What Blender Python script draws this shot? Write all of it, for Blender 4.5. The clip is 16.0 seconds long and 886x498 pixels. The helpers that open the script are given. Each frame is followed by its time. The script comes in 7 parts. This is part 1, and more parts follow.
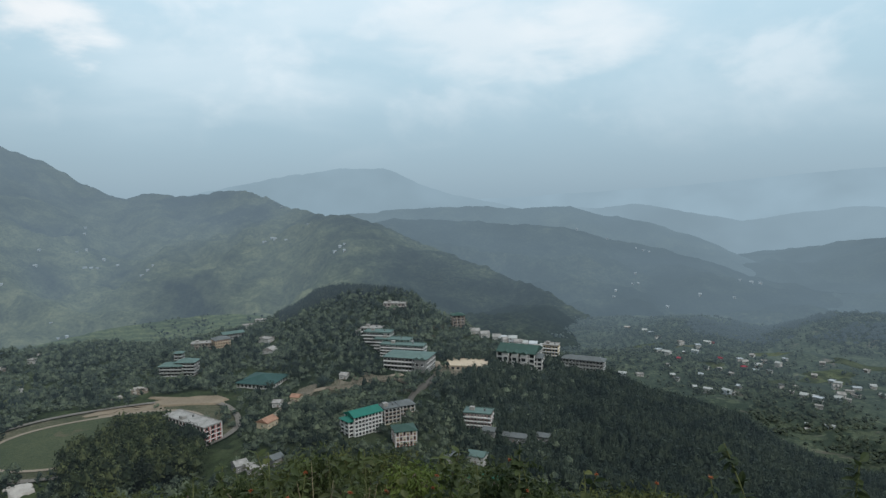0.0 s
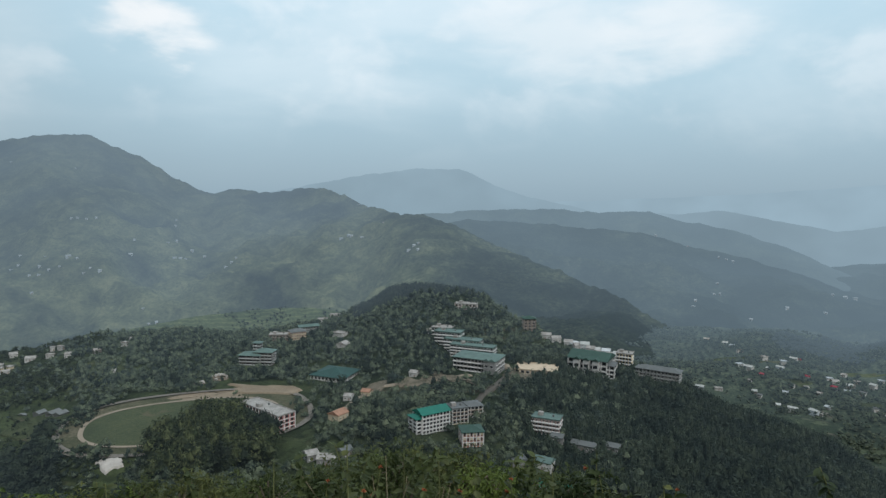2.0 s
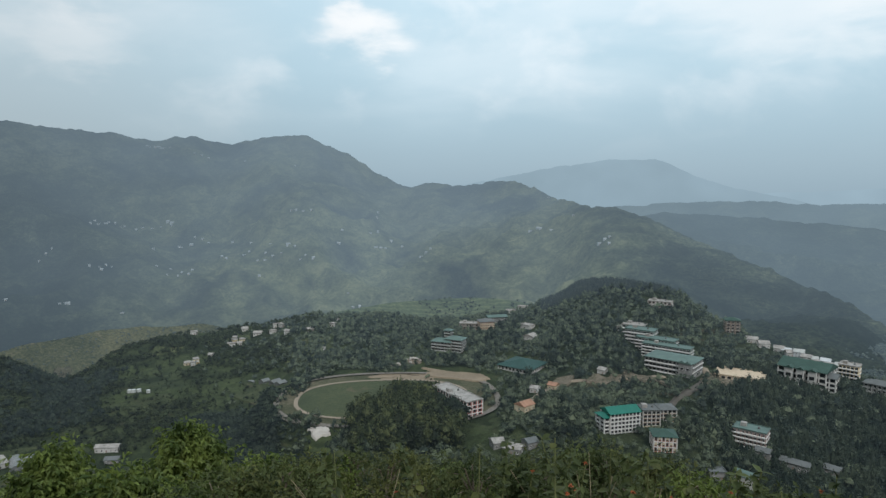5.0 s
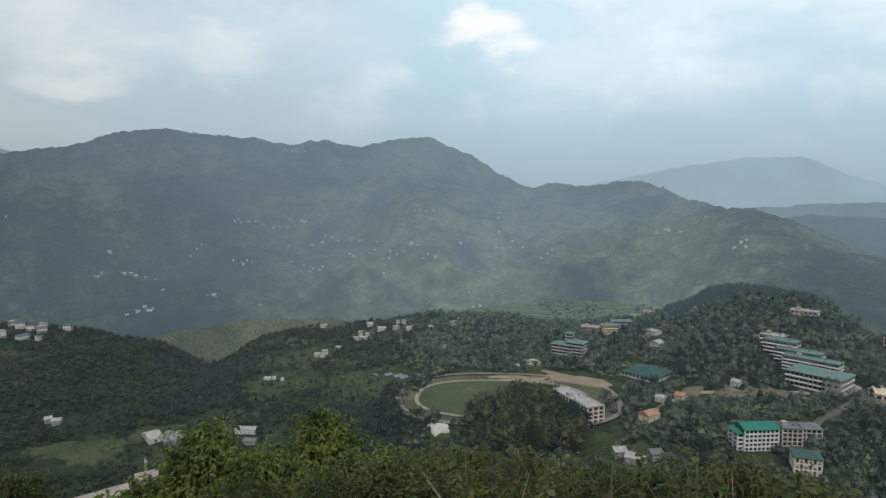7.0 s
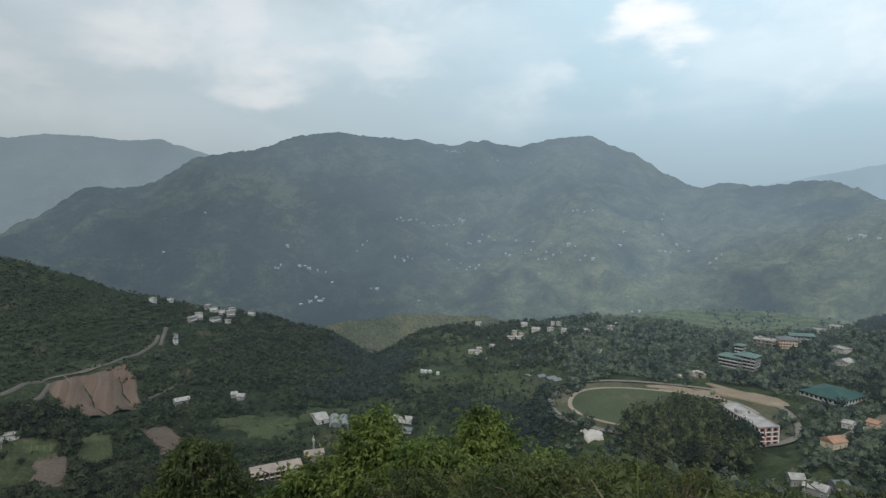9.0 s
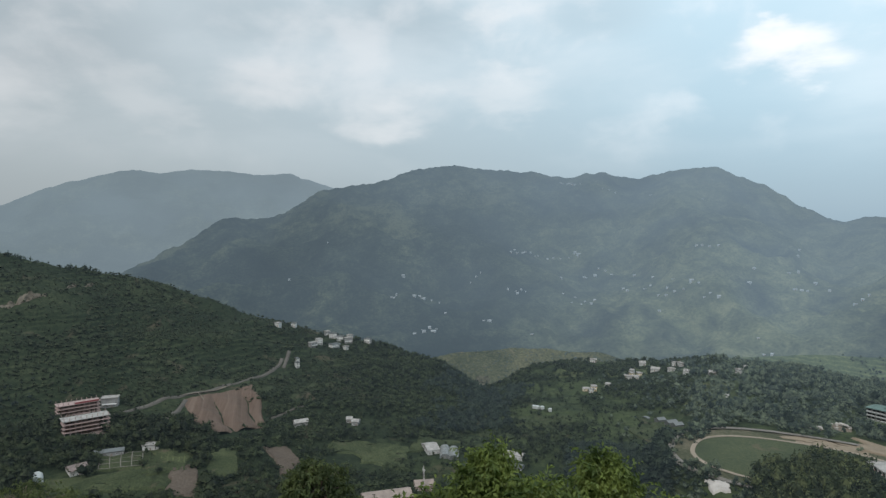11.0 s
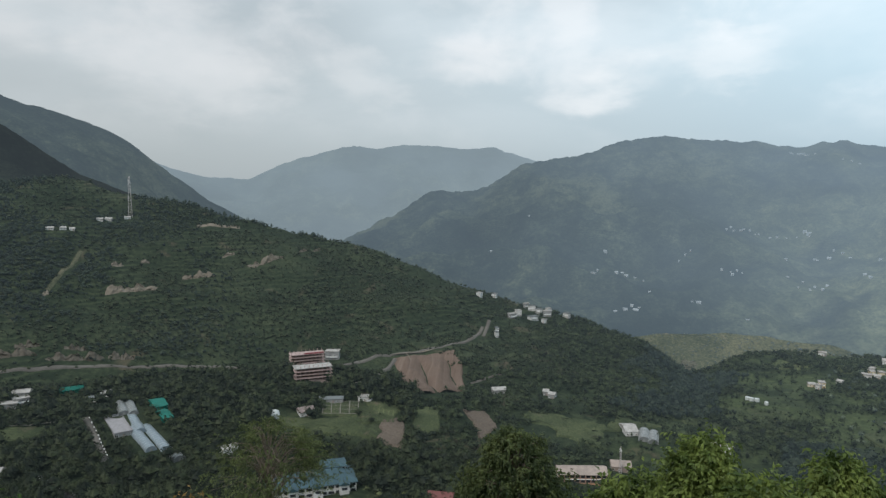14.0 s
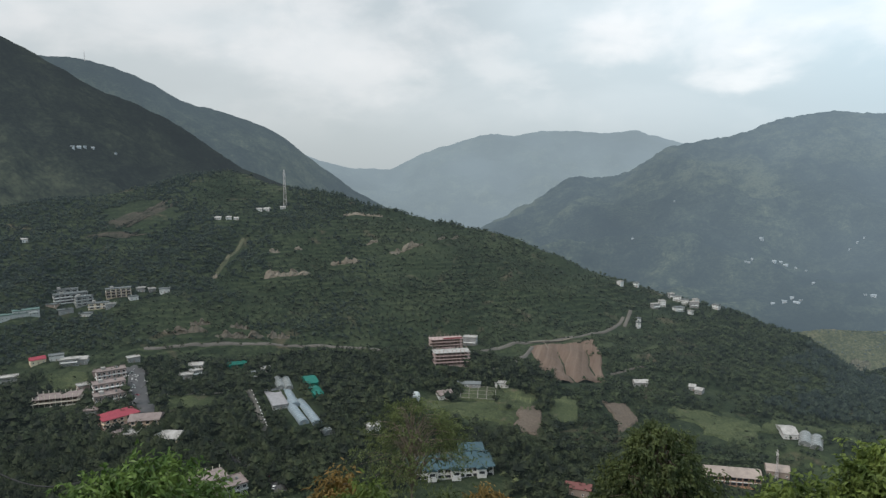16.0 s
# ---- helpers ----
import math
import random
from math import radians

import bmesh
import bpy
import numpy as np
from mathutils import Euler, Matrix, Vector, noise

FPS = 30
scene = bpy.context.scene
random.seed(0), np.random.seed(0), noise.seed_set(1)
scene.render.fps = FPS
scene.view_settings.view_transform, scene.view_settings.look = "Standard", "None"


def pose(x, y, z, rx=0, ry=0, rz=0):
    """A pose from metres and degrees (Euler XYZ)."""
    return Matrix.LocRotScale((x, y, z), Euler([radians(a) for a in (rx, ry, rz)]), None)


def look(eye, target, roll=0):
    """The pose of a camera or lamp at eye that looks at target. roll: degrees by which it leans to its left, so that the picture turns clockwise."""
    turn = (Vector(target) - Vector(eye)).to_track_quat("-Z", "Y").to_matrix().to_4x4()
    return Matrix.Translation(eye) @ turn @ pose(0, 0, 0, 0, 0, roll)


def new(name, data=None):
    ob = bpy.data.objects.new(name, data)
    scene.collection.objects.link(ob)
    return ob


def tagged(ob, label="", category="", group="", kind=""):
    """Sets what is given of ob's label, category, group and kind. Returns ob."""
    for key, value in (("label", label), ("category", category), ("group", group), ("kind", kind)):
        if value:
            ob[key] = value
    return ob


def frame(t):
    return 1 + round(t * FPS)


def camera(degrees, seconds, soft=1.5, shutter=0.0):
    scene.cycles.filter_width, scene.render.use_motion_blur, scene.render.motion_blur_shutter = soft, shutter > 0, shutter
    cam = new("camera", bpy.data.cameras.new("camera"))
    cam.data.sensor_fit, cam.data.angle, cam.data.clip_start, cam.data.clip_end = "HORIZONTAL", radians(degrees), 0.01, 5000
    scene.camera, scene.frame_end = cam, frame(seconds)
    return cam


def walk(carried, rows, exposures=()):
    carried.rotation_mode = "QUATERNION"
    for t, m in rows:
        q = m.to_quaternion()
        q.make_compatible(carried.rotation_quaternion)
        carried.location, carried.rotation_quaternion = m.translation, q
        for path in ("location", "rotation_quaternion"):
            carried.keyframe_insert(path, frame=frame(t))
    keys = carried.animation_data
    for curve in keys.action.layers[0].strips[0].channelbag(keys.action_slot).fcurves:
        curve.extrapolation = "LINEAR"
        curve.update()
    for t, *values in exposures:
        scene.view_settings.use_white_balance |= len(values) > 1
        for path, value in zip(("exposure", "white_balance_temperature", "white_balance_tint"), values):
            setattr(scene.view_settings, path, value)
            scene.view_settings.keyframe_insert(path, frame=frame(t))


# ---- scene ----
EXPOSURES = [(0.0, 0.26, 6400, 10.5), (4.5, 0.33, 6480, 11), (8.0, 0.44, 6600, 12), (12.3, 0.49, 6480, 12), (16.0, 0.84, 6680, 13)]
# A hand-held pan from a hilltop: the eye swings on a circle of 0.45 m round the body.
# ROWS: seconds, heading (degrees to the left of the start), pitch, roll
cam = camera(69.1, 16.0, 1.4)
ROWS = [
    (0.0, -0.00, -5.10, 0.58), (0.5, 2.49, -4.89, 0.58), (1.0, 2.02, -4.25, -1.08), (1.5, 4.55, -4.59, -0.51),
    (2.0, 6.64, -5.01, -0.72), (2.5, 9.49, -5.69, -0.69), (3.0, 11.93, -6.11, -0.08), (3.5, 14.97, -5.74, 0.32),
    (4.0, 17.93, -5.82, 0.75), (4.2, 19.51, -5.83, 0.68), (6.3, 29.12, -5.57, -0.10), (6.5, 30.92, -5.52, 0.28),
    (7.0, 34.12, -5.76, 0.06), (7.5, 36.44, -5.81, -0.17), (8.0, 41.23, -5.65, 0.27), (8.5, 44.98, -5.65, 0.29),
    (9.0, 48.01, -5.76, 0.05), (9.2, 49.21, -5.77, -0.30), (11.3, 59.90, -2.60, 0.10), (11.5, 61.20, -2.51, 0.30),
    (12.0, 64.04, -1.76, 0.45), (12.5, 66.68, -2.10, -0.37), (13.0, 70.02, -2.83, -0.74), (13.5, 73.01, -4.25, -1.06),
    (14.0, 75.92, -5.37, -0.43), (14.5, 78.74, -5.22, -0.25), (15.0, 82.42, -5.48, -0.03), (15.5, 85.25, -5.27, 0.47),
    (16.0, 88.02, -6.45, 0.76),
]
SWING = 0.45


def eye_pose(yaw, pitch, roll):
    a = radians(yaw)
    return pose(-SWING * math.sin(a), SWING * math.cos(a), 0.0, 90 + pitch, roll, yaw)


walk(cam, [(t, eye_pose(yaw, pitch, roll)) for t, yaw, pitch, roll in ROWS], EXPOSURES)

# ---- sky and sun ----
SUN_UP, SUN_TURN = 48.0, -142.0      # the sun's height, and its bearing to the left of the start, degrees
world = bpy.data.worlds.new("overcast_sky")
scene.world = world
world.use_nodes = True


class Tree:
    """Small helper round a node tree."""

    def __init__(self, tree):
        self.tree = tree
        tree.nodes.clear()

    def node(self, kind, _props=None, **inputs):
        n = self.tree.nodes.new(kind)
        for k, v in (_props or {}).items():
            setattr(n, k, v)
        for k, v in inputs.items():
            self.put(n, k, v)
        return n

    def put(self, n, key, v):
        key = key.replace("_", " ")
        s = n.inputs[int(key[1:])] if key[0] == "i" and key[1:].isdigit() else n.inputs[key]
        if isinstance(v, bpy.types.NodeSocket):
            self.tree.links.new(v, s)
        elif isinstance(v, bpy.types.Node):
            self.tree.links.new(v.outputs[0], s)
        else:
            s.default_value = v

    def math(self, op, a, b=0.0, c=0.0, clamp=False):
        return self.node("ShaderNodeMath", {"operation": op, "use_clamp": clamp}, i0=a, i1=b, i2=c)

    def vec(self, op, a, b=(0, 0, 0)):
        return self.node("ShaderNodeVectorMath", {"operation": op}, i0=a, i1=b)

    def noise(self, vector, scale, detail=4.0, rough=0.55, warp=0.0):
        return self.node("ShaderNodeTexNoise", None, Vector=vector, Scale=scale, Detail=detail, Roughness=rough, Distortion=warp)

    def ramp(self, fac, *stops):
        n = self.node("ShaderNodeValToRGB", None, Fac=fac)
        e = n.color_ramp.elements
        while len(e) < len(stops):
            e.new(0.5)
        for el, (p, c) in zip(e, stops):
            el.position, el.color = p, (*c, 1) if len(c) == 3 else c
        return n

    def mix(self, fac, a, b, blend="MIX"):
        n = self.node("ShaderNodeMix", {"data_type": "RGBA", "blend_type": blend})
        self.put(n, "i0", fac), self.put(n, "i6", a), self.put(n, "i7", b)
        return n.outputs[2]

    def span(self, v, a, b, lo=0.0, hi=1.0, smooth=False):
        n = self.node("ShaderNodeMapRange", {"interpolation_type": "SMOOTHSTEP" if smooth else "LINEAR"})
        for k, x in enumerate((v, a, b, lo, hi)):
            self.put(n, f"i{k}", x)
        return n


def rgb(c):
    return (*c, 1.0) if len(c) == 3 else c


def bearing(az, el):
    """Direction for degrees to the left of the start and above the horizon."""
    a, e = radians(az), radians(el)
    return Vector((-math.sin(a) * math.cos(e), math.cos(a) * math.cos(e), math.sin(e)))


w = Tree(world.node_tree)
sky = w.node("ShaderNodeTexSky", {"sky_type": "NISHITA", "sun_disc": False, "sun_elevation": radians(SUN_UP), "sun_rotation": radians(-SUN_TURN),
                                  "air_density": 1.6, "dust_density": 3.0, "altitude": 1500.0})
way = w.node("ShaderNodeTexCoord").outputs["Generated"]
height = w.node("ShaderNodeSeparateXYZ", None, Vector=way).outputs[2]
flat = w.vec("MULTIPLY", way, (1.0, 1.0, 2.6))
# a grey-blue veil, pale at the horizon, with banks and puffs of brighter cloud
veil = w.ramp(w.span(height, -0.02, 0.42), (0.0, (0.25, 0.345, 0.41)), (0.15, (0.295, 0.41, 0.485)), (0.42, (0.405, 0.56, 0.645)), (0.75, (0.50, 0.675, 0.77)), (1.0, (0.56, 0.71, 0.80)))
whiter = w.span(w.vec("DOT_PRODUCT", way, bearing(118, 5)).outputs[1], 0.15, 1.0, 0.0, 0.75)
veil = w.mix(whiter, veil.outputs[0], w.ramp(w.span(height, -0.02, 0.42), (0.0, (0.43, 0.48, 0.49)), (0.3, (0.54, 0.58, 0.585)), (1.0, (0.66, 0.70, 0.71))).outputs[0])
banks = w.span(w.noise(flat, 2.1, 5, 0.52, 0.3), 0.42, 0.68, smooth=True)
puffs = w.span(w.noise(w.vec("ADD", w.vec("MULTIPLY", way, (1.0, 1.0, 1.6)), (3.1, 0.7, 1.9)), 6.5, 6, 0.52, 0.2), 0.47, 0.68, smooth=True)
high = w.span(height, 0.02, 0.22, smooth=True)
low = w.span(height, 0.05, 0.30, 1.0, 0.0, smooth=True)
colour = w.mix(w.math("MULTIPLY", w.math("MULTIPLY", banks, high), 0.48), veil, (0.72, 0.80, 0.84, 1))
for az, el, wide, strength in ((91.0, 13.5, 13.0, 0.32), (74.0, 16.5, 8.0, 0.2), (62.0, 16.5, 10.0, 0.34), (45.0, 17.0, 7.0, 0.2)):
    d = w.vec("DISTANCE", w.vec("MULTIPLY", w.vec("SUBTRACT", way, bearing(az, el)), (1, 1, 2.2)))
    mass = w.math("MULTIPLY", w.span(d.outputs[1], radians(wide), radians(wide * 0.2), 0.0, strength, smooth=True), w.span(banks, 0.9, 0.1, 0.35, 1.0))
    colour = w.mix(mass, colour, (0.30, 0.37, 0.41, 1))
colour = w.mix(w.math("MULTIPLY", w.math("MULTIPLY", puffs, high), 0.36), colour, (0.86, 0.88, 0.89, 1))
# the bright banks that stand over the valley: bearing, height, half width in degrees, strength
CLOUDS = [(30.6, 13.2, 6.0, 0.95), (31.6, 14.0, 3.6, 0.6), (-4.0, 14.0, 13.0, 0.5), (-13.0, 13.5, 8.0, 0.45), (62.0, 8.9, 6.5, 0.4), (54.0, 10.6, 6.5, 0.4), (73.0, 11.0, 6.0, 0.42), (64.5, 8.2, 5.0, 0.35), (53.0, 18.0, 6.0, 0.65),
          (97.0, 10.0, 12.0, 0.45), (112.0, 14.0, 12.0, 0.5), (84.0, 9.0, 6.0, 0.35)]
ragged = w.noise(flat, 9.0, 6, 0.50, 0.3)
drift = w.noise(flat, 6.5, 5, 0.55)
shifted = w.vec("ADD", way, w.vec("MULTIPLY", w.vec("SUBTRACT", drift.outputs[1], (0.5, 0.5, 0.5)), (0.20, 0.20, 0.13)))
for az, el, wide, strength in CLOUDS:
    d = w.vec("DISTANCE", w.vec("MULTIPLY", w.vec("SUBTRACT", shifted, bearing(az, el)), (1, 1, 2.1)))
    near = w.span(d.outputs[1], 0.0, radians(wide * 1.1), 1.0, 0.0)
    mass = w.span(w.math("ADD", near, w.math("MULTIPLY_ADD", ragged, 1.5, -0.75)), 0.05, 0.95, 0.0, strength, smooth=True)
    mass = w.math("MULTIPLY", mass, w.span(near, 0.0, 0.35, smooth=True))
    colour = w.mix(mass, colour, (0.80, 0.83, 0.84, 1))
# the cloud thickens towards the west
thick = w.span(w.vec("DOT_PRODUCT", way, bearing(125, 0)).outputs[1], -0.16, 1.0, 1.0, 0.60)
colour = w.vec("MULTIPLY", colour, w.node("ShaderNodeCombineXYZ", None, X=thick, Y=thick, Z=thick))
clear = w.node("ShaderNodeBackground", None, Color=sky, Strength=0.06)
cloudy = w.node("ShaderNodeBackground", None, Color=colour, Strength=1.0)
both = w.node("ShaderNodeMixShader", None, i0=0.94, i1=clear.outputs[0], i2=cloudy.outputs[0])
w.node("ShaderNodeOutputWorld", None, Surface=both)

sun = new("sun", bpy.data.lights.new("sun", "SUN"))
sun.data.energy, sun.data.angle, sun.data.color = 1.3, radians(10), (1.0, 0.96, 0.90)
sun.matrix_world = look((0, 0, 0), -bearing(SUN_TURN, SUN_UP))


# ---- the lie of the land ----
# Bearings in degrees to the left of the start, distances in metres from the hilltop, heights from the eye.
table = np.random.RandomState(7).rand(256, 256)


def value_noise(x, y):
    xi, yi = np.floor(x).astype(int), np.floor(y).astype(int)
    fx, fy = x - xi, y - yi
    fx, fy = fx * fx * (3 - 2 * fx), fy * fy * (3 - 2 * fy)
    g = lambda i, j: table[(xi + i) % 256, (yi + j) % 256]
    return (g(0, 0) * (1 - fx) + g(1, 0) * fx) * (1 - fy) + (g(0, 1) * (1 - fx) + g(1, 1) * fx) * fy - 0.5


def fbm(x, y, octaves=5, gain=0.5):
    total, amp = np.zeros(np.broadcast(x, y).shape), 1.0
    for k in range(octaves):
        total = total + amp * value_noise(x * 2 ** k + 17.3 * k, y * 2 ** k - 9.1 * k)
        amp *= gain
    return total


def along(stops, az, k):
    """Smooth value k of a list of stops (bearing, ...) at the bearing az."""
    stops = sorted(stops)
    p = [s[0] for s in stops]
    v = [s[k] for s in stops]
    return sum(np.interp(az + o, p, v) * wt for o, wt in ((-1.0, 0.25), (0.0, 0.5), (1.0, 0.25)))


def smooth(v, a, b):
    s = np.clip((v - a) / (b - a), 0, 1)
    return s * s * (3 - 2 * s)


# the near land: foot of our own slope, a break, and the crest of the spur or hill beyond it (bearing, distance, angle of sight)
CREST = [(-60, 600, -24), (-32, 600, -21), (-28.6, 600, -20.0), (-25.7, 610, -18.4), (-17, 630, -16.6), (-13.7, 640, -15.1), (-7, 690, -13.6), (0, 760, -11.2), (2.6, 800, -9.7),
         (7.4, 860, -8.7), (11.3, 880, -8.9), (14.3, 880, -10.6), (18.0, 870, -11.4), (24, 870, -11.9), (35, 900, -11.6), (43.5, 1000, -12.1), (49, 960, -12.8), (54.5, 860, -15.7),
         (58, 900, -12.8), (63, 950, -11.5), (71, 1000, -9.6), (76, 1020, -7.8), (81, 1040, -6.0), (85, 1060, -5.0), (91, 1080, -3.2), (95, 1100, -2.1), (102, 1150, -0.5), (106.5, 1180, 0.9),
         (111, 1180, 0.1), (118, 1150, -1.5), (140, 1100, -2)]
BREAK = [(-60, 420, -215), (-30, 430, -205), (-14, 440, -190), (0, 470, -172), (10, 500, -166), (19, 560, -170), (34, 590, -174), (40, 600, -205), (48, 620, -213), (56, 640, -216), (64, 690, -212),
         (72, 690, -205), (80, 690, -198), (100, 700, -186), (112, 690, -182), (125, 680, -184), (140, 680, -184)]


def near_height(az, r):
    a = np.radians(az)
    x, y = -np.sin(a) * r, np.cos(a) * r
    rc, el = along(CREST, az, 1), along(CREST, az, 2)
    zc = rc * np.tan(np.radians(el))
    rb, zb = along(BREAK, az, 1), along(BREAK, az, 2)
    z0 = zb - 6
    s = np.clip((r - rb) / (rc - rb), 0, 1)
    rise = zb + (zc - zb) * (s * (0.75 + 0.25 * s))
    floor = np.where(r < rb, z0 + (zb - z0) * smooth(r, 330, rb), rise)
    back = np.maximum(zc - (r - rc) * 0.42, -520.0)
    land = np.where(r > rc, back, floor)
    # our own slope, a grassy brow and then steep scrub
    own = -1.6 - 0.30 * np.minimum(r, 4.0) - 0.70 * np.maximum(r - 4.0, 0)
    own = own + 14 * fbm(x / 120 + 3, y / 120) * smooth(r, 20, 200)
    k = 14.0
    h = np.clip(0.5 + 0.5 * (land - own) / k, 0, 1)
    z = own * (1 - h) + land * h + k * h * (1 - h)
    rough = smooth(r, 420, 800)
    calm = 1 - 0.8 * smooth(az, 14, 20) * (1 - smooth(az, 35, 39)) * (1 - smooth(r, 580, 640)) * smooth(r, 440, 470)
    hill = smooth(az, 62, 76) * smooth(r, 700, 780)
    gully = np.abs(fbm(x / 130, y / 130 + 40, 4)) * 2 - 0.5
    z = z + (fbm(x / 90, y / 90, 5) * (7 + 5 * rough) + fbm(x / 25, y / 25, 3) * 1.6) * calm * smooth(r, 30, 250)
    z = z - hill * gully * 16 * np.clip(1 - np.abs(s - 0.5) * 1.6, 0, 1)
    # the levelled sports ground
    px, py = x + 243.0, y - 452.0
    flat = 1 - smooth(np.hypot((px * 0.88 + py * 0.475) / 97, (-px * 0.475 + py * 0.88) / 72), 0.95, 1.25)
    z = z * (1 - flat) - 174.0 * flat
    behind = smooth(np.abs(((az - 40 + 180) % 360) - 180), 100, 125)
    z = z * (1 - behind) + behind * (-1.6 + 0.12 * r + 4 * fbm(x / 60, y / 60))
    return z


def xy(az, r):
    a = radians(az)
    return -math.sin(a) * r, math.cos(a) * r


def land(x, y):
    """Height of the near land at a place."""
    return float(near_height(np.degrees(np.arctan2(-x, y)), np.hypot(x, y)))


# far ranges: crest (bearing, distance, angle of sight)
KNOLL = [(34, 1350, -14), (40, 1350, -12.6), (44, 1350, -11.8), (51, 1350, -11.5), (57, 1300, -12.1), (61, 1250, -13), (64, 1250, -14.2), (67, 1250, -16)]
MAIN = [(-24, 1300, -18), (-16, 1400, -13.5), (-12, 1500, -10.3), (-8.3, 1600, -8.3), (-3.3, 1750, -6.7), (-0.3, 1850, -5.4), (2.6, 1950, -4.1), (5.7, 2000, -2.65), (8.1, 2000, -1.95), (10.2, 2050, -2.05), (14.1, 2500, -0.95), (16.9, 2700, 0.35), (21.5, 2900, -0.2),
        (24.2, 2950, 0.05), (26.4, 3000, -0.3), (28.8, 3050, 0.7), (31.3, 3100, 2.3), (34.8, 3100, 4.05), (38.3, 3150, 3.9), (41.7, 3200, 3.1), (44.4, 3200, 3.85), (47, 3200, 3.45),
        (53, 3200, 4.1), (57.3, 3200, 4.5), (61, 3150, 3.95), (64.1, 3100, 2.95), (68.6, 3050, 2.3), (72.9, 3000, -0.3), (76.9, 3000, -0.25), (79.9, 2900, -2.15), (84.5, 2800, -4.5), (92, 2700, -8)]
TERRACES = [(6, 1150, -16), (10, 1150, -13.2), (12.2, 1150, -12.0), (14.5, 1150, -10.8), (17, 1150, -10.25), (21, 1150, -10.1), (25.6, 1150, -10.3), (30.4, 1150, -10.9), (35.4, 1150, -11.6), (39.4, 1150, -12.6), (44, 1150, -14.5)]
PEAKS = [(30, 3800, -2), (24, 3900, -0.6), (20.6, 4000, 0.1), (16, 4000, 0.97), (13.1, 4000, 1.6), (11, 4000, 1.75), (9.2, 4000, 2.07), (6.8, 4000, 1.98), (5.3, 4000, 2.1), (4.3, 4000, 1.78), (2.2, 3950, 0.72), (-1.8, 3900, -0.51), (-5.8, 3900, -1.3), (-14, 3900, -3.4), (-20, 3900, -5)]
DISTANT = [(0, 3500, -7), (-3, 3500, -4.6), (-5.5, 3500, -2.6), (-9, 3500, -1.4), (-13, 3500, -1.6), (-17, 3500, -1.2), (-21, 3450, -1.9), (-25, 3400, -2.6), (-29, 3400, -1.9), (-33, 3400, -1.4), (-38, 3400, -1.7), (-55, 3400, -1)]
RIGHT = [(8, 2300, -3.2), (4.3, 2300, -2.33), (-0.8, 2300, -2.63), (-6.2, 2300, -2.86), (-11.1, 2291, -3.31), (-14.8, 2261, -4.29), (-18.4, 2232, -5.03), (-22.7, 2198, -5.88), (-25.5, 2176, -7.03), (-32, 2100, -8), (-50, 2000, -9)]
RIDGE = [(10, 2750, -2.0), (4, 2750, -1.55), (0, 2750, -1.35), (-3.8, 2750, -1.31), (-6.8, 2750, -1.55), (-9, 2750, -1.45), (-11.1, 2750, -1.39), (-14, 2720, -2.19), (-18.1, 2700, -2.86), (-22.1, 2650, -4.22), (-25, 2620, -5.35), (-29, 2590, -7.0), (-34, 2550, -9.2), (-44, 2500, -13)]
EDGE = [(-8, 3000, -9.5), (-14, 3000, -7.6), (-18, 3000, -6.4), (-22, 3000, -5.6), (-26, 3000, -5.1), (-30, 3000, -4.4), (-34.6, 2900, -3.6), (-42, 2900, -2.5), (-55, 2900, -1.5)]
HAZY = [(16, 4500, -1.2), (6, 4500, -0.9), (-5.8, 4500, -0.6), (-13.1, 4500, -0.15), (-20, 4500, 0.25), (-26.3, 4500, 0.85), (-32, 4500, 1.35), (-36, 4500, 1.55), (-60, 4500, 2)]
WEST = [(62, 4300, 1.5), (66, 4300, 2.0), (68, 4300, 2.5), (69.9, 4300, 3.13), (71.7, 4300, 3.65), (74.1, 4300, 3.4), (76.5, 4300, 3.75), (79.2, 4300, 3.84), (81.9, 4300, 3.34), (83.7, 4300, 3.65), (86.4, 4280, 3.03), (89.4, 4250, 2.21), (92.4, 4200, 0.7), (96.3, 4150, 0.77), (101.6, 4100, 2.5), (106, 4100, 4), (120, 4100, 5)]
DARK = [(98, 2150, -2.5), (101, 2050, -0.8), (105.2, 1950, 0.85), (106.5, 1920, 1.8), (110.7, 1850, 4.95), (115.4, 1800, 6.95), (119.3, 1780, 9.15), (121.6, 1770, 10.5), (130, 1750, 14), (145, 1750, 15)]
STEEP = [(88, 2900, -5.5), (92, 2850, -3.2), (95.7, 2800, -1.3), (99, 2750, 1.25), (101.8, 2700, 3.65), (105, 2650, 5.05), (109.7, 2600, 6.3), (112.9, 2600, 8.15), (116.4, 2600, 9.2), (119.3, 2600, 9.3), (135, 2600, 9)]


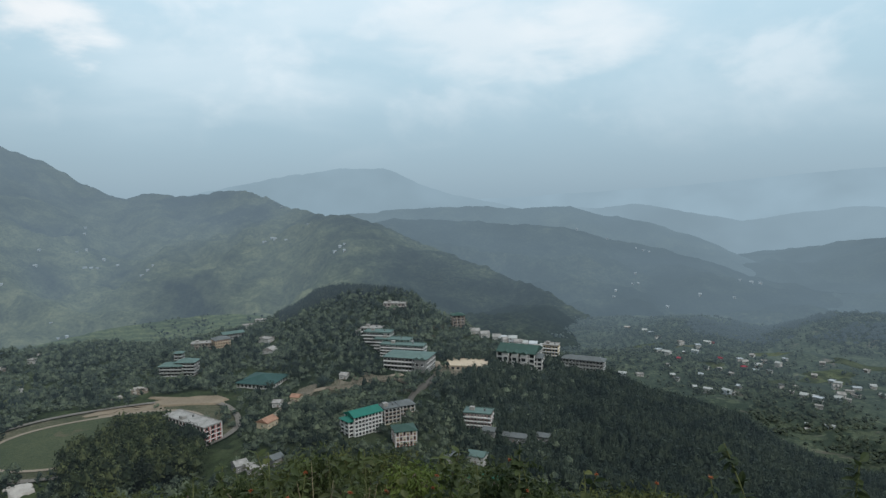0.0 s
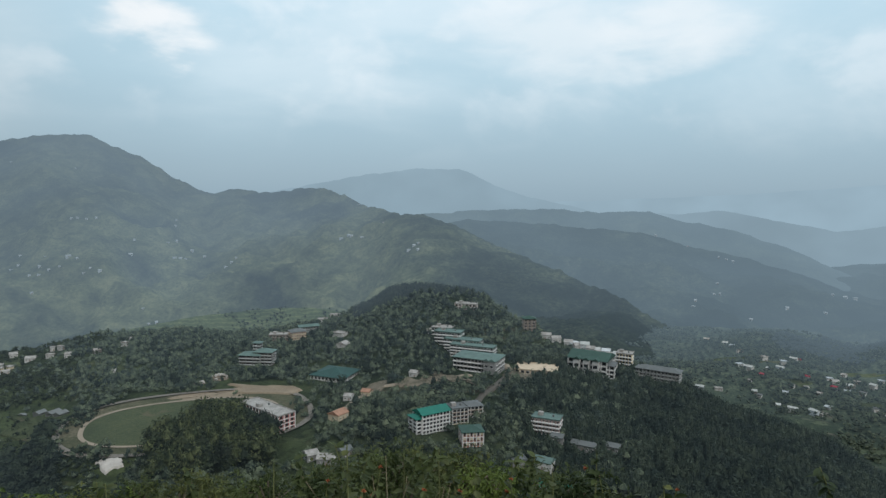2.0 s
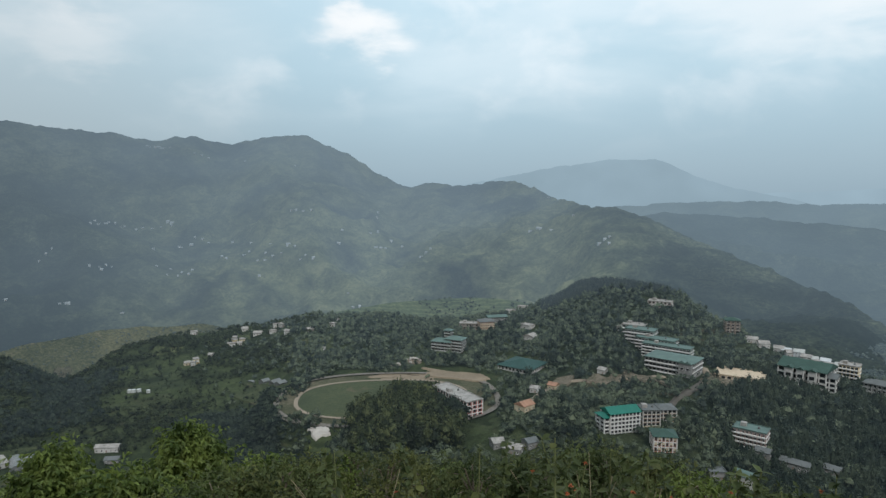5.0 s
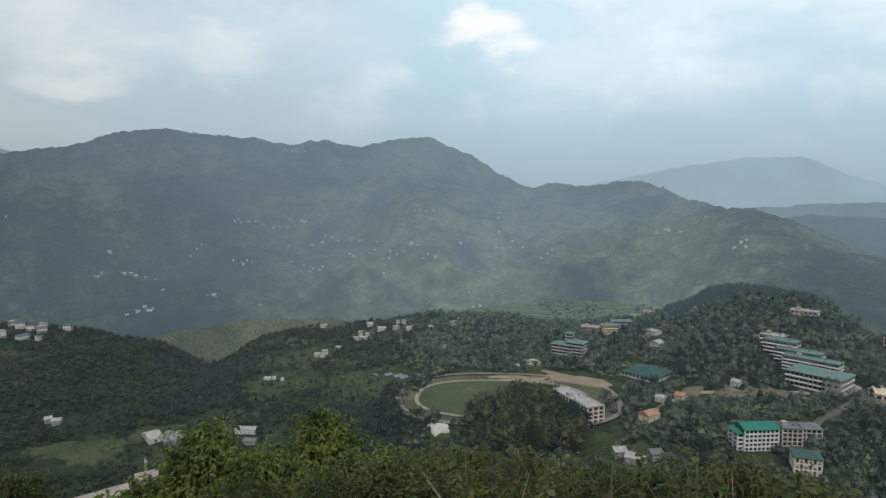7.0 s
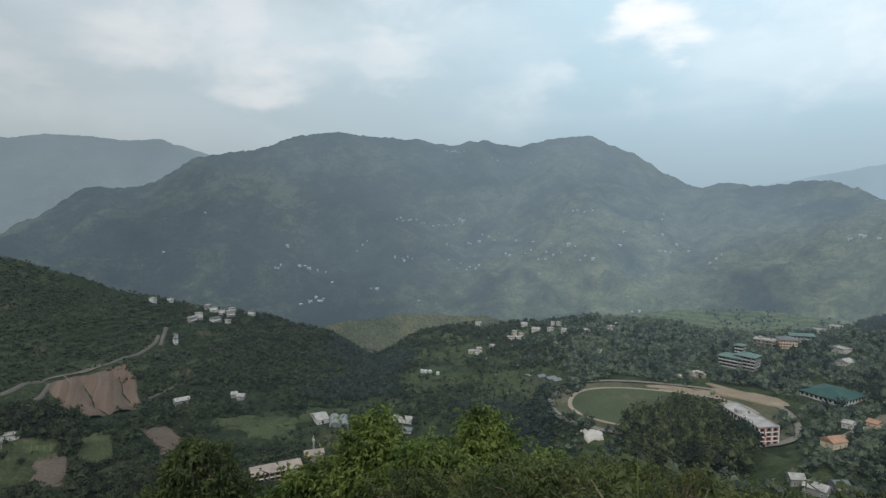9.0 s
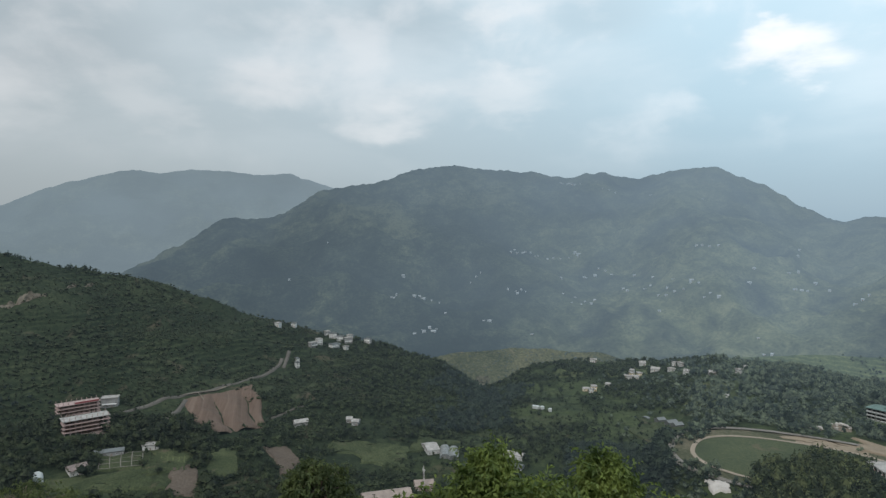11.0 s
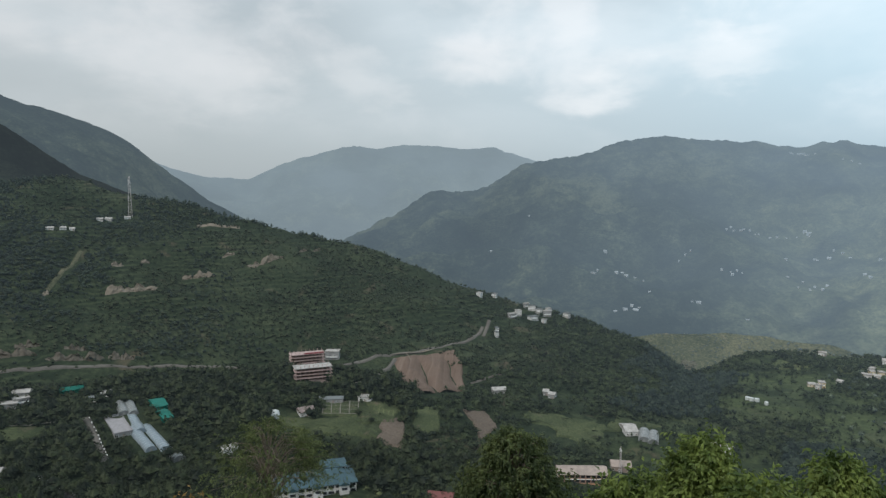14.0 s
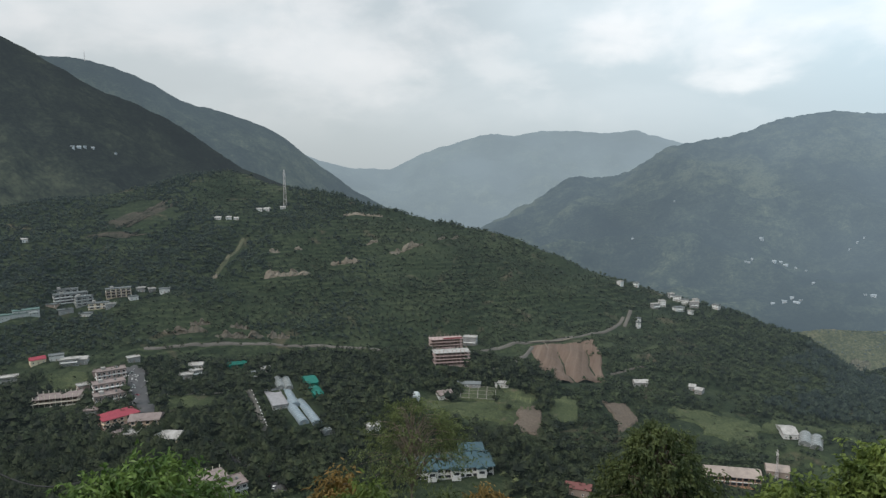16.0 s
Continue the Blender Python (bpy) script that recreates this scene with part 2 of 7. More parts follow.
def range_height(crest, az, r, foot, depth, spur, seed):
    a = np.radians(az)
    x, y = -np.sin(a) * r, np.cos(a) * r
    rc = along(crest, az, 1)
    zc = rc * np.tan(np.radians(sum(np.interp(az + o, *zip(*sorted((s[0], s[2]) for s in crest))) * wt for o, wt in ((-0.4, 0.25), (0.0, 0.5), (0.4, 0.25)))))
    s = np.clip((r - (rc - depth)) / depth, 0, 1)
    z = foot + (zc - foot) * (0.8 * s + 0.2 * s * s)
    z = np.where(r > rc, zc - (r - rc) * 0.5, z)
    ribs = 0.5 - np.abs(fbm(x / (spur * 4) + seed, y / (spur * 4) - seed, 5, 0.55)) * 2.2
    body = np.sin(np.pi * np.clip(s, 0, 1)) ** 0.8
    z = z + ribs * spur * 0.62 * body + fbm(x / 60 + seed, y / 60, 4) * spur * 0.10 + fbm(x / 16, y / 16 + seed, 2) * spur * 0.035
    return z


def polar_mesh(name, azs, rs, height, material, centre=False):
    """A sheet over bearings and distances."""
    az, r = np.meshgrid(azs, rs, indexing="ij")
    z = height(az, r)
    a = np.radians(az)
    co = np.stack([-np.sin(a) * r, np.cos(a) * r, z], -1).reshape(-1, 3)
    n, m = len(azs), len(rs)
    i, j = np.meshgrid(np.arange(n - 1), np.arange(m - 1), indexing="ij")
    v = (i * m + j).ravel()
    quads = np.stack([v, v + 1, v + m + 1, v + m], -1)
    ob = new(name, grid_mesh(name, co, quads, True))
    ob.data.materials.append(material)
    return ob


def grid_mesh(name, co, polys, soft=False):
    """A mesh from arrays: places, and faces of one size."""
    me = bpy.data.meshes.new(name)
    co, polys = np.asarray(co, np.float32), np.asarray(polys, np.int32)
    k = polys.shape[1]
    me.vertices.add(len(co)), me.loops.add(polys.size), me.polygons.add(len(polys))
    me.vertices.foreach_set("co", co.ravel())
    me.loops.foreach_set("vertex_index", polys.ravel())
    me.polygons.foreach_set("loop_start", np.arange(0, polys.size, k, dtype=np.int32))
    me.polygons.foreach_set("use_smooth", np.full(len(polys), soft))
    me.update(calc_edges=True)
    me.validate()
    return me


# ---- materials ----
def material(name, rough=0.9, spec=0.25):
    """A new principled material: its helper, the shader node and the output."""
    m = bpy.data.materials.new(name)
    m.use_nodes = True
    t = Tree(m.node_tree)
    out = t.node("ShaderNodeOutputMaterial")
    b = t.node("ShaderNodeBsdfPrincipled", None, Roughness=rough)
    b.inputs["Specular IOR Level"].default_value = spec
    t.tree.links.new(b.outputs[0], out.inputs[0])
    return m, t, b, out


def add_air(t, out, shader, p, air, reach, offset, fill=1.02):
    """Haze painted as emission over a shader: thickens with distance and in the valleys, dimmed westward for cloud
    shade.
    """
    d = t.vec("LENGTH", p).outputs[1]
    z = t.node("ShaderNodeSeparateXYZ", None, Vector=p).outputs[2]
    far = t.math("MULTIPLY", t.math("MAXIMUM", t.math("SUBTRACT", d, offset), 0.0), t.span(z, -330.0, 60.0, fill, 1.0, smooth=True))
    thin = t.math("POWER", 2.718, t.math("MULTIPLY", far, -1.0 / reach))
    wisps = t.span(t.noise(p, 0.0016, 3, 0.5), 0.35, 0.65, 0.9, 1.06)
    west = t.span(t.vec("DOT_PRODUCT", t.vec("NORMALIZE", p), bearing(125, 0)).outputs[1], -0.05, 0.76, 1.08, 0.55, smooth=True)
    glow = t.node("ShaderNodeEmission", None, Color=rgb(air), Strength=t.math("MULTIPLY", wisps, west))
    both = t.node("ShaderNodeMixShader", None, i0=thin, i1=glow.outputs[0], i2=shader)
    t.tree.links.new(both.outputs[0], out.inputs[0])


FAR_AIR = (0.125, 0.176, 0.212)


def ground_material(name, dark, mid, light, soil, size=1.0, sunlit_meadow=None, reach=6500.0, steps=0.0):
    """Scrub, grass and bare earth in patches, with haze painted in as glow by distance."""
    m, t, b, out = material(name, 0.95, 0.1)
    p = t.node("ShaderNodeNewGeometry").outputs["Position"]
    big, fine = t.noise(p, 0.010 * size, 6, 0.6, 0.4), t.noise(p, 0.22 * size, 6, 0.75)
    earth = t.noise(t.vec("ADD", p, (90, 40, 0)), 0.022 * size, 6, 0.62, 0.6)
    c = t.ramp(t.math("MULTIPLY_ADD", fine, 1.5, t.math("MULTIPLY_ADD", big, 1.0, -0.75)), (0.25, dark), (0.5, mid), (0.75, light))
    c = t.mix(t.span(earth, 0.60, 0.70, 0, 0.8), c.outputs[0], rgb(soil))
    if sunlit_meadow:
        # grassier ground round one bearing, with its sunlit tone put into the colour
        az, wide, grass = sunlit_meadow
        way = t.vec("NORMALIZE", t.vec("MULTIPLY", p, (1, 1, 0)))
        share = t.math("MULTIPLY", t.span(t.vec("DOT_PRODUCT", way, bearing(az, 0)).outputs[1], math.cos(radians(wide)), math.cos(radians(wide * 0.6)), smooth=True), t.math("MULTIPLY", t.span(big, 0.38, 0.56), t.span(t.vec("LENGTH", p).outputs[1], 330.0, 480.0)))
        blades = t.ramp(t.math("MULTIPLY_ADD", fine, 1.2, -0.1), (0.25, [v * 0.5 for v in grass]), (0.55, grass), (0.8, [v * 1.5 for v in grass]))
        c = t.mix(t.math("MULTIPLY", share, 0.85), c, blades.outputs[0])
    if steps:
        # terrace lines along the contours: darker and lighter bands of colour
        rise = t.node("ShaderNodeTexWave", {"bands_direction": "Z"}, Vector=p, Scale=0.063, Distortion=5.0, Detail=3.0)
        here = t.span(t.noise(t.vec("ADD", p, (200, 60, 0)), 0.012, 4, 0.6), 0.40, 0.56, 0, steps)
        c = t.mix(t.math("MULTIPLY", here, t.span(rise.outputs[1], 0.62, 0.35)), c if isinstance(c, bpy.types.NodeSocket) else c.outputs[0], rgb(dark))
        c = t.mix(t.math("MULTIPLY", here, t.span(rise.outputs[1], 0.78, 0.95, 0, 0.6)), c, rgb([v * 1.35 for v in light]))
    t.put(b, "Base_Color", c)
    bump = t.node("ShaderNodeBump", None, Strength=0.8, Distance=1.2, Height=t.noise(p, 0.35 * size, 5, 0.7))
    t.put(b, "Normal", bump)
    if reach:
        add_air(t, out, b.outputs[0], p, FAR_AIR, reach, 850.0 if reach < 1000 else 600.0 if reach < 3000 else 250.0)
    return m


def range_material(name, air, reach, offset=0.0, fill=1.02):
    """Distant wooded slopes with terraces; the backdrop of the view, pale from haze painted in as glow by its distance.
    """
    m, t, b, out = material(name, 1.0, 0.0)
    p = t.node("ShaderNodeNewGeometry").outputs["Position"]
    big, mid, fine = t.noise(p, 0.0035, 6, 0.6, 0.5), t.noise(p, 0.018, 6, 0.65, 0.4), t.noise(p, 0.09, 5, 0.7)
    # broad patches of tone stand in for dappled cloud light on the slopes
    broad = t.noise(t.vec("ADD", p, (0, 900, 0)), 0.0017, 4, 0.55, 0.8)
    v = t.math("MULTIPLY_ADD", mid, 0.72, t.math("MULTIPLY_ADD", fine, 0.62, t.math("MULTIPLY_ADD", big, 0.95, t.math("MULTIPLY_ADD", broad, 0.8, -1.04))))
    c = t.ramp(v, (0.28, (0.016, 0.023, 0.022)), (0.46, (0.034, 0.045, 0.037)), (0.60, (0.074, 0.090, 0.062)), (0.76, (0.165, 0.180, 0.112)))
    z = t.node("ShaderNodeSeparateXYZ", None, Vector=p).outputs[2]
    # sunlight on the eastern slopes, put into the colour as brighter cultivated grass
    sunlit_east = t.span(t.vec("DOT_PRODUCT", t.vec("NORMALIZE", p), bearing(28, -4)).outputs[1], 0.88, 0.985, 0.0, 0.8, smooth=True)
    sunlit_meadow = t.ramp(t.math("MULTIPLY_ADD", mid, 0.8, t.math("MULTIPLY", fine, 0.3)), (0.35, (0.045, 0.055, 0.034)), (0.55, (0.135, 0.152, 0.080)), (0.75, (0.27, 0.275, 0.145)))
    c = t.node("ShaderNodeMixRGB", None, Fac=t.math("MULTIPLY", sunlit_east, t.span(big, 0.36, 0.56)), Color1=c.outputs[0], Color2=sunlit_meadow.outputs[0])
    crowns = t.node("ShaderNodeTexVoronoi", None, Vector=p, Scale=0.11, Randomness=1.0).outputs[0]
    sparse = t.span(t.noise(p, 0.011, 4, 0.6), 0.42, 0.58)
    c = t.mix(t.math("MULTIPLY", t.span(crowns, 0.55, 0.30), t.math("MULTIPLY_ADD", sparse, 0.26, 0.10)), c.outputs[0], (0.014, 0.023, 0.016, 1))
    steps = t.node("ShaderNodeTexWave", {"bands_direction": "Z"}, Vector=p, Scale=0.042, Distortion=15.0, Detail=5.0)
    field = t.span(t.noise(t.vec("ADD", p, (700, 0, 0)), 0.006, 4, 0.6), 0.44, 0.60, 0, 0.15)
    c = t.mix(t.math("MULTIPLY", field, t.span(steps.outputs[1], 0.45, 0.8)), c, (0.20, 0.23, 0.12, 1))
    # cloud shade painted along the wooded foot as darker colour, away from the sunlit side
    foot = t.math("MULTIPLY", t.math("MULTIPLY", t.span(big, 0.36, 0.60, 1.0, 0.35), t.span(z, -340.0, -90.0, 0.85, 0.0, smooth=True)), t.math("SUBTRACT", 1.0, t.math("MULTIPLY", sunlit_east, 1.25)))
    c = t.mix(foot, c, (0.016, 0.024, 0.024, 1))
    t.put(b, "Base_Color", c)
    t.put(b, "Normal", t.node("ShaderNodeBump", None, Strength=0.7, Distance=10.0, Height=t.noise(p, 0.05, 6, 0.7)))
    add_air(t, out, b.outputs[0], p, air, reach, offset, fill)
    return m


def leaf_material(name, dark, light, scale=0.05, through_light=0.25, rough=0.65, reach=6500.0):
    """Foliage: changes from tree to tree and from tuft to tuft; haze is painted in as glow by distance."""
    m, t, b, out = material(name, rough, 0.2)
    g = t.node("ShaderNodeNewGeometry")
    n, each = t.noise(g.outputs["Position"], scale, 3, 0.6), t.noise(t.vec("ADD", g.outputs["Position"], (31, 7, 0)), scale * 3.5, 1, 0.5)
    v = t.math("MULTIPLY_ADD", g.outputs["Random Per Island"], 0.24, t.math("MULTIPLY_ADD", each, 2.4, t.math("MULTIPLY_ADD", n, 1.6, -1.64)))
    c = t.ramp(v, (0.08, dark), (0.5, [a * 0.55 + b * 0.45 for a, b in zip(dark, light)]), (0.95, light))
    t.put(b, "Base_Color", c)
    back = t.node("ShaderNodeBsdfTranslucent", None, Color=c)
    both = t.node("ShaderNodeMixShader", None, i0=through_light, i1=b.outputs[0], i2=back.outputs[0])
    t.tree.links.new(both.outputs[0], out.inputs[0])
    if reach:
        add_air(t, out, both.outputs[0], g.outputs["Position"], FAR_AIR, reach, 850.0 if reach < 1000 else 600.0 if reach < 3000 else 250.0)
    return m


def plain(name, colour, rough=0.8, vary=0.25, scale=0.4, metal=0.0, spec=0.3, bump=0.0, reach=0.0):
    """Paint, plaster, stone or metal with stains at two sizes; a reach paints in haze as glow."""
    m, t, b, out = material(name, rough, spec)
    p = t.node("ShaderNodeNewGeometry").outputs["Position"]
    n = t.math("MULTIPLY_ADD", t.noise(p, scale, 5, 0.6, 0.3), 0.6, t.math("MULTIPLY", t.noise(p, scale * 9, 4, 0.7), 0.4))
    low, top = [x * (1 - vary) for x in colour], [min(1, x * (1 + vary * 0.6)) for x in colour]
    t.put(b, "Base_Color", t.ramp(n, (0.32, low), (0.66, top)))
    b.inputs["Metallic"].default_value = metal
    if bump:
        t.put(b, "Normal", t.node("ShaderNodeBump", None, Strength=bump, Distance=0.3, Height=n))
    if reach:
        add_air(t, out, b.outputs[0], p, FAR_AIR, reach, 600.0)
    return m


# ground, range and leaf materials all carry painted haze glow, stronger with smaller reach
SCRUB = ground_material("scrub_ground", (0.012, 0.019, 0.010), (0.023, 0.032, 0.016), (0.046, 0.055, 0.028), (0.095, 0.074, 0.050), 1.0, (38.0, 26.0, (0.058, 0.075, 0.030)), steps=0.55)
# VALLEY: base colour also lightened and blued for haze
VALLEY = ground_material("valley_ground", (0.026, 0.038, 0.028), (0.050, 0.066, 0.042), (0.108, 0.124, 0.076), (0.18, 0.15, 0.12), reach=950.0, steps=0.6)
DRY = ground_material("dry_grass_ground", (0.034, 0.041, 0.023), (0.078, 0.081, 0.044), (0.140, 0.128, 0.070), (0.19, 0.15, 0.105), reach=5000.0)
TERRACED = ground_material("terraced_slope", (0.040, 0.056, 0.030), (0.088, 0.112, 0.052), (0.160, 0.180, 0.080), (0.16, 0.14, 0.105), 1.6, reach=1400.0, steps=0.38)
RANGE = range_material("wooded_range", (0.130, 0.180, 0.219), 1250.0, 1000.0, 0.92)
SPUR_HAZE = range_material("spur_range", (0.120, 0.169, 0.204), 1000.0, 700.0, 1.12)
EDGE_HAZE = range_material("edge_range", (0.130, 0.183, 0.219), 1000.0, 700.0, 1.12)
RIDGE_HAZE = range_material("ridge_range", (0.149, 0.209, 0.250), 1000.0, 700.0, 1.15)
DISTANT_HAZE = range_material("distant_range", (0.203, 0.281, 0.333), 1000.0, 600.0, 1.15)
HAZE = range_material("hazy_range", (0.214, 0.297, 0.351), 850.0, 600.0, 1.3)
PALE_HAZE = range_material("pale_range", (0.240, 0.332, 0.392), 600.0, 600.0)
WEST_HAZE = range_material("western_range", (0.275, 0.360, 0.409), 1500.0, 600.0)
# cloud shade over the dark hill is put into a dimmer haze glow
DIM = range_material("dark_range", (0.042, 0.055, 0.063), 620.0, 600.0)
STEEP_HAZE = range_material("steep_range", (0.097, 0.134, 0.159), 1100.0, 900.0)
# DEEP, DUSKY and TOWN_LEAVES are darker leaf copies with cloud shade in the colour
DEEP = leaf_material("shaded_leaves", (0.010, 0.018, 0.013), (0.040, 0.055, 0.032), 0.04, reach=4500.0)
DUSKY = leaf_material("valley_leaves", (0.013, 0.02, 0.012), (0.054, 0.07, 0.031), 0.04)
# FAR_LEAVES: haze is in the pale bluish base colour too
FAR_LEAVES = leaf_material("hazed_valley_leaves", (0.024, 0.036, 0.028), (0.092, 0.110, 0.066), 0.04, reach=950.0)
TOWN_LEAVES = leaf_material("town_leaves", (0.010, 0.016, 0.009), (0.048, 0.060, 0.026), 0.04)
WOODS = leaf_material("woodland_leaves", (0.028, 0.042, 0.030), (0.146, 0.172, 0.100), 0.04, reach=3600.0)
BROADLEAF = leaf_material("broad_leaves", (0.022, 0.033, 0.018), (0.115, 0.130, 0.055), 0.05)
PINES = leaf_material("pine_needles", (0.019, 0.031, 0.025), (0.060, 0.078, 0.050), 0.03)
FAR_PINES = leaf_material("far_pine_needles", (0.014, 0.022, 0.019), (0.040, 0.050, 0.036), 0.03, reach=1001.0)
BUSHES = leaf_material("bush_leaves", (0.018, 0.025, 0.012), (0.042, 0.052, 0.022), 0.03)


# ---- ground and ranges ----
near_az = np.concatenate([np.arange(-48, 128, 0.34), np.arange(128, 312.1, 4.0)])
near_r = np.concatenate([[0.02], np.geomspace(0.6, 380, 56), np.arange(384, 720, 4.6), np.arange(720, 1240, 7.0), np.geomspace(1310, 2200, 10)])
ground = tagged(polar_mesh("ground", near_az, near_r, near_height, SCRUB), "scrubby green hillside and valley floor with bare earth patches", "ground", kind="structure")


def range_site(crest, foot, depth, spur, seed):
    return lambda az, r: range_height(crest, np.asarray(az, float), np.asarray(r, float), foot, depth, spur, seed)


def valley_height(az, r):
    a = np.radians(az)
    x, y = -np.sin(a) * r, np.cos(a) * r
    z = -270 + 34 * fbm(x / 240, y / 240, 4) + 5 * fbm(x / 50, y / 50, 4)
    z = z + 10 * np.exp(-(((az + 20) / 5) ** 2) - ((r - 1180) / 150) ** 2) + 46 * np.exp(-(((az + 34) / 5.5) ** 2) - ((r - 1300) / 130) ** 2) - 22 * np.exp(-(((az + 26) / 3.5) ** 2) - ((r - 1300) / 200) ** 2)
    return z - 60 * smooth(r, 1350, 1900) - 60 * (1 - smooth(r, 560, 700)) - 90 * smooth(az, -6, 6)


valley = tagged(polar_mesh("ground_valley", np.arange(-60, 20, 0.35), np.arange(560, 2000, 10.0), valley_height, VALLEY), "green valley floor with terraced fields and hamlets", "ground", kind="structure")


def far_range(name, crest, material, foot, depth, spur, seed, label, step=0.22, rings=110):
    lo, hi = min(s[0] for s in crest), max(s[0] for s in crest)
    mean = sum(s[1] for s in crest) / len(crest)
    azs = np.arange(lo, hi, step)
    u = np.concatenate([np.linspace(0, 1, rings), 1 + np.linspace(0.01, 0.25, 10)])

    def height(az, q):
        return range_height(crest, az, q, foot, depth, spur, seed)
    # rings follow the crest
    az, k = np.meshgrid(azs, u, indexing="ij")
    r = along(crest, az, 1) - depth + k * depth
    z = height(az, r)
    a = np.radians(az)
    co = np.stack([-np.sin(a) * r, np.cos(a) * r, z], -1).reshape(-1, 3)
    n, m = az.shape
    i, j = np.meshgrid(np.arange(n - 1), np.arange(m - 1), indexing="ij")
    v = (i * m + j).ravel()
    ob = new(name, grid_mesh(name, co, np.stack([v, v + 1, v + m + 1, v + m], -1), True))
    ob.data.materials.append(material)
    return tagged(ob, label, "mountain", kind="structure")


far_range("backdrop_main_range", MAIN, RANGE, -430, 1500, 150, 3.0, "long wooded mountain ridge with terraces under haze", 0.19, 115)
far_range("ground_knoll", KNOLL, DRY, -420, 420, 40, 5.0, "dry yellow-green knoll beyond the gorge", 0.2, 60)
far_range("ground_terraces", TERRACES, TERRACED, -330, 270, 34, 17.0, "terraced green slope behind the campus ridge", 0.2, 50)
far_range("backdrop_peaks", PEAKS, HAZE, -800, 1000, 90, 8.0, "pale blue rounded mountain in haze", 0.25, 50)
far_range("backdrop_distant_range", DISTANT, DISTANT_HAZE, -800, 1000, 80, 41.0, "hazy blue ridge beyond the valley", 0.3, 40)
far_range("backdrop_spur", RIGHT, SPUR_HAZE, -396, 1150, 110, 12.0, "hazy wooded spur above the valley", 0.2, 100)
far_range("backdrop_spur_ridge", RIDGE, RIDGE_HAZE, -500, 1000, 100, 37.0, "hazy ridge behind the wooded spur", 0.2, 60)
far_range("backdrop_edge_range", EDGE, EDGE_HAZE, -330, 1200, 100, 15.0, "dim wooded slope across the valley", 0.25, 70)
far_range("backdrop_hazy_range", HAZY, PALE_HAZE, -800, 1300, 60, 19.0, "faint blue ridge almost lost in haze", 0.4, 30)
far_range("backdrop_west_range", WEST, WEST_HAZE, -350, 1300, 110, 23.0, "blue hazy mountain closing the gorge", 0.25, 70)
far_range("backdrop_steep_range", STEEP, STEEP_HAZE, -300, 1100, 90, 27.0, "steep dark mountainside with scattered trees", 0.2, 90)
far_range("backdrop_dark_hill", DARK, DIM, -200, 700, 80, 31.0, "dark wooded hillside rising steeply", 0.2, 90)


# ---- woods ----
rng = np.random.RandomState(21)


def tuft_tree(kind, tufts, seed):
    """One tree as loose triangles, about 1 high and 1 wide, and the soft normals of its crown."""
    r = np.random.RandomState(seed)
    tris, soft = [], []

    def add(tri, centre, flat=(1, 1, 1)):
        n = (tri - centre) / np.array(flat)
        n /= np.linalg.norm(n, axis=1)[:, None] + 1e-6
        face = np.cross(tri[1] - tri[0], tri[2] - tri[0])
        if face @ n.mean(0) < 0:
            tri, n = tri[::-1], n[::-1]
        tris.append(tri), soft.append(n)

    def ball(centre, size, jitter):
        pts = np.array([(1, 0, 0), (0, 1, 0), (-1, 0, 0), (0, -1, 0), (0, 0, 1), (0, 0, -1)], float) * size * (1 + r.normal(0, jitter, (6, 1))) + centre
        for a, b, c in ((0, 1, 4), (1, 2, 4), (2, 3, 4), (3, 0, 4), (1, 0, 5), (2, 1, 5), (3, 2, 5), (0, 3, 5)):
            add(pts[[a, b, c]], centre)

    if kind == "pine":
        for k in range(tufts):
            h = r.rand() ** 1.2
            rad = 0.24 * (1 - h) ** 0.9 + 0.02
            a = r.rand() * 6.283
            c = np.array([math.cos(a) * rad, math.sin(a) * rad, 0.14 + 0.86 * h])
            s = 0.10 * (1.2 - h)
            add(c + r.normal(0, s, (3, 3)) * (1, 1, 0.8), np.array([0, 0, 0.05 + 0.8 * h]), (1, 1, 1.2))
        ball(np.array([0, 0, 0.42]), np.array([0.17, 0.17, 0.36]), 0.05)
    else:
        n = 5
        lobes = [(np.array([math.cos(k * 2.4) * 0.19 * k ** 0.5, math.sin(k * 2.4) * 0.19 * k ** 0.5, 0.74 - 0.075 * k]) + r.normal(0, 0.05, 3), r.uniform(0.22, 0.33)) for k in range(n)]
        whole = np.array([0, 0, 0.42])
        for k in range(tufts):
            c, s = lobes[k % n]
            d = r.normal(0, 1, 3)
            d[2] = abs(d[2]) + 0.1 if r.rand() < 0.75 else d[2]
            d /= np.linalg.norm(d)
            q = c + d * s * r.uniform(0.86, 1.12)
            side = np.cross(d, r.normal(0, 1, 3))
            side /= np.linalg.norm(side)
            lift = np.cross(side, d) + d * r.uniform(-0.7, 0.7)
            w_ = r.uniform(0.06, 0.135) * (22 / tufts) ** 0.5 if tufts > 22 else r.uniform(0.06, 0.135)
            add(np.array([q + side * w_, q - side * w_ * 0.9, q + lift * w_ * 1.3]), c * 0.65 + whole * 0.35)
        for c, s in lobes[:1 if kind == "shrub" else 2]:
            ball(c * 0.75 + whole * 0.25, s * (1.25 if kind == "shrub" else 0.92), 0.16)
    stem = np.array([(0.02, 0, 0), (-0.02, 0.015, 0), (0, 0, 0.6)])
    add(stem, np.array([0, 0.3, 0.3]))
    return np.array(tris), np.array(soft)


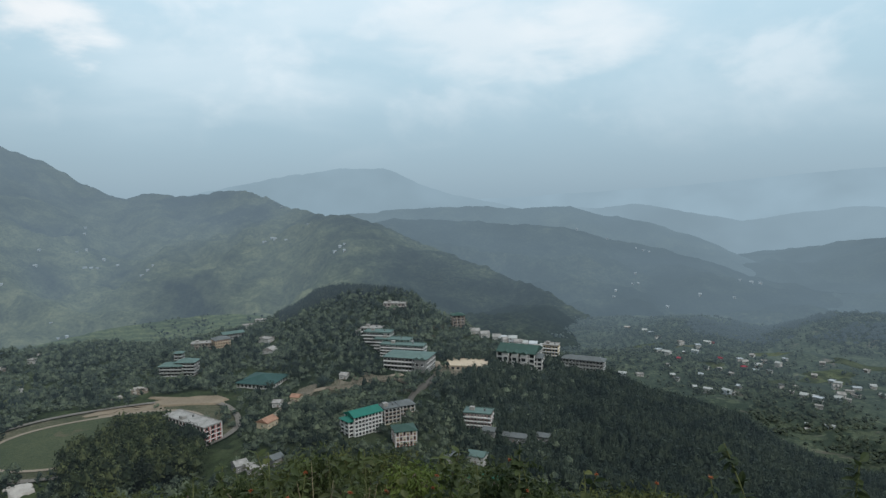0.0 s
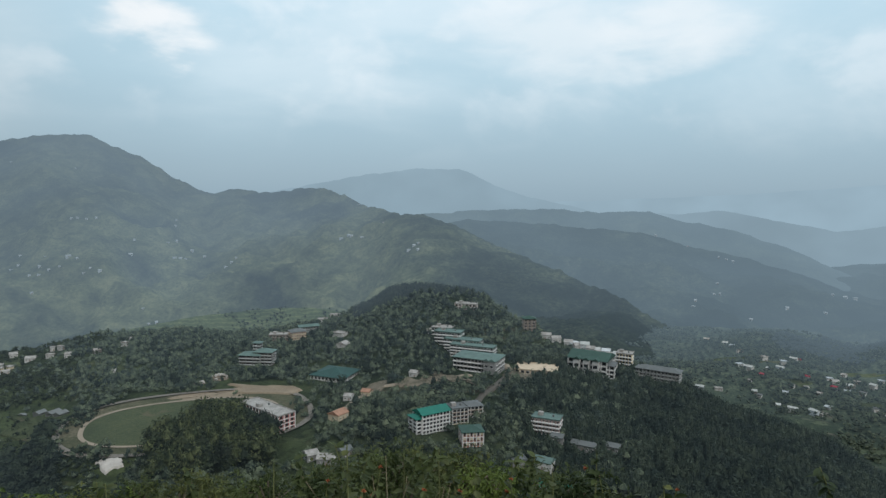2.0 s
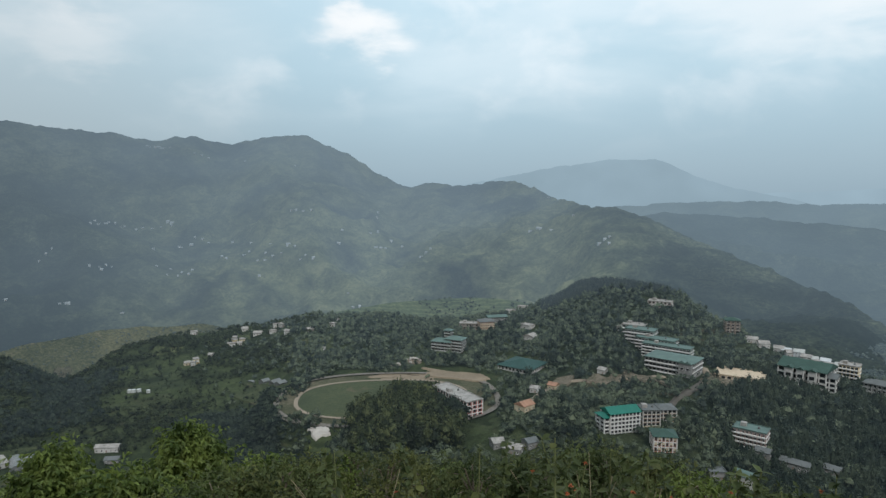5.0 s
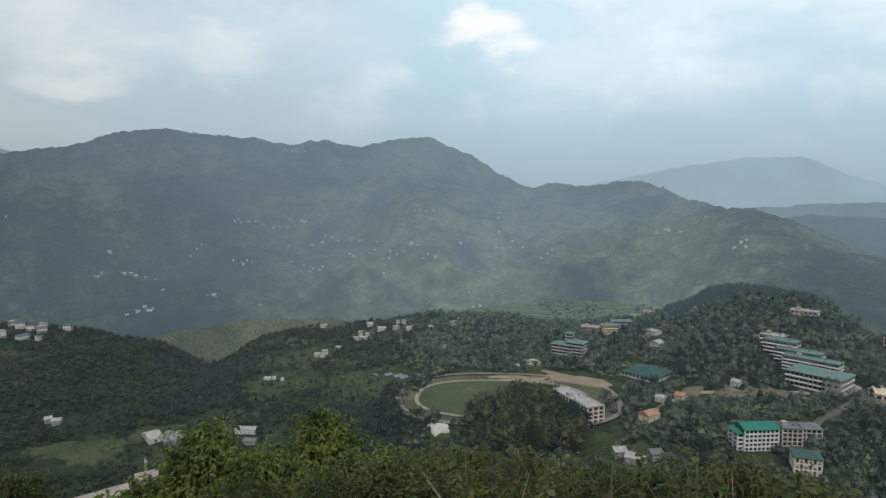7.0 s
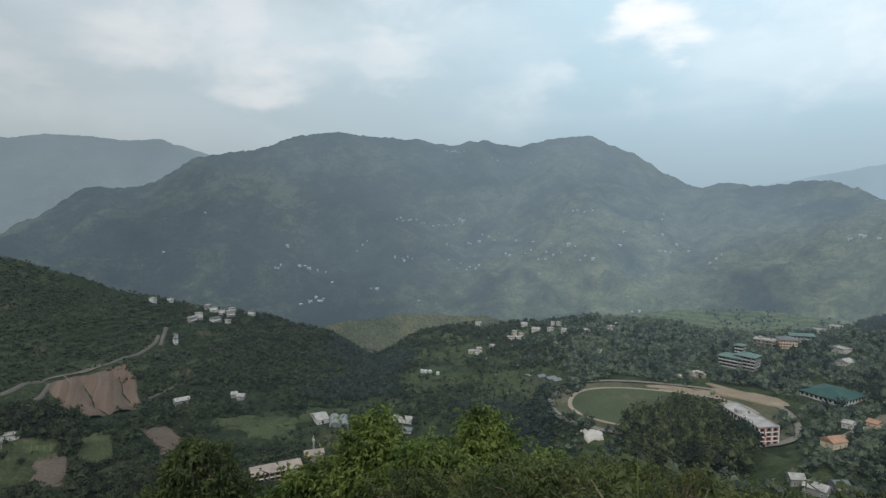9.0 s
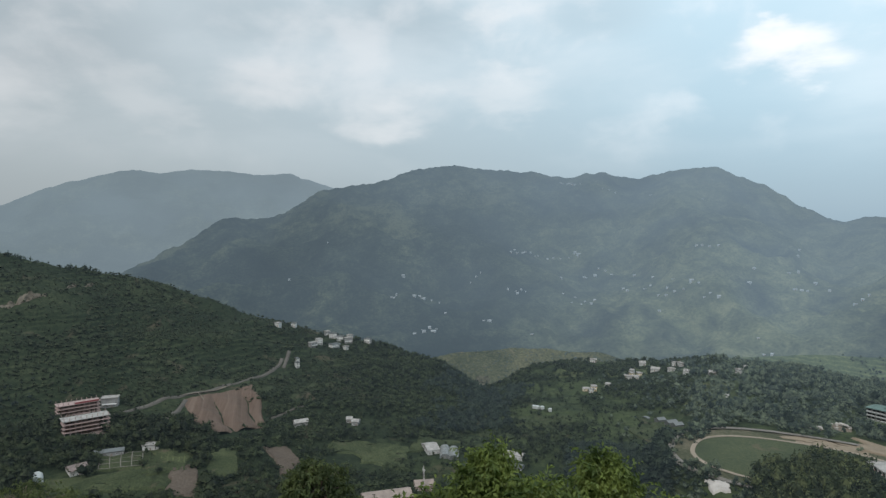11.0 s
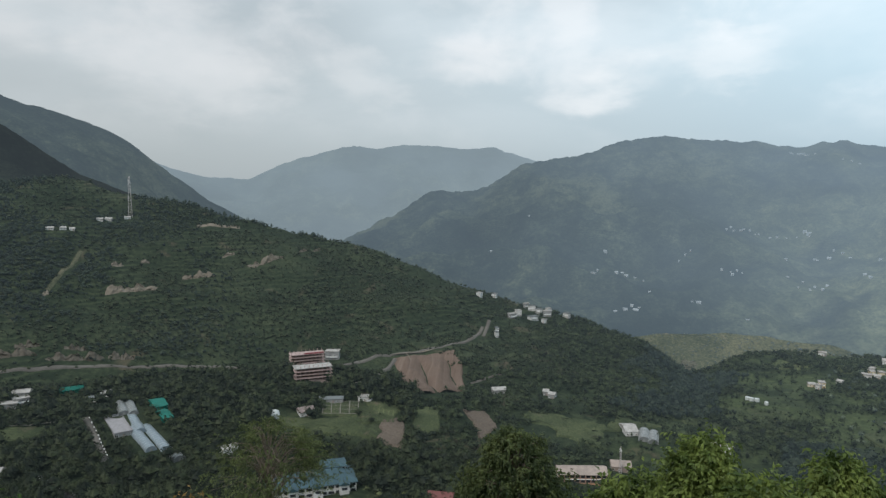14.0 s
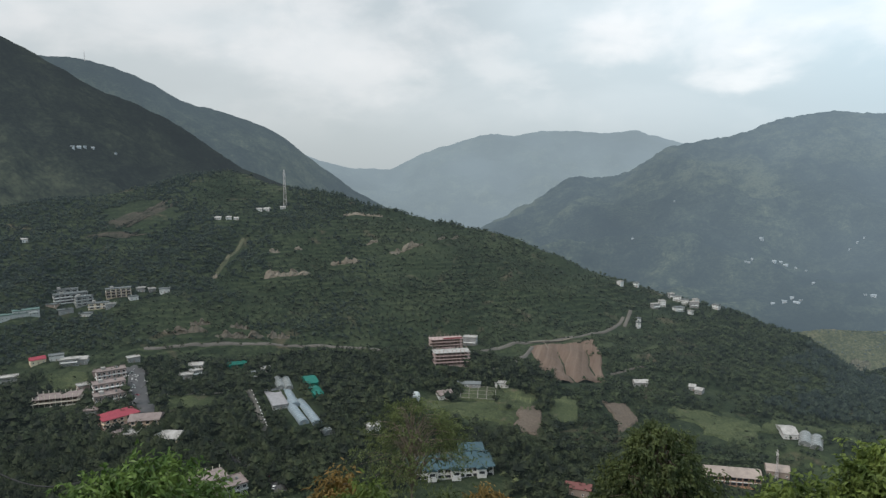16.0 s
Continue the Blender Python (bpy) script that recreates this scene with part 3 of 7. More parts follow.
def scatter(name, places, sizes, kind, tufts, material, label, category="trees", spread=1.0):
    """Many trees in one mesh. places: n x 3, sizes: heights in metres."""
    forms = [tuft_tree(kind, tufts, 40 + k) for k in range(9)]
    pick = rng.randint(0, 9, len(places))
    out, turned = [], []
    for k, (form, soft) in enumerate(forms):
        p, s = places[pick == k], sizes[pick == k]
        a = rng.rand(len(p)) * 6.283
        c, n = np.cos(a)[:, None, None], np.sin(a)[:, None, None]
        w_ = (s * spread * rng.uniform(0.8, 1.2, len(p)))[:, None, None]
        x, y, z = form[None, :, :, 0], form[None, :, :, 1], form[None, :, :, 2]
        tri = np.stack([(x * c - y * n) * w_ + p[:, 0, None, None], (x * n + y * c) * w_ + p[:, 1, None, None], z * s[:, None, None] - 0.4 + p[:, 2, None, None]], -1)
        out.append(tri.reshape(-1, 3))
        x, y, z = soft[None, :, :, 0], soft[None, :, :, 1], soft[None, :, :, 2]
        turned.append(np.stack([x * c - y * n, x * n + y * c, z + 0 * c + (1.3 if kind == "shrub" else 0.5)], -1).reshape(-1, 3))
    co = np.concatenate(out)
    me = grid_mesh(name, co, np.arange(len(co)).reshape(-1, 3))
    me.attributes.new("custom_normal", "FLOAT_VECTOR", "POINT").data.foreach_set("vector", np.concatenate(turned).astype(np.float32).ravel())
    me.update()
    ob = new(name, me)
    ob.data.materials.append(material)
    return tagged(ob, label, category, kind="stuff")


# clearings that stay free of trees: bearing, distance, half width across, half depth (metres)
CLEARINGS = []


def free(az, r, margin=0.0):
    ok = np.ones(len(az), bool)
    edge = 1 + 1.1 * fbm(np.radians(az) * r / 16 + 3, r / 16, 3)
    for a, d, across, deep in CLEARINGS:
        ok &= ((np.radians(az - a) * d / (across + margin)) ** 2 + ((r - d) / (deep + margin)) ** 2) > edge
    return ok


# ---- open ground: sports ground, roads, fields, bare slopes ----
EARTH = plain("packed_earth", (0.225, 0.18, 0.13), 0.95, 0.3, 0.05, bump=0.3)
SAND = plain("sandy_track", (0.26, 0.215, 0.165), 0.95, 0.25, 0.06)
SANDY_PLOT = ground_material("sandy_plot", (0.060, 0.060, 0.036), (0.175, 0.148, 0.110), (0.285, 0.236, 0.180), (0.085, 0.085, 0.045), 5.0)
WORN = ground_material("worn_verge", (0.050, 0.055, 0.032), (0.080, 0.082, 0.048), (0.135, 0.118, 0.080), (0.20, 0.16, 0.12), 2.0)
TURF = ground_material("turf", (0.050, 0.062, 0.036), (0.064, 0.078, 0.042), (0.085, 0.095, 0.05), (0.12, 0.10, 0.065), 2.5)
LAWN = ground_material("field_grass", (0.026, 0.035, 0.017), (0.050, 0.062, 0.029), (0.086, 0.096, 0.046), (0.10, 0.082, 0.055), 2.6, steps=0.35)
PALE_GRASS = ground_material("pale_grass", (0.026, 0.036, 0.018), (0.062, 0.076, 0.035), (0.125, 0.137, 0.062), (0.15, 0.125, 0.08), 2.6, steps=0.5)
TILLED = ground_material("tilled_earth", (0.085, 0.066, 0.052), (0.115, 0.09, 0.07), (0.15, 0.12, 0.095), (0.12, 0.115, 0.06), 2.2)
TARMAC = plain("tarmac", (0.066, 0.066, 0.068), 0.85, 0.25, 0.05)
ROAD_EARTH = plain("dusty_road", (0.098, 0.090, 0.080), 0.95, 0.35, 0.05)
GREY_ROCK = plain("weathered_rock", (0.095, 0.084, 0.068), 0.95, 0.5, 0.12, bump=0.8)
BARE = ground_material("bare_hill_soil", (0.020, 0.026, 0.016), (0.058, 0.050, 0.038), (0.095, 0.076, 0.058), (0.045, 0.045, 0.028), 3.0)
ROCK = plain("pale_rock", (0.160, 0.136, 0.108), 0.95, 0.45, 0.06, bump=0.8)
GULLY = ground_material("eroded_gully", (0.050, 0.054, 0.034), (0.105, 0.098, 0.070), (0.20, 0.178, 0.140), (0.16, 0.14, 0.11), 3.0)
SCAR, t, b, out = material("raw_slope", 0.95, 0.1)
p = t.node("ShaderNodeNewGeometry").outputs["Position"]
across = t.node("ShaderNodeCombineXYZ", None, X=t.vec("DOT_PRODUCT", p, (0.22, 0.97, -0.75)).outputs[1], Y=t.math("MULTIPLY", t.node("ShaderNodeSeparateXYZ", None, Vector=p).outputs[2], 0.22))
runnels = t.noise(across, 0.10, 7, 0.7, 1.6)
t.put(b, "Base_Color", t.mix(t.span(t.noise(p, 0.2, 5, 0.7), 0.35, 0.7, 0.0, 0.5), t.ramp(runnels, (0.30, (0.076, 0.056, 0.046)), (0.5, (0.112, 0.080, 0.065)), (0.70, (0.160, 0.120, 0.098))).outputs[0], (0.13, 0.10, 0.075, 1)))
t.put(b, "Normal", t.node("ShaderNodeBump", None, Strength=0.35, Distance=0.8, Height=t.noise(p, 0.15, 6, 0.7)))
CONCRETE = plain("concrete", (0.42, 0.39, 0.355), 0.9, 0.3, 0.12)
STONE = plain("dry_stone", (0.17, 0.155, 0.135), 0.95, 0.4, 0.3, bump=0.5)


def drape(name, rows, material, label, category, lift=0.45, height=None, kind="structure", tuck=False):
    """A thin sheet laid on the land. rows: a grid of (x, y)."""
    g = np.asarray(rows, float)
    n, m = g.shape[:2]
    az, r = np.degrees(np.arctan2(-g[..., 0], g[..., 1])), np.hypot(g[..., 0], g[..., 1])
    z = (height or near_height)(az, r) + lift
    if tuck:
        # the edge dips into the soil
        z[0] -= lift + 0.7
        z[-1] -= lift + 0.7
        z[1:-1, 0] -= lift + 0.7
        z[1:-1, -1] -= lift + 0.7
    co = np.concatenate([g, z[..., None]], -1).reshape(-1, 3)
    i, j = np.meshgrid(np.arange(n - 1), np.arange(m - 1), indexing="ij")
    v = (i * m + j).ravel()
    ob = new(name, grid_mesh(name, co, np.stack([v, v + 1, v + m + 1, v + m], -1), True))
    ob.data.materials.append(material)
    return tagged(ob, label, category, kind=kind)


def clear_spot(x, y, across, deep):
    CLEARINGS.append((math.degrees(math.atan2(-x, y)), math.hypot(x, y), across, deep))


def patch(name, corners, material, label, category="field", lift=1.5, ragged=0.14, clear=True, steps=22, height=None):
    """A field with four corners (bearing, distance) and a slightly wandering edge."""
    c = np.array([xy(*p) for p in corners])
    u, v = np.meshgrid(np.linspace(0, 1, steps), np.linspace(0, 1, steps), indexing="ij")
    size = np.hypot(*(c[2] - c[0]))
    u2, v2 = u + ragged * fbm(v * 3 + c[0, 0], u * 3) * 1.5, v + ragged * fbm(u * 3, v * 3 + c[0, 1]) * 1.5
    g = (c[0] * ((1 - u2) * (1 - v2))[..., None] + c[1] * (u2 * (1 - v2))[..., None] + c[2] * (u2 * v2)[..., None] + c[3] * ((1 - u2) * v2)[..., None])
    if clear:
        az, r = zip(*corners)
        CLEARINGS.append((sum(az) / 4, sum(r) / 4 - (7 if category == "field" else 3), radians(max(az) - min(az)) * sum(r) / 4 * 0.5, (max(r) - min(r)) * 0.5))
    return drape(name, g, material, label, category, lift, height, tuck=True)


def ribbon(name, points, width, material, label, category="road", lift=1.1, clear=True, height=None):
    """A road along points (bearing, distance)."""
    p = np.array([xy(*q) for q in points])
    seg = np.concatenate([[0], np.cumsum(np.hypot(*np.diff(p, axis=0).T))])
    s = np.linspace(0, seg[-1], max(8, int(seg[-1] / 5)))
    x, y = np.interp(s, seg, p[:, 0]), np.interp(s, seg, p[:, 1])
    for _ in range(3):
        x[1:-1], y[1:-1] = (x[:-2] + 2 * x[1:-1] + x[2:]) / 4, (y[:-2] + 2 * y[1:-1] + y[2:]) / 4
    dx, dy = np.gradient(x), np.gradient(y)
    ln = np.hypot(dx, dy)
    w_ = width * (0.5 + 0.25 * fbm(s / 12, s * 0 + p[0, 0], 3))
    rows = [np.stack([x - dy / ln * w_ * k, y + dx / ln * w_ * k], -1) for k in ((-1.25, -0.95, 0.95, 1.25) if category == "road" else (-1, -0.3, 0.3, 1))]
    if clear:
        for i in range(0, len(s), 2):
            clear_spot(x[i] * 0.99, y[i] * 0.99, width * 0.7 + 2, width * 0.7 + 5)
    return drape(name, np.stack(rows, 1), material, label, category, lift, height, tuck=category == "road")


def cliff(az0, r0, az1, r1, high, material, label):
    """A ragged rock step in the hillside, with ribs and hollows and a broken upper edge."""
    p, q = np.array(xy(az0, r0)), np.array(xy(az1, r1))
    n = max(8, int(np.hypot(*(q - p)) / 1.5))
    u, v = np.meshgrid(np.linspace(0, 1, n), np.linspace(0, 1, 8), indexing="ij")
    ground = np.array([[land(*(p + (q - p) * t))] for t in u[:, 0]])
    rag = np.clip(0.66 + 0.9 * fbm(u * 9 + az0, u * 0 + 3, 4), 0.25, 1.0) * np.sin(np.pi * np.clip(u, 0.02, 0.98)) ** 0.35
    away = (p + q) / np.linalg.norm(p + q)
    out = fbm(u * n / 3 + az0, v * 3, 4) * 2.2 + v * high * 0.45 - 1.5
    z = ground - 1.5 + v * (high * rag + 1.5)
    co = np.concatenate([p + (q - p) * u[..., None] + away * out[..., None], z[..., None]], -1).reshape(-1, 3)
    i, j = np.meshgrid(np.arange(n - 1), np.arange(7), indexing="ij")
    k = (i * 8 + j).ravel()
    ob = new("rock_face", grid_mesh("rock_face", co, np.stack([k, k + 8, k + 9, k + 1], -1)))
    ob.data.materials.append(material)
    m = (p + q) / 2 - away * 4
    clear_spot(*m, np.hypot(*(q - p)) * 0.45, 6)
    return tagged(ob, label, "rock", kind="structure")


def oval(cx, cy, a, b, turn, n=72):
    t = np.linspace(0, 2 * np.pi, n)
    c, s = math.cos(radians(turn)), math.sin(radians(turn))
    k = np.abs(np.cos(t)) ** 0.8 * np.sign(np.cos(t)), np.abs(np.sin(t)) ** 0.8 * np.sign(np.sin(t))
    return np.stack([cx + a * k[0] * c - b * k[1] * s, cy + a * k[0] * s + b * k[1] * c], -1)


# the sports ground: an earth oval round a turf field
OVAL = (-243.0, 452.0)
OVAL_TURN = 28.4
ring = [oval(*OVAL, 90 * k, 66 * k, OVAL_TURN) for k in (0.02, 0.4, 0.8, 1.0)]
drape("sports_ground", np.stack(ring, 1), WORN, "worn grass and earth ground round an oval turf field", "sports ground", 0.3)
drape("sports_turf", np.stack([oval(OVAL[0] - 3, OVAL[1] - 3, 68 * k, 45 * k, OVAL_TURN) for k in (0.02, 0.5, 1.0)], 1), TURF, "worn oval turf field", "turf", 0.6)
drape("running_track", np.stack([oval(OVAL[0] - 3, OVAL[1] - 3, 68 + k, 45 + k, OVAL_TURN) for k in (0.2, 1.8, 3.4)], 1), SAND, "pale sandy running track", "track", 0.75)
drape("retaining_wall", np.stack([oval(*OVAL, 88 + k, 64 + k, OVAL_TURN) for k in (-1.5, 0.0, 1.6, 3.2)], 1), STONE, "rough stone wall round the sports ground", "wall", 1.3)
clear_spot(*OVAL, 90, 72)


# fields, roads and bare ground: corners as (bearing, distance)
patch("earth_yard", [(25.1, 568), (18.9, 548), (19.3, 568), (25.1, 592)], EARTH, "bare earth yard beside the sports ground", "yard", lift=1.6)
patch("earth_yard", [(29.5, 560), (24.5, 556), (24.5, 582), (29.0, 580)], EARTH, "bare trodden earth along the sports ground", "yard", lift=0.5, ragged=0.25)
patch("concrete_pan", [(35.0, 444), (33.5, 442), (33.8, 453), (35.5, 457)], CONCRETE, "pale concrete pan below the sports ground", "pavement")
patch("small_lawn", [(17.5, 411), (15.7, 409), (15.3, 421), (17.1, 428)], LAWN, "mown green lawn behind a bungalow", "lawn")
patch("sand_lot", [(10.3, 541), (7.9, 548), (7.6, 566), (9.9, 561)], SANDY_PLOT, "bare sandy building plot", "yard", ragged=0.35)
patch("sand_lot", [(7.6, 559), (4.1, 547), (4.3, 567), (7.2, 574)], SANDY_PLOT, "bare sandy building plot", "yard", ragged=0.4)
patch("sand_lot", [(0.6, 568), (-1.8, 575), (-1.8, 592), (0.6, 603)], SANDY_PLOT, "bare sandy building plot", "yard", ragged=0.35)
patch("earth_plot", [(13.8, 520), (11.8, 544), (11.2, 565), (13.3, 569)], SANDY_PLOT, "bare sandy building plot", "yard")
patch("grove_field", [(41.5, 636), (36.7, 533), (36.7, 606), (41.0, 704)], LAWN, "grass field between woods", "field", ragged=0.2)
patch("terrace_field", [(48.9, 885), (46.2, 857), (46.0, 894), (48.4, 904)], PALE_GRASS, "bright grass field", "field", ragged=0.2, clear=False)
patch("terrace_field", [(44.0, 865), (40.5, 853), (39.4, 905), (43.5, 987)], PALE_GRASS, "bright grass field near the hamlet", "field", ragged=0.2, clear=False)
patch("terrace_field", [(38.5, 712), (33.3, 653), (33.3, 736), (37.4, 779)], PALE_GRASS, "sunny scrubby field", "field", ragged=0.2, clear=False)
patch("terrace_field", [(54.3, 626), (49.1, 610), (49.5, 673), (53.3, 679)], LAWN, "grass terraces of the valley", "field", ragged=0.2, clear=False)
patch("terrace_field", [(60.9, 586), (59.2, 574), (56.1, 608), (60.0, 629)], LAWN, "green field beside the sheds", "field", ragged=0.2)
patch("tilled_field", [(82.0, 483), (79.0, 474), (79.5, 538), (81.3, 528)], TILLED, "brown tilled field", "field")
patch("crop_field", [(83.3, 525), (80.0, 519), (79.6, 578), (83.0, 583)], LAWN, "green rows of vegetables", "field")
patch("crop_field", [(78.7, 509), (75.7, 515), (75.9, 573), (78.6, 567)], LAWN, "terraced vegetable field", "field")
patch("round_field", [(72.3, 524), (70.7, 556), (71.8, 591), (74.0, 579)], TILLED, "brown bare field", "field", ragged=0.15)
patch("nursery_lawn", [(89.9, 515), (82.0, 496), (83.3, 541), (89.9, 550)], LAWN, "green field below the nursery", "field", ragged=0.2)
patch("nursery_garden", [(86.8, 555), (83.4, 546), (83.5, 582), (86.6, 583)], LAWN, "nursery beds", "garden")
patch("side_field", [(65.1, 543), (61.1, 556), (61.6, 593), (65.6, 577)], LAWN, "green terrace field", "field", ragged=0.2)
patch("side_field", [(68.7, 568), (61.6, 537), (60.1, 574), (66.7, 612)], LAWN, "green terrace field", "field", ragged=0.2)
patch("side_field", [(53.0, 609), (46.5, 619), (46.6, 688), (52.7, 678)], LAWN, "grass terraces of the valley", "field", ragged=0.2, clear=False)
patch("town_green", [(121.5, 655), (117.5, 620), (117.2, 663), (120.8, 687)], LAWN, "green field behind the houses", "field", ragged=0.2)
patch("walled_lawn", [(112.7, 580), (107.7, 571), (107.6, 545), (112.4, 548)], LAWN, "green field behind a long low wall in the town", "field")
ribbon("low_wall", [(112.8, 583), (110.2, 578), (107.6, 574)], 1.6, STONE, "long low stone wall along a field", "wall", 1.9)
patch("car_park", [(115.0, 572), (113.5, 562), (113.6, 656), (114.7, 678)], TARMAC, "tarmac road widening in the town", "road")
ribbon("town_road", [(113.6, 569), (113.7, 542), (114.5, 603), (114.5, 650), (115.8, 689)], 9, TARMAC, "town road with parked cars", "road")
ribbon("lower_road", [(109.2, 472), (107.2, 445), (105.3, 428), (103.9, 406), (103.0, 384)], 6.5, TARMAC, "tarmac lane below the trees", "road", clear=False)
ribbon("nursery_lane", [(105.6, 582), (104.9, 540), (104.6, 506), (104.3, 481)], 4.5, ROAD_EARTH, "dusty lane beside the nursery", "road")
ribbon("hill_road", [(113.8, 716), (110.4, 715), (104.9, 717), (100.1, 712), (95.1, 702), (89.5, 690)], 3.6, ROAD_EARTH, "road cut along the foot of the hill", "road", clear=True)
ribbon("hill_road", [(85.6, 680), (82.3, 709), (80.2, 729), (77.2, 759), (74.3, 798), (72.9, 826), (72.2, 861)], 3.6, ROAD_EARTH, "road rising round the hill", "road")
ribbon("slip_road", [(84.1, 625), (82.3, 651), (80.7, 693), (80.0, 721)], 4.5, ROAD_EARTH, "earth track branching from the road", "road")
ribbon("bench_track", [(73.7, 673), (71.8, 696), (70.2, 707)], 3, ROAD_EARTH, "earth track on the slope", "road")
ribbon("village_road", [(72.2, 835), (71.8, 863), (71.6, 880)], 3.5, ROAD_EARTH, "pale village road", "road")
patch("bare_slope", [(114.6, 1014), (115.7, 1027), (111.5, 1117), (110.1, 1108)], BARE, "bare brown slope high on the hill", "slope", 0.8, 0.4)
patch("bare_slope", [(116.8, 987), (117.0, 997), (114.4, 1011), (112.8, 1007)], BARE, "bare brown slope high on the hill", "slope", 0.8, 0.4)
ribbon("grass_track", [(105.3, 980), (106.2, 933), (107.2, 891), (108.0, 868)], 5, WORN, "worn grass track up the hill", "road", 0.7)
ribbon("terrace_line", [(97.0, 1059), (94.8, 1067), (93.3, 1066)], 6, ROCK, "pale terrace edge", "road")
ribbon("campus_road", [(15.8, 482), (14.3, 512), (12.8, 552), (9.7, 549), (6.7, 562), (3.6, 573)], 4, SAND, "sandy campus road", "road")
ribbon("campus_road", [(2.6, 482), (3.5, 503), (2.8, 525), (1.5, 548), (0.4, 582)], 5, ROAD_EARTH, "campus road climbing to the halls", "road")
ribbon("campus_road", [(-0.9, 586), (0.5, 595), (0.8, 623)], 6, SAND, "sandy campus road", "road")


def landslip(az, r):
    """The raw slope falls in slanting buttresses with sharp hollows between them, dying out at its edges."""
    fold = np.abs(np.sin(az * 1.25 - r * 0.022 + 0.7 * fbm(az / 2, r / 60, 3)))
    top = 724 + (80.46 - az) * 7.9
    inside = smooth(az, 73.4, 75.0) * (1 - smooth(az, 79.0, 80.4)) * (1 - smooth(r, top - 45, top))
    return near_height(az, r) + (5.5 * fold ** 0.8 - 1.6) * inside + 0.8 * fbm(az * 3, r / 25, 3)


patch("raw_slope", [(78.9, 604), (73.6, 655), (74.7, 768), (80.4, 722)], SCAR, "raw brown slope cut by landslip", "slope", 0.9, 0.05, True, 64, landslip)
ribbon("road_wall", [(80.4, 725), (78.6, 742), (76.6, 760)], 1.2, ROCK, "pale retaining wall of the hill road", "wall", 2.0, False)
ribbon("spill_line", [(79.2, 735), (78.9, 722), (78.6, 706)], 1.3, ROCK, "pale spill of rubble down the raw slope", "spill", 3.0, False)
for az0, r0, az1, r1, high in ((104.2, 858, 99.9, 870, 12), (98.1, 917, 95.6, 912, 9), (92.9, 930, 89.9, 958, 10), (94.9, 958, 93.9, 965, 6), (88.6, 985, 87.9, 998, 7), (87.4, 1005, 86.7, 1020, 7), (103.3, 915, 102.4, 921, 7),
                              (101.2, 936, 100.5, 942, 6), (108.1, 868, 107.6, 869, 8)):
    cliff(az0, r0, az1, r1, high, ROCK, "pale bare rock face in the hillside")
for az0, r0, az1, r1, high in ((112.1, 742, 108.6, 733, 9), (110.0, 752, 108.4, 750, 8), (108.1, 727, 104.0, 729, 11), (106.8, 745, 105.3, 747, 8), (103.8, 730, 101.9, 729, 9)):
    cliff(az0, r0, az1, r1, high, GREY_ROCK, "grey eroded rock bank above the hill road")
patch("gully_bank", [(54.8, 1190), (54.4, 1190), (54.0, 1228), (55.1, 1228)], GULLY, "pale eroded gully bank", "rock", 0.9, 0.5, True, 22, range_site(KNOLL, -420, 420, 40, 5.0))
patch("valley_field", [(-16.2, 1090), (-19.4, 1098), (-19.1, 1150), (-16.4, 1144)], PALE_GRASS, "pale green terraced field in the far valley", "field", 0.6, 0.2, True, 22, valley_height)
patch("valley_field", [(-20.0, 1065), (-22.0, 1073), (-21.7, 1105), (-20.2, 1099)], DRY, "pale green terraced field in the far valley", "field", 0.6, 0.2, True, 22, valley_height)
patch("valley_field", [(-25.4, 1088), (-28.6, 1096), (-28.3, 1132), (-25.6, 1126)], PALE_GRASS, "pale green terraced field in the far valley", "field", 0.6, 0.2, True, 22, valley_height)
patch("valley_field", [(-29.5, 985), (-33.5, 993), (-33.2, 1035), (-29.7, 1029)], PALE_GRASS, "pale green terraced field in the far valley", "field", 0.6, 0.2, True, 22, valley_height)
patch("valley_field", [(-31.0, 1065), (-35.5, 1073), (-35.2, 1105), (-31.2, 1099)], LAWN, "pale green terraced field in the far valley", "field", 0.6, 0.2, True, 22, valley_height)
patch("valley_field", [(-29.3, 755), (-31.5, 763), (-31.2, 785), (-29.5, 779)], PALE_GRASS, "pale green terraced field in the far valley", "field", 0.6, 0.2, True, 22, valley_height)
patch("valley_field", [(-33.0, 775), (-36.0, 783), (-35.7, 825), (-33.2, 819)], LAWN, "pale green terraced field in the far valley", "field", 0.6, 0.2, True, 22, valley_height)
patch("valley_field", [(-22.0, 985), (-24.0, 993), (-23.7, 1015), (-22.2, 1009)], LAWN, "pale green terraced field in the far valley", "field", 0.6, 0.2, True, 22, valley_height)
patch("valley_field", [(-27.0, 945), (-28.8, 953), (-28.5, 975), (-27.2, 969)], LAWN, "pale green terraced field in the far valley", "field", 0.6, 0.2, True, 22, valley_height)
ribbon("bed_edge", [(86.7, 557), (86.6, 571), (86.6, 582)], 0.7, STONE, "grey low edging between nursery beds", "edging", 1.75, False)
ribbon("bed_edge", [(85.9, 555), (85.9, 570), (85.8, 582)], 0.7, STONE, "grey low edging between nursery beds", "edging", 1.75, False)
ribbon("bed_edge", [(85.1, 552), (85.1, 567), (85.0, 583)], 0.7, STONE, "grey low edging between nursery beds", "edging", 1.75, False)
ribbon("bed_edge", [(84.3, 550), (84.3, 567), (84.2, 581)], 0.7, STONE, "grey low edging between nursery beds", "edging", 1.75, False)
ribbon("bed_edge", [(83.5, 549), (83.5, 565), (83.4, 581)], 0.7, STONE, "grey low edging between nursery beds", "edging", 1.75, False)
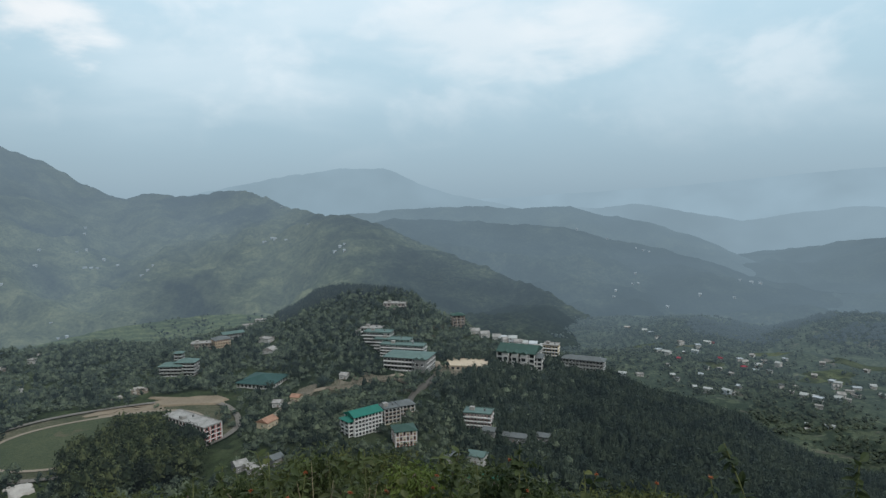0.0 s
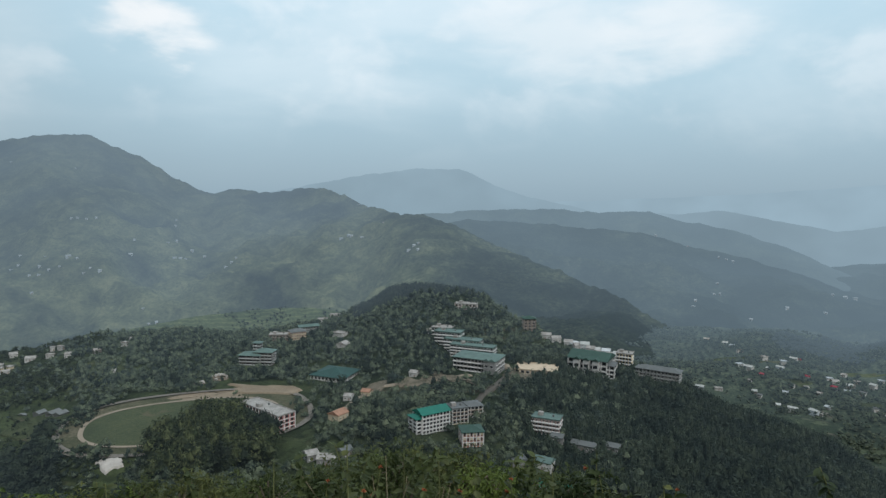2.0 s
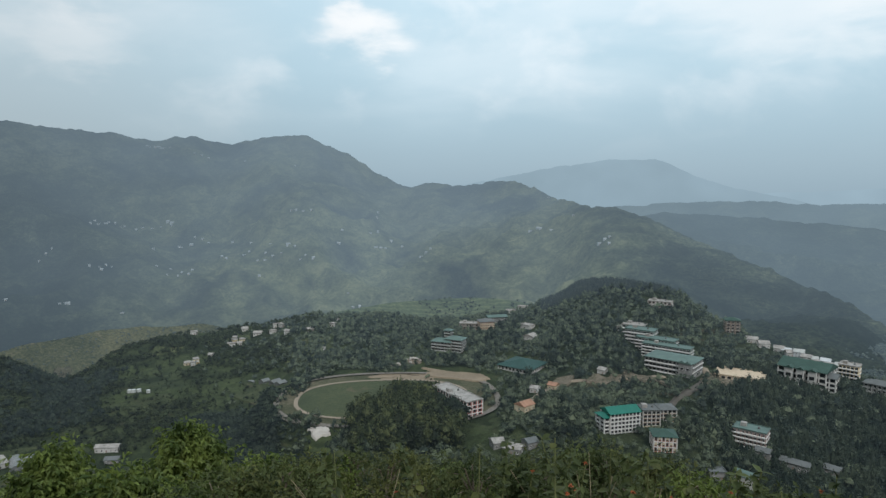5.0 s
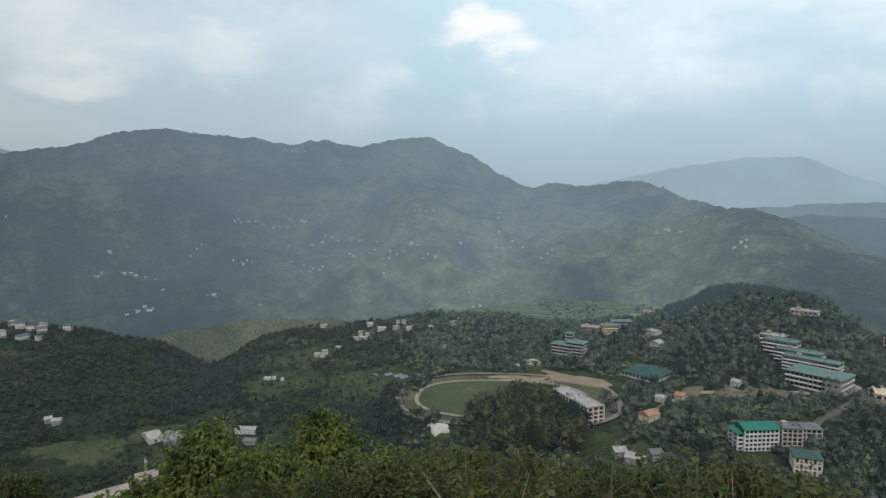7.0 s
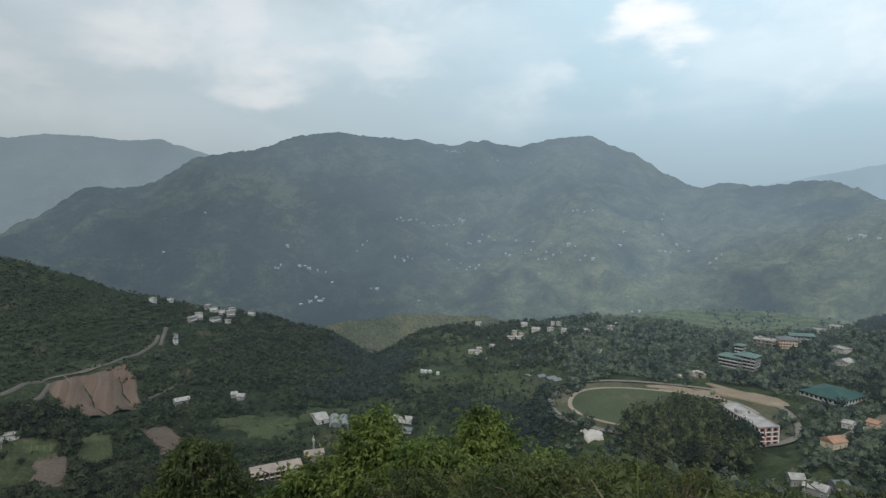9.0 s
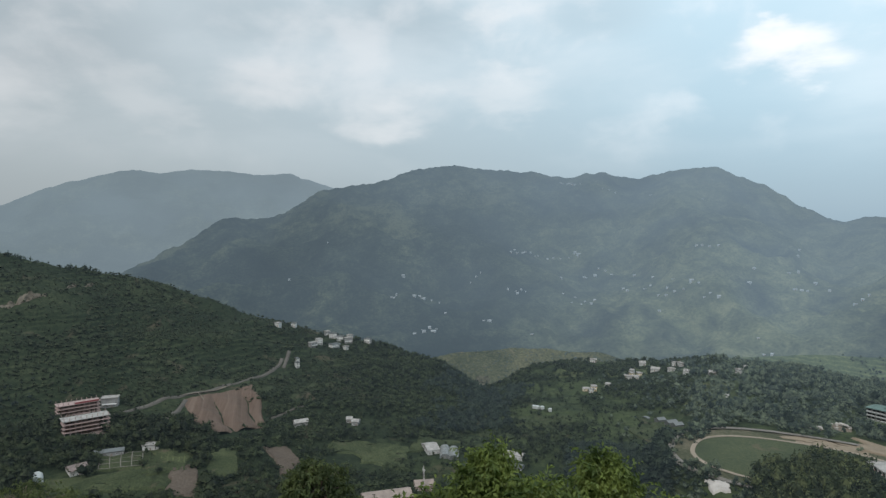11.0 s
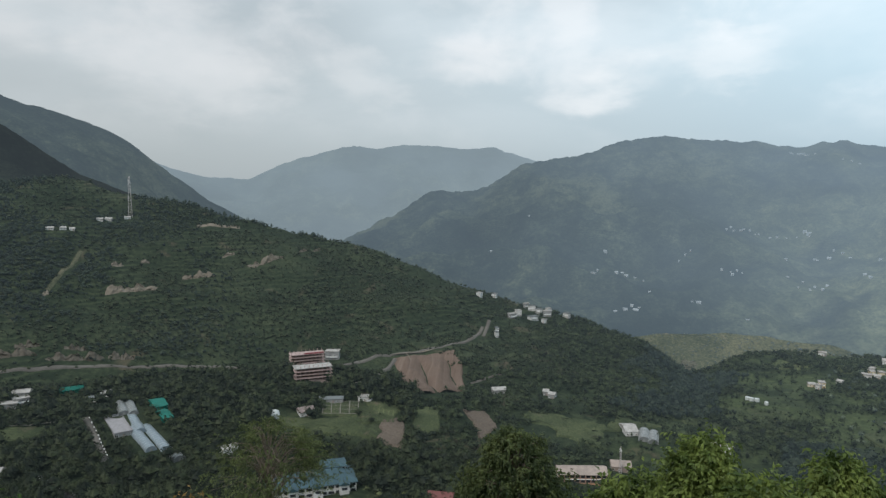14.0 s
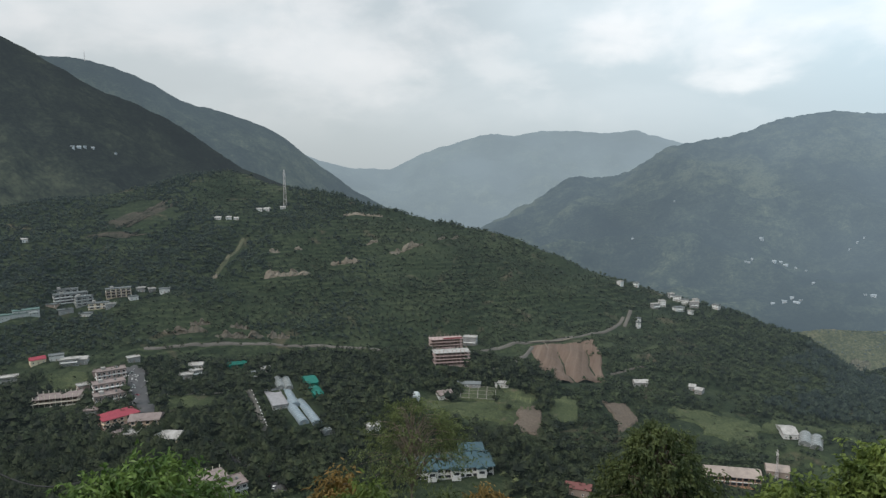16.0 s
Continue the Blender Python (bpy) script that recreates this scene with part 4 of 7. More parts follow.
ribbon("bed_edge", [(86.7, 581), (85.1, 582), (83.5, 579)], 0.7, STONE, "grey low edging between nursery beds", "edging", 1.75, False)
ribbon("bed_edge", [(86.7, 574), (85.1, 571), (83.5, 570)], 0.7, STONE, "grey low edging between nursery beds", "edging", 1.75, False)
ribbon("bed_edge", [(86.7, 565), (85.1, 562), (83.5, 560)], 0.7, STONE, "grey low edging between nursery beds", "edging", 1.75, False)
ribbon("bed_edge", [(86.7, 557), (85.1, 552), (83.5, 549)], 0.7, STONE, "grey low edging between nursery beds", "edging", 1.75, False)
ribbon("crop_row", [(83.1, 528), (83.0, 555), (82.9, 579)], 1.0, PALE_GRASS, "pale row of vegetables", "crop row", 1.75, False)
ribbon("crop_row", [(82.7, 526), (82.5, 554), (82.4, 576)], 1.0, PALE_GRASS, "pale row of vegetables", "crop row", 1.75, False)
ribbon("crop_row", [(82.2, 524), (82.1, 553), (82.0, 576)], 1.0, PALE_GRASS, "pale row of vegetables", "crop row", 1.75, False)
ribbon("crop_row", [(81.8, 523), (81.6, 555), (81.5, 576)], 1.0, PALE_GRASS, "pale row of vegetables", "crop row", 1.75, False)
ribbon("crop_row", [(81.3, 522), (81.2, 555), (81.1, 576)], 1.0, PALE_GRASS, "pale row of vegetables", "crop row", 1.75, False)
ribbon("crop_row", [(80.9, 523), (80.7, 555), (80.6, 576)], 1.0, PALE_GRASS, "pale row of vegetables", "crop row", 1.75, False)
ribbon("crop_row", [(80.4, 523), (80.3, 555), (80.2, 576)], 1.0, PALE_GRASS, "pale row of vegetables", "crop row", 1.75, False)


# ---- buildings ----
def coat(name, c, rough=0.85, vary=0.22, scale=0.35, metal=0.0, spec=0.25):
    return plain(name, c, rough, vary, scale, metal, spec)


WHITE, CREAM, SALMON = coat("white_plaster", (0.5, 0.49, 0.47)), coat("cream_plaster", (0.56, 0.48, 0.35)), coat("salmon_plaster", (0.54, 0.375, 0.3))
RED_WALL, PINK, CHEQUER = coat("red_plaster", (0.40, 0.15, 0.14)), coat("pink_plaster", (0.33, 0.245, 0.225)), coat("rust_red_plaster", (0.42, 0.20, 0.15))
YELLOW, SANDY, GREY_WALL = coat("yellow_plaster", (0.72, 0.56, 0.32)), coat("sandy_plaster", (0.52, 0.42, 0.31)), coat("grey_plaster", (0.235, 0.235, 0.23), vary=0.35)
STONE_WALL, RUST_WALL, BROWN_WALL = coat("rough_stone", (0.30, 0.27, 0.24), vary=0.4), coat("rust_wall", (0.30, 0.18, 0.14)), coat("brown_wall", (0.24, 0.19, 0.16))
ORANGE_WALL, PINK_RAW, CREAM_RAW = coat("orange_plaster", (0.46, 0.27, 0.17)), coat("raw_pink_concrete", (0.34, 0.255, 0.235), vary=0.35), coat("raw_cream_concrete", (0.50, 0.45, 0.38), vary=0.35)
PALE_ROOF, GREY_ROOF, GREY_GREEN = coat("weathered_pale_roof", (0.31, 0.295, 0.275), 0.8, 0.5, 0.25), coat("grey_metal_roof", (0.125, 0.135, 0.135), 0.7, 0.25, 0.2), coat("grey_green_roof", (0.110, 0.165, 0.150), 0.75, 0.3, 0.2)
BRIGHT_GREEN, DARK_GREEN, TEAL = coat("bright_green_roof", (0.018, 0.140, 0.106), 0.6, 0.2, 0.2), coat("dark_green_roof", (0.04, 0.08, 0.066), 0.7, 0.25, 0.2), coat("blue_green_roof", (0.03, 0.072, 0.066), 0.7, 0.25, 0.2)
RED_ROOF, RUST_ROOF, MAROON_ROOF = coat("crimson_roof", (0.25, 0.042, 0.058), 0.6), coat("rusty_roof", (0.33, 0.19, 0.13), 0.8, 0.35), coat("maroon_roof", (0.14, 0.055, 0.05), 0.7)
PINK_ROOF, TAN_ROOF, LILAC_ROOF = coat("pink_roof", (0.20, 0.16, 0.148), 0.8, 0.35), coat("tan_sheet_roof", (0.27, 0.22, 0.19), 0.8, 0.35, 0.15), coat("lilac_roof", (0.24, 0.23, 0.235), 0.8, 0.3)
# infill darkened in its colour to imitate shade inside the open floors
INFILL = coat("shade_toned_infill", (0.15, 0.105, 0.09), vary=0.35)
DARK_WALL = coat("dark_plaster", (0.085, 0.080, 0.078))
RED_SHEET = coat("dull_red_sheeting", (0.24, 0.075, 0.08), 0.7, 0.3)
SLATE_BLUE = coat("slate_blue_roof", (0.04, 0.075, 0.088), 0.65, 0.25, 0.2)
GREY_PLASTIC, WHITE_PLASTIC, BLUE_PLASTIC = coat("grey_sheeting", (0.15, 0.16, 0.158), 0.45, 0.25), coat("white_sheeting", (0.42, 0.44, 0.43), 0.5, 0.25), coat("blue_sheeting", (0.165, 0.205, 0.23), 0.5, 0.2)
GREEN_NET = coat("green_shade_net", (0.012, 0.115, 0.090), 0.8, 0.25)
GLASS = plain("dark_window_glass", (0.022, 0.026, 0.030), 0.35, 0.3, 0.5, spec=0.3)
STEEL = plain("painted_steel", (0.42, 0.38, 0.37), 0.6, 0.3, 0.5)
TRIM = coat("white_trim", (0.63, 0.62, 0.60))
# white wash with distance haze put into its bluish colour and glow
LIMEWASH = plain("hazed_limewash", (0.52, 0.54, 0.55), 0.85, 0.3, 0.35, reach=1500.0)
GREY_TRIM = coat("pale_grey_trim", (0.38, 0.39, 0.375), vary=0.3)
BARK = plain("bark", (0.15, 0.12, 0.09), 0.95, 0.4, 3.0, bump=0.5)

BOXES = np.array([(x, y, z) for z in (0, 1) for y in (0, 1) for x in (0, 1)], float)
BOX_FACES = np.array([(0, 2, 3, 1), (4, 5, 7, 6), (0, 1, 5, 4), (1, 3, 7, 5), (3, 2, 6, 7), (2, 0, 4, 6)])
shared, depth_below = {}, {}


def box_data(name, lo, hi, material):
    """A box between two corners; alike boxes share one mesh."""
    key = (name, tuple(round(v, 2) for v in (*lo, *hi)), material.name)
    if key not in shared:
        lo, hi = np.array(lo, float), np.array(hi, float)
        me = grid_mesh(name, lo + BOXES * (hi - lo), BOX_FACES)
        me.materials.append(material)
        shared[key] = me
    return shared[key]


def part(name, data, parent, label="", at=(0, 0, 0), turn=0.0, material=None):
    ob = new(name, data)
    ob.parent = parent
    ob.location, ob.rotation_euler = at, (0, 0, radians(turn))
    if material:
        data.materials.append(material)
    return tagged(ob, label) if label else ob


def base(name, label, category, az, r, turn, across, deep, group="", height=None):
    """An Empty at the middle of the front wall's foot, turned to the hilltop and then by turn."""
    x, y = xy(az, r)
    ob = new(name)
    ob.empty_display_size = 0.5
    f = height or near_height
    a = radians(az + turn)
    feet = [(x + math.cos(a) * u - math.sin(a) * v, y + math.sin(a) * u + math.cos(a) * v) for u in (-across / 2, 0, across / 2) for v in (0, deep)]
    zs = [float(f(np.degrees(np.arctan2(-p, q)), np.hypot(p, q))) for p, q in feet]
    ob.location, ob.rotation_euler = (x, y, float(f(az, r))), (0, 0, a)
    depth_below[ob.name] = float(ob.location[2] - min(zs) + 1.5)
    mx, my = x - math.sin(a) * deep / 2, y + math.cos(a) * deep / 2
    k = 1 - 8 / math.hypot(mx, my)
    if height is None:
        clear_spot(mx * k, my * k, across / 2 * max(0.7, abs(math.cos(radians(turn)))) + deep / 2 * abs(math.sin(radians(turn))) + 0.5, deep / 2 + 6)
    return tagged(ob, label, category, group)


def roof_data(kind, w_, d, rise, over, material):
    """Roof solids over a plan of width w_ and depth d (front at y = 0), eaves at z = 0."""
    key = ("roof", kind, round(w_, 1), round(d, 1), round(rise, 1), over, material.name)
    if key in shared:
        return shared[key]
    x, f, b, t = w_ / 2 + over, -over, d + over, 0.3
    if kind == "hip":
        along_x = w_ >= d
        k = min(w_, d) / 2 + over
        ridge = [(-x + k, d / 2, rise), (x - k, d / 2, rise)] if along_x else [(0, f + k, rise), (0, b - k, rise)]
        v = [(-x, f, -t), (x, f, -t), (x, b, -t), (-x, b, -t), (-x, f, 0), (x, f, 0), (x, b, 0), (-x, b, 0), *ridge]
        caps = [(4, 5, 9, 8), (5, 6, 9), (6, 7, 8, 9), (7, 4, 8)] if along_x else [(4, 5, 8), (5, 6, 9, 8), (6, 7, 9), (7, 4, 8, 9)]
        faces = [(3, 2, 1, 0), (0, 1, 5, 4), (1, 2, 6, 5), (2, 3, 7, 6), (3, 0, 4, 7), *caps]
    elif kind == "gable":
        v = [(-x, f, -t), (x, f, -t), (x, b, -t), (-x, b, -t), (-x, f, 0), (x, f, 0), (x, b, 0), (-x, b, 0), (-x, d / 2, rise), (x, d / 2, rise)]
        faces = [(3, 2, 1, 0), (0, 1, 5, 4), (1, 2, 6, 9, 5), (2, 3, 7, 6), (3, 0, 4, 8, 7), (4, 5, 9, 8), (6, 7, 8, 9)]
    else:
        # flat slab with a low parapet
        p = 0.35
        v = [(sx * q, yy, zz) for q, ff, bb, zz in ((x, f, b, -t), (x, f, b, 0.6), (x - p, f + p, b - p, 0.6), (x - p, f + p, b - p, 0.05)) for sx, yy in ((-1, ff), (1, ff), (1, bb), (-1, bb))]
        faces = [(3, 2, 1, 0), (15, 12, 13, 14)] + [(4 * k + i, 4 * k + (i + 1) % 4, 4 * k + 4 + (i + 1) % 4, 4 * k + 4 + i) for k in range(3) for i in range(4)]
    me = bpy.data.meshes.new("roof")
    me.from_pydata(v, [], faces)
    me.materials.append(material)
    shared[key] = me
    return me


def window_data(w_, h, frame_material):
    """A window facing -y: a proud frame with a sill, and its pane of dark glass."""
    key = ("window", round(w_, 1), round(h, 1), frame_material.name)
    if key not in shared:
        x, p = w_ / 2, 0.14
        bm = bmesh.new()
        for lo, hi in (((-x, -0.10, 0), (-x + p, 0.05, h)), ((x - p, -0.10, 0), (x, 0.05, h)), ((-x + p, -0.10, h - p), (x - p, 0.05, h)), ((-x - 0.1, -0.22, -p), (x + 0.1, 0.05, 0))):
            lo, hi = np.array(lo), np.array(hi)
            vs = [bm.verts.new(lo + c * (hi - lo)) for c in BOXES]
            for f in BOX_FACES:
                bm.faces.new([vs[i] for i in f])
        me = bpy.data.meshes.new("window")
        bm.to_mesh(me)
        bm.free()
        me.materials.append(frame_material)
        shared[key] = me, box_data("pane", (-x + p, -0.03, 0), (x - p, 0.05, h - p), GLASS)
    return shared[key]


def window(data, parent, at, turn=0.0):
    ob = part("window", data[0], parent, "", at, turn)
    part("pane", data[1], ob)
    return ob


def block(az, r, w_, d, floors, turn, name, label, wall, roof, roof_kind, bays, side_bays, style, storey=3.4, trim=None, porches=()):
    """A building of several storeys with windows, slabs, balconies or piers, and a roof."""
    fin = trim or {CREAM: WHITE, ORANGE_WALL: RUST_WALL, PINK: WHITE, GREY_WALL: GREY_TRIM}.get(wall, TRIM)
    band = {DARK_WALL: GREY_TRIM, GREY_GREEN: TRIM, GREY_WALL: TRIM if style == "balcony" else GREY_TRIM, BROWN_WALL: STONE_WALL, CREAM: BROWN_WALL, SALMON: CREAM}.get(wall, TRIM)
    ob = base(name, label, "building", az, r, turn, w_, d, "campus buildings" if -15 < az < 30 else "town buildings")
    h = floors * storey
    part("wall", box_data("wall", (-w_ / 2, 0, -depth_below[ob.name]), (w_ / 2, d, h), wall), ob)
    bay, side = w_ / bays, d / side_bays
    win = window_data(bay * (0.50 if wall in (RED_WALL, CHEQUER, PINK, SALMON) else 0.82 if style != "slab" else 0.66), storey * (0.66 if style == "frame" else 0.58), BROWN_WALL if wall in (RED_WALL, CHEQUER, ORANGE_WALL) else TRIM)
    for k in range(floors):
        z = k * storey
        if style != "plain" and k:
            part("floor_slab", box_data("floor_slab", (-w_ / 2 - 0.45, -0.45, 0), (w_ / 2 + 0.45, d + 0.45, 0.5), band), ob, "", (0, 0, z - 0.25))
        for i in range(bays):
            x = -w_ / 2 + bay * (i + 0.5)
            window(win, ob, (x, 0, z + storey * 0.27))
            if style == "balcony":
                part("balcony", box_data("balcony", (-bay * 0.40, -1.3, 0), (bay * 0.40, 0, 0.85), band), ob, "", (x, -0.46, z + 0.02))
        for i in range(side_bays):
            y = side * (i + 0.5)
            window(win, ob, (-w_ / 2, y, z + storey * 0.30), -90)
            window(win, ob, (w_ / 2, y, z + storey * 0.30), 90)
    if wall is CHEQUER:
        # cream panels in a chequer between the openings
        for k in range(floors):
            for i in range(bays):
                if (i + k) % 2:
                    part("panel", box_data("panel", (-bay * 0.5, -0.2, 0), (bay * 0.5, 0, storey * 0.5), CREAM), ob, "cream facade panel", (-w_ / 2 + bay * (i + 0.5), 0, k * storey + storey * 0.45))
    if style == "frame":
        for i in range(bays + 1):
            part("pier", box_data("pier", (-0.25, -0.5, -0.5), (0.25, 0, h), fin), ob, "", (-w_ / 2 + bay * i, 0, 0))
        for i in range(side_bays + 1):
            for s in (-1, 1):
                part("pier", box_data("side_pier", (-0.25, -0.25, -0.5), (0.25, 0.25, h), fin), ob, "", (s * (w_ / 2 + 0.25), side * i, 0))
    over = 0.5 if roof_kind == "flat" else 1.1
    rise = 0 if roof_kind == "flat" else min(w_, d) * (0.18 if name == "auditorium" else 0.09 if name == "academic_hall" else 0.14 if min(w_, d) > 25 else 0.22)
    part("roof", roof_data(roof_kind, w_, d, rise, over, roof), ob, "", (0, 0, h + 0.3))
    for x in porches:
        # white gabled porches under small roofs along the front
        q = 6.0
        me = bpy.data.meshes.new("porch")
        me.from_pydata([(-q / 2, 0, -h), (q / 2, 0, -h), (q / 2, 0, 0), (0, 0, 2.0), (-q / 2, 0, 0), (-q / 2, 6, -h), (q / 2, 6, -h), (q / 2, 6, 0), (0, 6, 2.0), (-q / 2, 6, 0)], [], [(0, 1, 2, 3, 4), (6, 5, 9, 8, 7), (1, 6, 7, 2), (5, 0, 4, 9), (2, 7, 8, 3), (9, 4, 3, 8)])
        porch = part("porch", me, ob, "white gabled porch", (x, -4.2, h + 0.55), material=wall)
        part("porch_roof", roof_data("gable", 7.5, q, 2.1, 0.5, roof), porch, "", (q / 2, 3.5, 0.15), 90)
        window(win, porch, (0, 0, -h * 0.5))
    if roof_kind == "flat" and floors > 1:
        part("stair_head", box_data("stair_head", (-1.8, -1.8, 0), (1.8, 1.8, 2.4), PALE_ROOF), ob, "", (-w_ * 0.25, d * 0.6, h + 0.35))
        part("water_tank", tank_data(0.8, 1.4), ob, "black plastic water tank", (w_ * 0.22, d * 0.55, h + 0.35))
    return ob


def tank_data(radius, h):
    key = ("tank", radius, h)
    if key not in shared:
        bm = bmesh.new()
        bmesh.ops.create_cone(bm, cap_ends=True, segments=14, radius1=radius, radius2=radius * 0.97, depth=h, matrix=Matrix.Translation((0, 0, h / 2)))
        bmesh.ops.create_cone(bm, cap_ends=True, segments=14, radius1=radius * 0.9, radius2=radius * 0.3, depth=h * 0.2, matrix=Matrix.Translation((0, 0, h * 1.1)))
        me = bpy.data.meshes.new("tank")
        bm.to_mesh(me)
        bm.free()
        me.materials.append(GREY_PLASTIC if radius < 1 else WHITE_PLASTIC)
        shared[key] = me
    return shared[key]


def house(az, r, w_, d, h, turn, wall, roof, roof_kind, label, height=None, group="village houses", far=False):
    """A small house or shed: walls, door, windows, roof."""
    ob = base("shed" if "shed" in label or "frame" in label else "house", label, "shed" if "shed" in label else "house", az, r, turn, w_, d, group, height)
    part("wall", box_data("wall", (-w_ / 2, 0, -depth_below[ob.name]), (w_ / 2, d, h), wall), ob)
    rise = 0 if roof_kind == "flat" else min(w_, d) * 0.26
    part("roof", roof_data(roof_kind, w_, d, rise, 0.5, roof), ob, "", (0, 0, h + 0.25))
    if "net" in label or "planting" in label or "sheeted" in label:
        return ob
    if far:
        part("door", box_data("door", (-0.5, -0.08, 0), (0.5, 0.05, 2.1), BROWN_WALL), ob)
        window(window_data(1.2, 1.3, TRIM), ob, (w_ * 0.3, 0, 1.0))
        return ob
    levels = 2 if h > 5 else 1
    n = max(2, int(w_ / 3.2))
    for k in range(levels):
        for i in range(n):
            x = -w_ / 2 + w_ / n * (i + 0.5)
            if k == 0 and i == n // 2:
                part("door", box_data("door", (-0.5, -0.08, 0), (0.5, 0.05, 2.1), BROWN_WALL), ob, "", (x, 0, 0))
            else:
                window(window_data(1.2, 1.3, TRIM), ob, (x, 0, k * 3.0 + 1.0))
        window(window_data(1.2, 1.3, TRIM), ob, (w_ / 2, d / 2, k * 3.0 + 1.0), 90)
        window(window_data(1.2, 1.3, TRIM), ob, (-w_ / 2, d / 2, k * 3.0 + 1.0), -90)
    if roof_kind == "flat" and levels == 2:
        part("balcony", box_data("balcony", (-w_ * 0.42, -1.2, 0), (w_ * 0.42, 0, 0.9), TRIM), ob, "", (0, 0, 2.9))
    return ob


def tunnel(az, r, w_, length, turn, label, cover):
    """An arched polyhouse with hoops and end walls."""
    ob = base("polyhouse", label, "greenhouse", az, r, turn, w_, length, "polyhouses")
    rad, n = w_ / 2, 14
    arc = [(math.cos(math.pi * k / n) * rad, math.sin(math.pi * k / n) * rad * 0.85 + 0.6) for k in range(n + 1)]
    arc = [(rad, -depth_below[ob.name])] + arc + [(-rad, -depth_below[ob.name])]
    v = [(x, y, z) for y in (0, length) for x, z in arc]
    m = len(arc)
    faces = [(k, k + 1, m + k + 1, m + k) for k in range(m - 1)] + [tuple(range(m))[::-1], tuple(range(m, 2 * m))]
    me = bpy.data.meshes.new("cover")
    me.from_pydata(v, [], faces)
    part("cover", me, ob, "", material=cover)
    hoop = bpy.data.meshes.new("hoop")
    v = [(x * q, y, (z - 0.6) * q + 0.6) for y in (-0.12, 0.12) for q in (1.0, 1.03) for x, z in arc[1:-1]]
    k = m - 2
    hoop.from_pydata(v, [], [(i, i + 1, k + i + 1, k + i) for i in range(k - 1)] + [(2 * k + i, 3 * k + i, 3 * k + i + 1, 2 * k + i + 1) for i in range(k - 1)] + [(k + i, k + i + 1, 3 * k + i + 1, 3 * k + i) for i in range(k - 1)])
    hoop.materials.append(WHITE_PLASTIC)
    for y in np.arange(0.15, length, 4.0):
        part("hoop", hoop, ob, "", (0, float(y), 0))
    part("door", box_data("door", (-0.9, -0.08, 0), (0.9, 0.05, 2.1), GREY_WALL), ob)
    return ob


def rubble(az, r, across, deep, high, label):
    """A heap of broken stone: an uneven mound set with loose boulders."""
    ob = base("rubble_heap", label, "rubble", az, r, 0, across, deep, "rubble heaps")
    g = np.random.RandomState(int(across * 10))
    u, v = np.meshgrid(np.linspace(-1, 1, 15), np.linspace(-1, 1, 13), indexing="ij")
    hill = np.clip(1 - u * u - v * v, 0, 1) ** 0.7 * high * (0.8 + 0.5 * fbm(u * 2 + az, v * 2, 3)) - 1.0
    i, j = np.meshgrid(np.arange(14), np.arange(12), indexing="ij")
    q = (i * 13 + j).ravel()
    part("mound", grid_mesh("mound", np.stack([u * across / 2, deep / 2 + v * deep / 2, hill], -1).reshape(-1, 3), np.stack([q, q + 13, q + 14, q + 1], -1)), ob, "", material=ROCK)
    stone = grid_mesh("boulder", (BOXES - 0.5) * (1.0, 0.8, 0.7) + g.uniform(-0.14, 0.14, (8, 3)), BOX_FACES)
    stone.materials.append(CONCRETE)
    for k in range(26):
        a, d = g.rand() * 6.283, g.rand() ** 0.6 * 0.85
        rock = part("boulder", stone, ob, "", (math.cos(a) * d * across / 2, deep / 2 + math.sin(a) * d * deep / 2, max(0.0, high * (1 - d * d) ** 0.7 - 0.8)), g.uniform(0, 360))
        rock.scale = (g.uniform(0.8, 2.4),) * 3
    return ob


def tank(az, r, w_, label):
    ob = base("water_tank", label, "tank", az, r, 0, w_, w_, "water tanks")
    part("vessel", tank_data(round(w_ / 2, 1) + 0.5, 3.0), ob, "", (0, w_ / 2, 0))
    return ob


def skeleton(az, r, w_, d, floors, turn, label, raw, top):
    """An unfinished frame building: slabs on columns, set-back infill, bare columns above the roof."""
    ob = base("unfinished_building", label, "building", az, r, turn, w_, d, "unfinished buildings")
    h = 3.3
    bays, rows = max(4, int(w_ / 4)), 4
    part("infill_wall", box_data("infill", (-w_ / 2 + 2.2, 3.2, -depth_below[ob.name]), (w_ / 2 - 2.2, d - 0.3, floors * h), INFILL), ob)
    part("plinth", box_data("plinth", (-w_ / 2, 0, -depth_below[ob.name]), (w_ / 2, d, 0.2), raw), ob)
    for k in range(1, floors + 1):
        part("floor_slab", box_data("floor_slab", (-w_ / 2 - 0.8, -0.8, -0.2), (w_ / 2 + 0.8, d + 0.4, 0.2), top if k == floors and top is not RED_SHEET else raw), ob, "", (0, 0, k * h))
        if k < floors and k % 2:
            part("parapet", box_data("parapet", (-w_ / 2, -0.2, 0), (w_ / 2, 0, 0.5), raw), ob, "", (0, 0, k * h + 0.25))
    for i in range(bays + 1):
        for j in (0, d):
            x = -w_ / 2 + w_ / bays * i
            part("column", box_data("column", (-0.22, -0.22, 0), (0.22, 0.22, floors * h + 2.6), raw), ob, "", (x * 0.97, 0.3 + j * 0.94, 0))
    if top is RED_SHEET:
        part("sheet_screen", box_data("sheet_screen", (-w_ * 0.1, -0.6, 0.2), (w_ * 0.48, 0.2, 1.7), RED_SHEET), ob, "dull red metal sheets", (0, 0, floors * h))
    win = window_data(1.5, 1.5, raw)
    for k in range(floors):
        for i in range(bays):
            window(win, ob, (-w_ / 2 + w_ / bays * (i + 0.5) if 0 < i < bays - 1 else 0.0, 3.2, k * h + 1.0))
    return ob


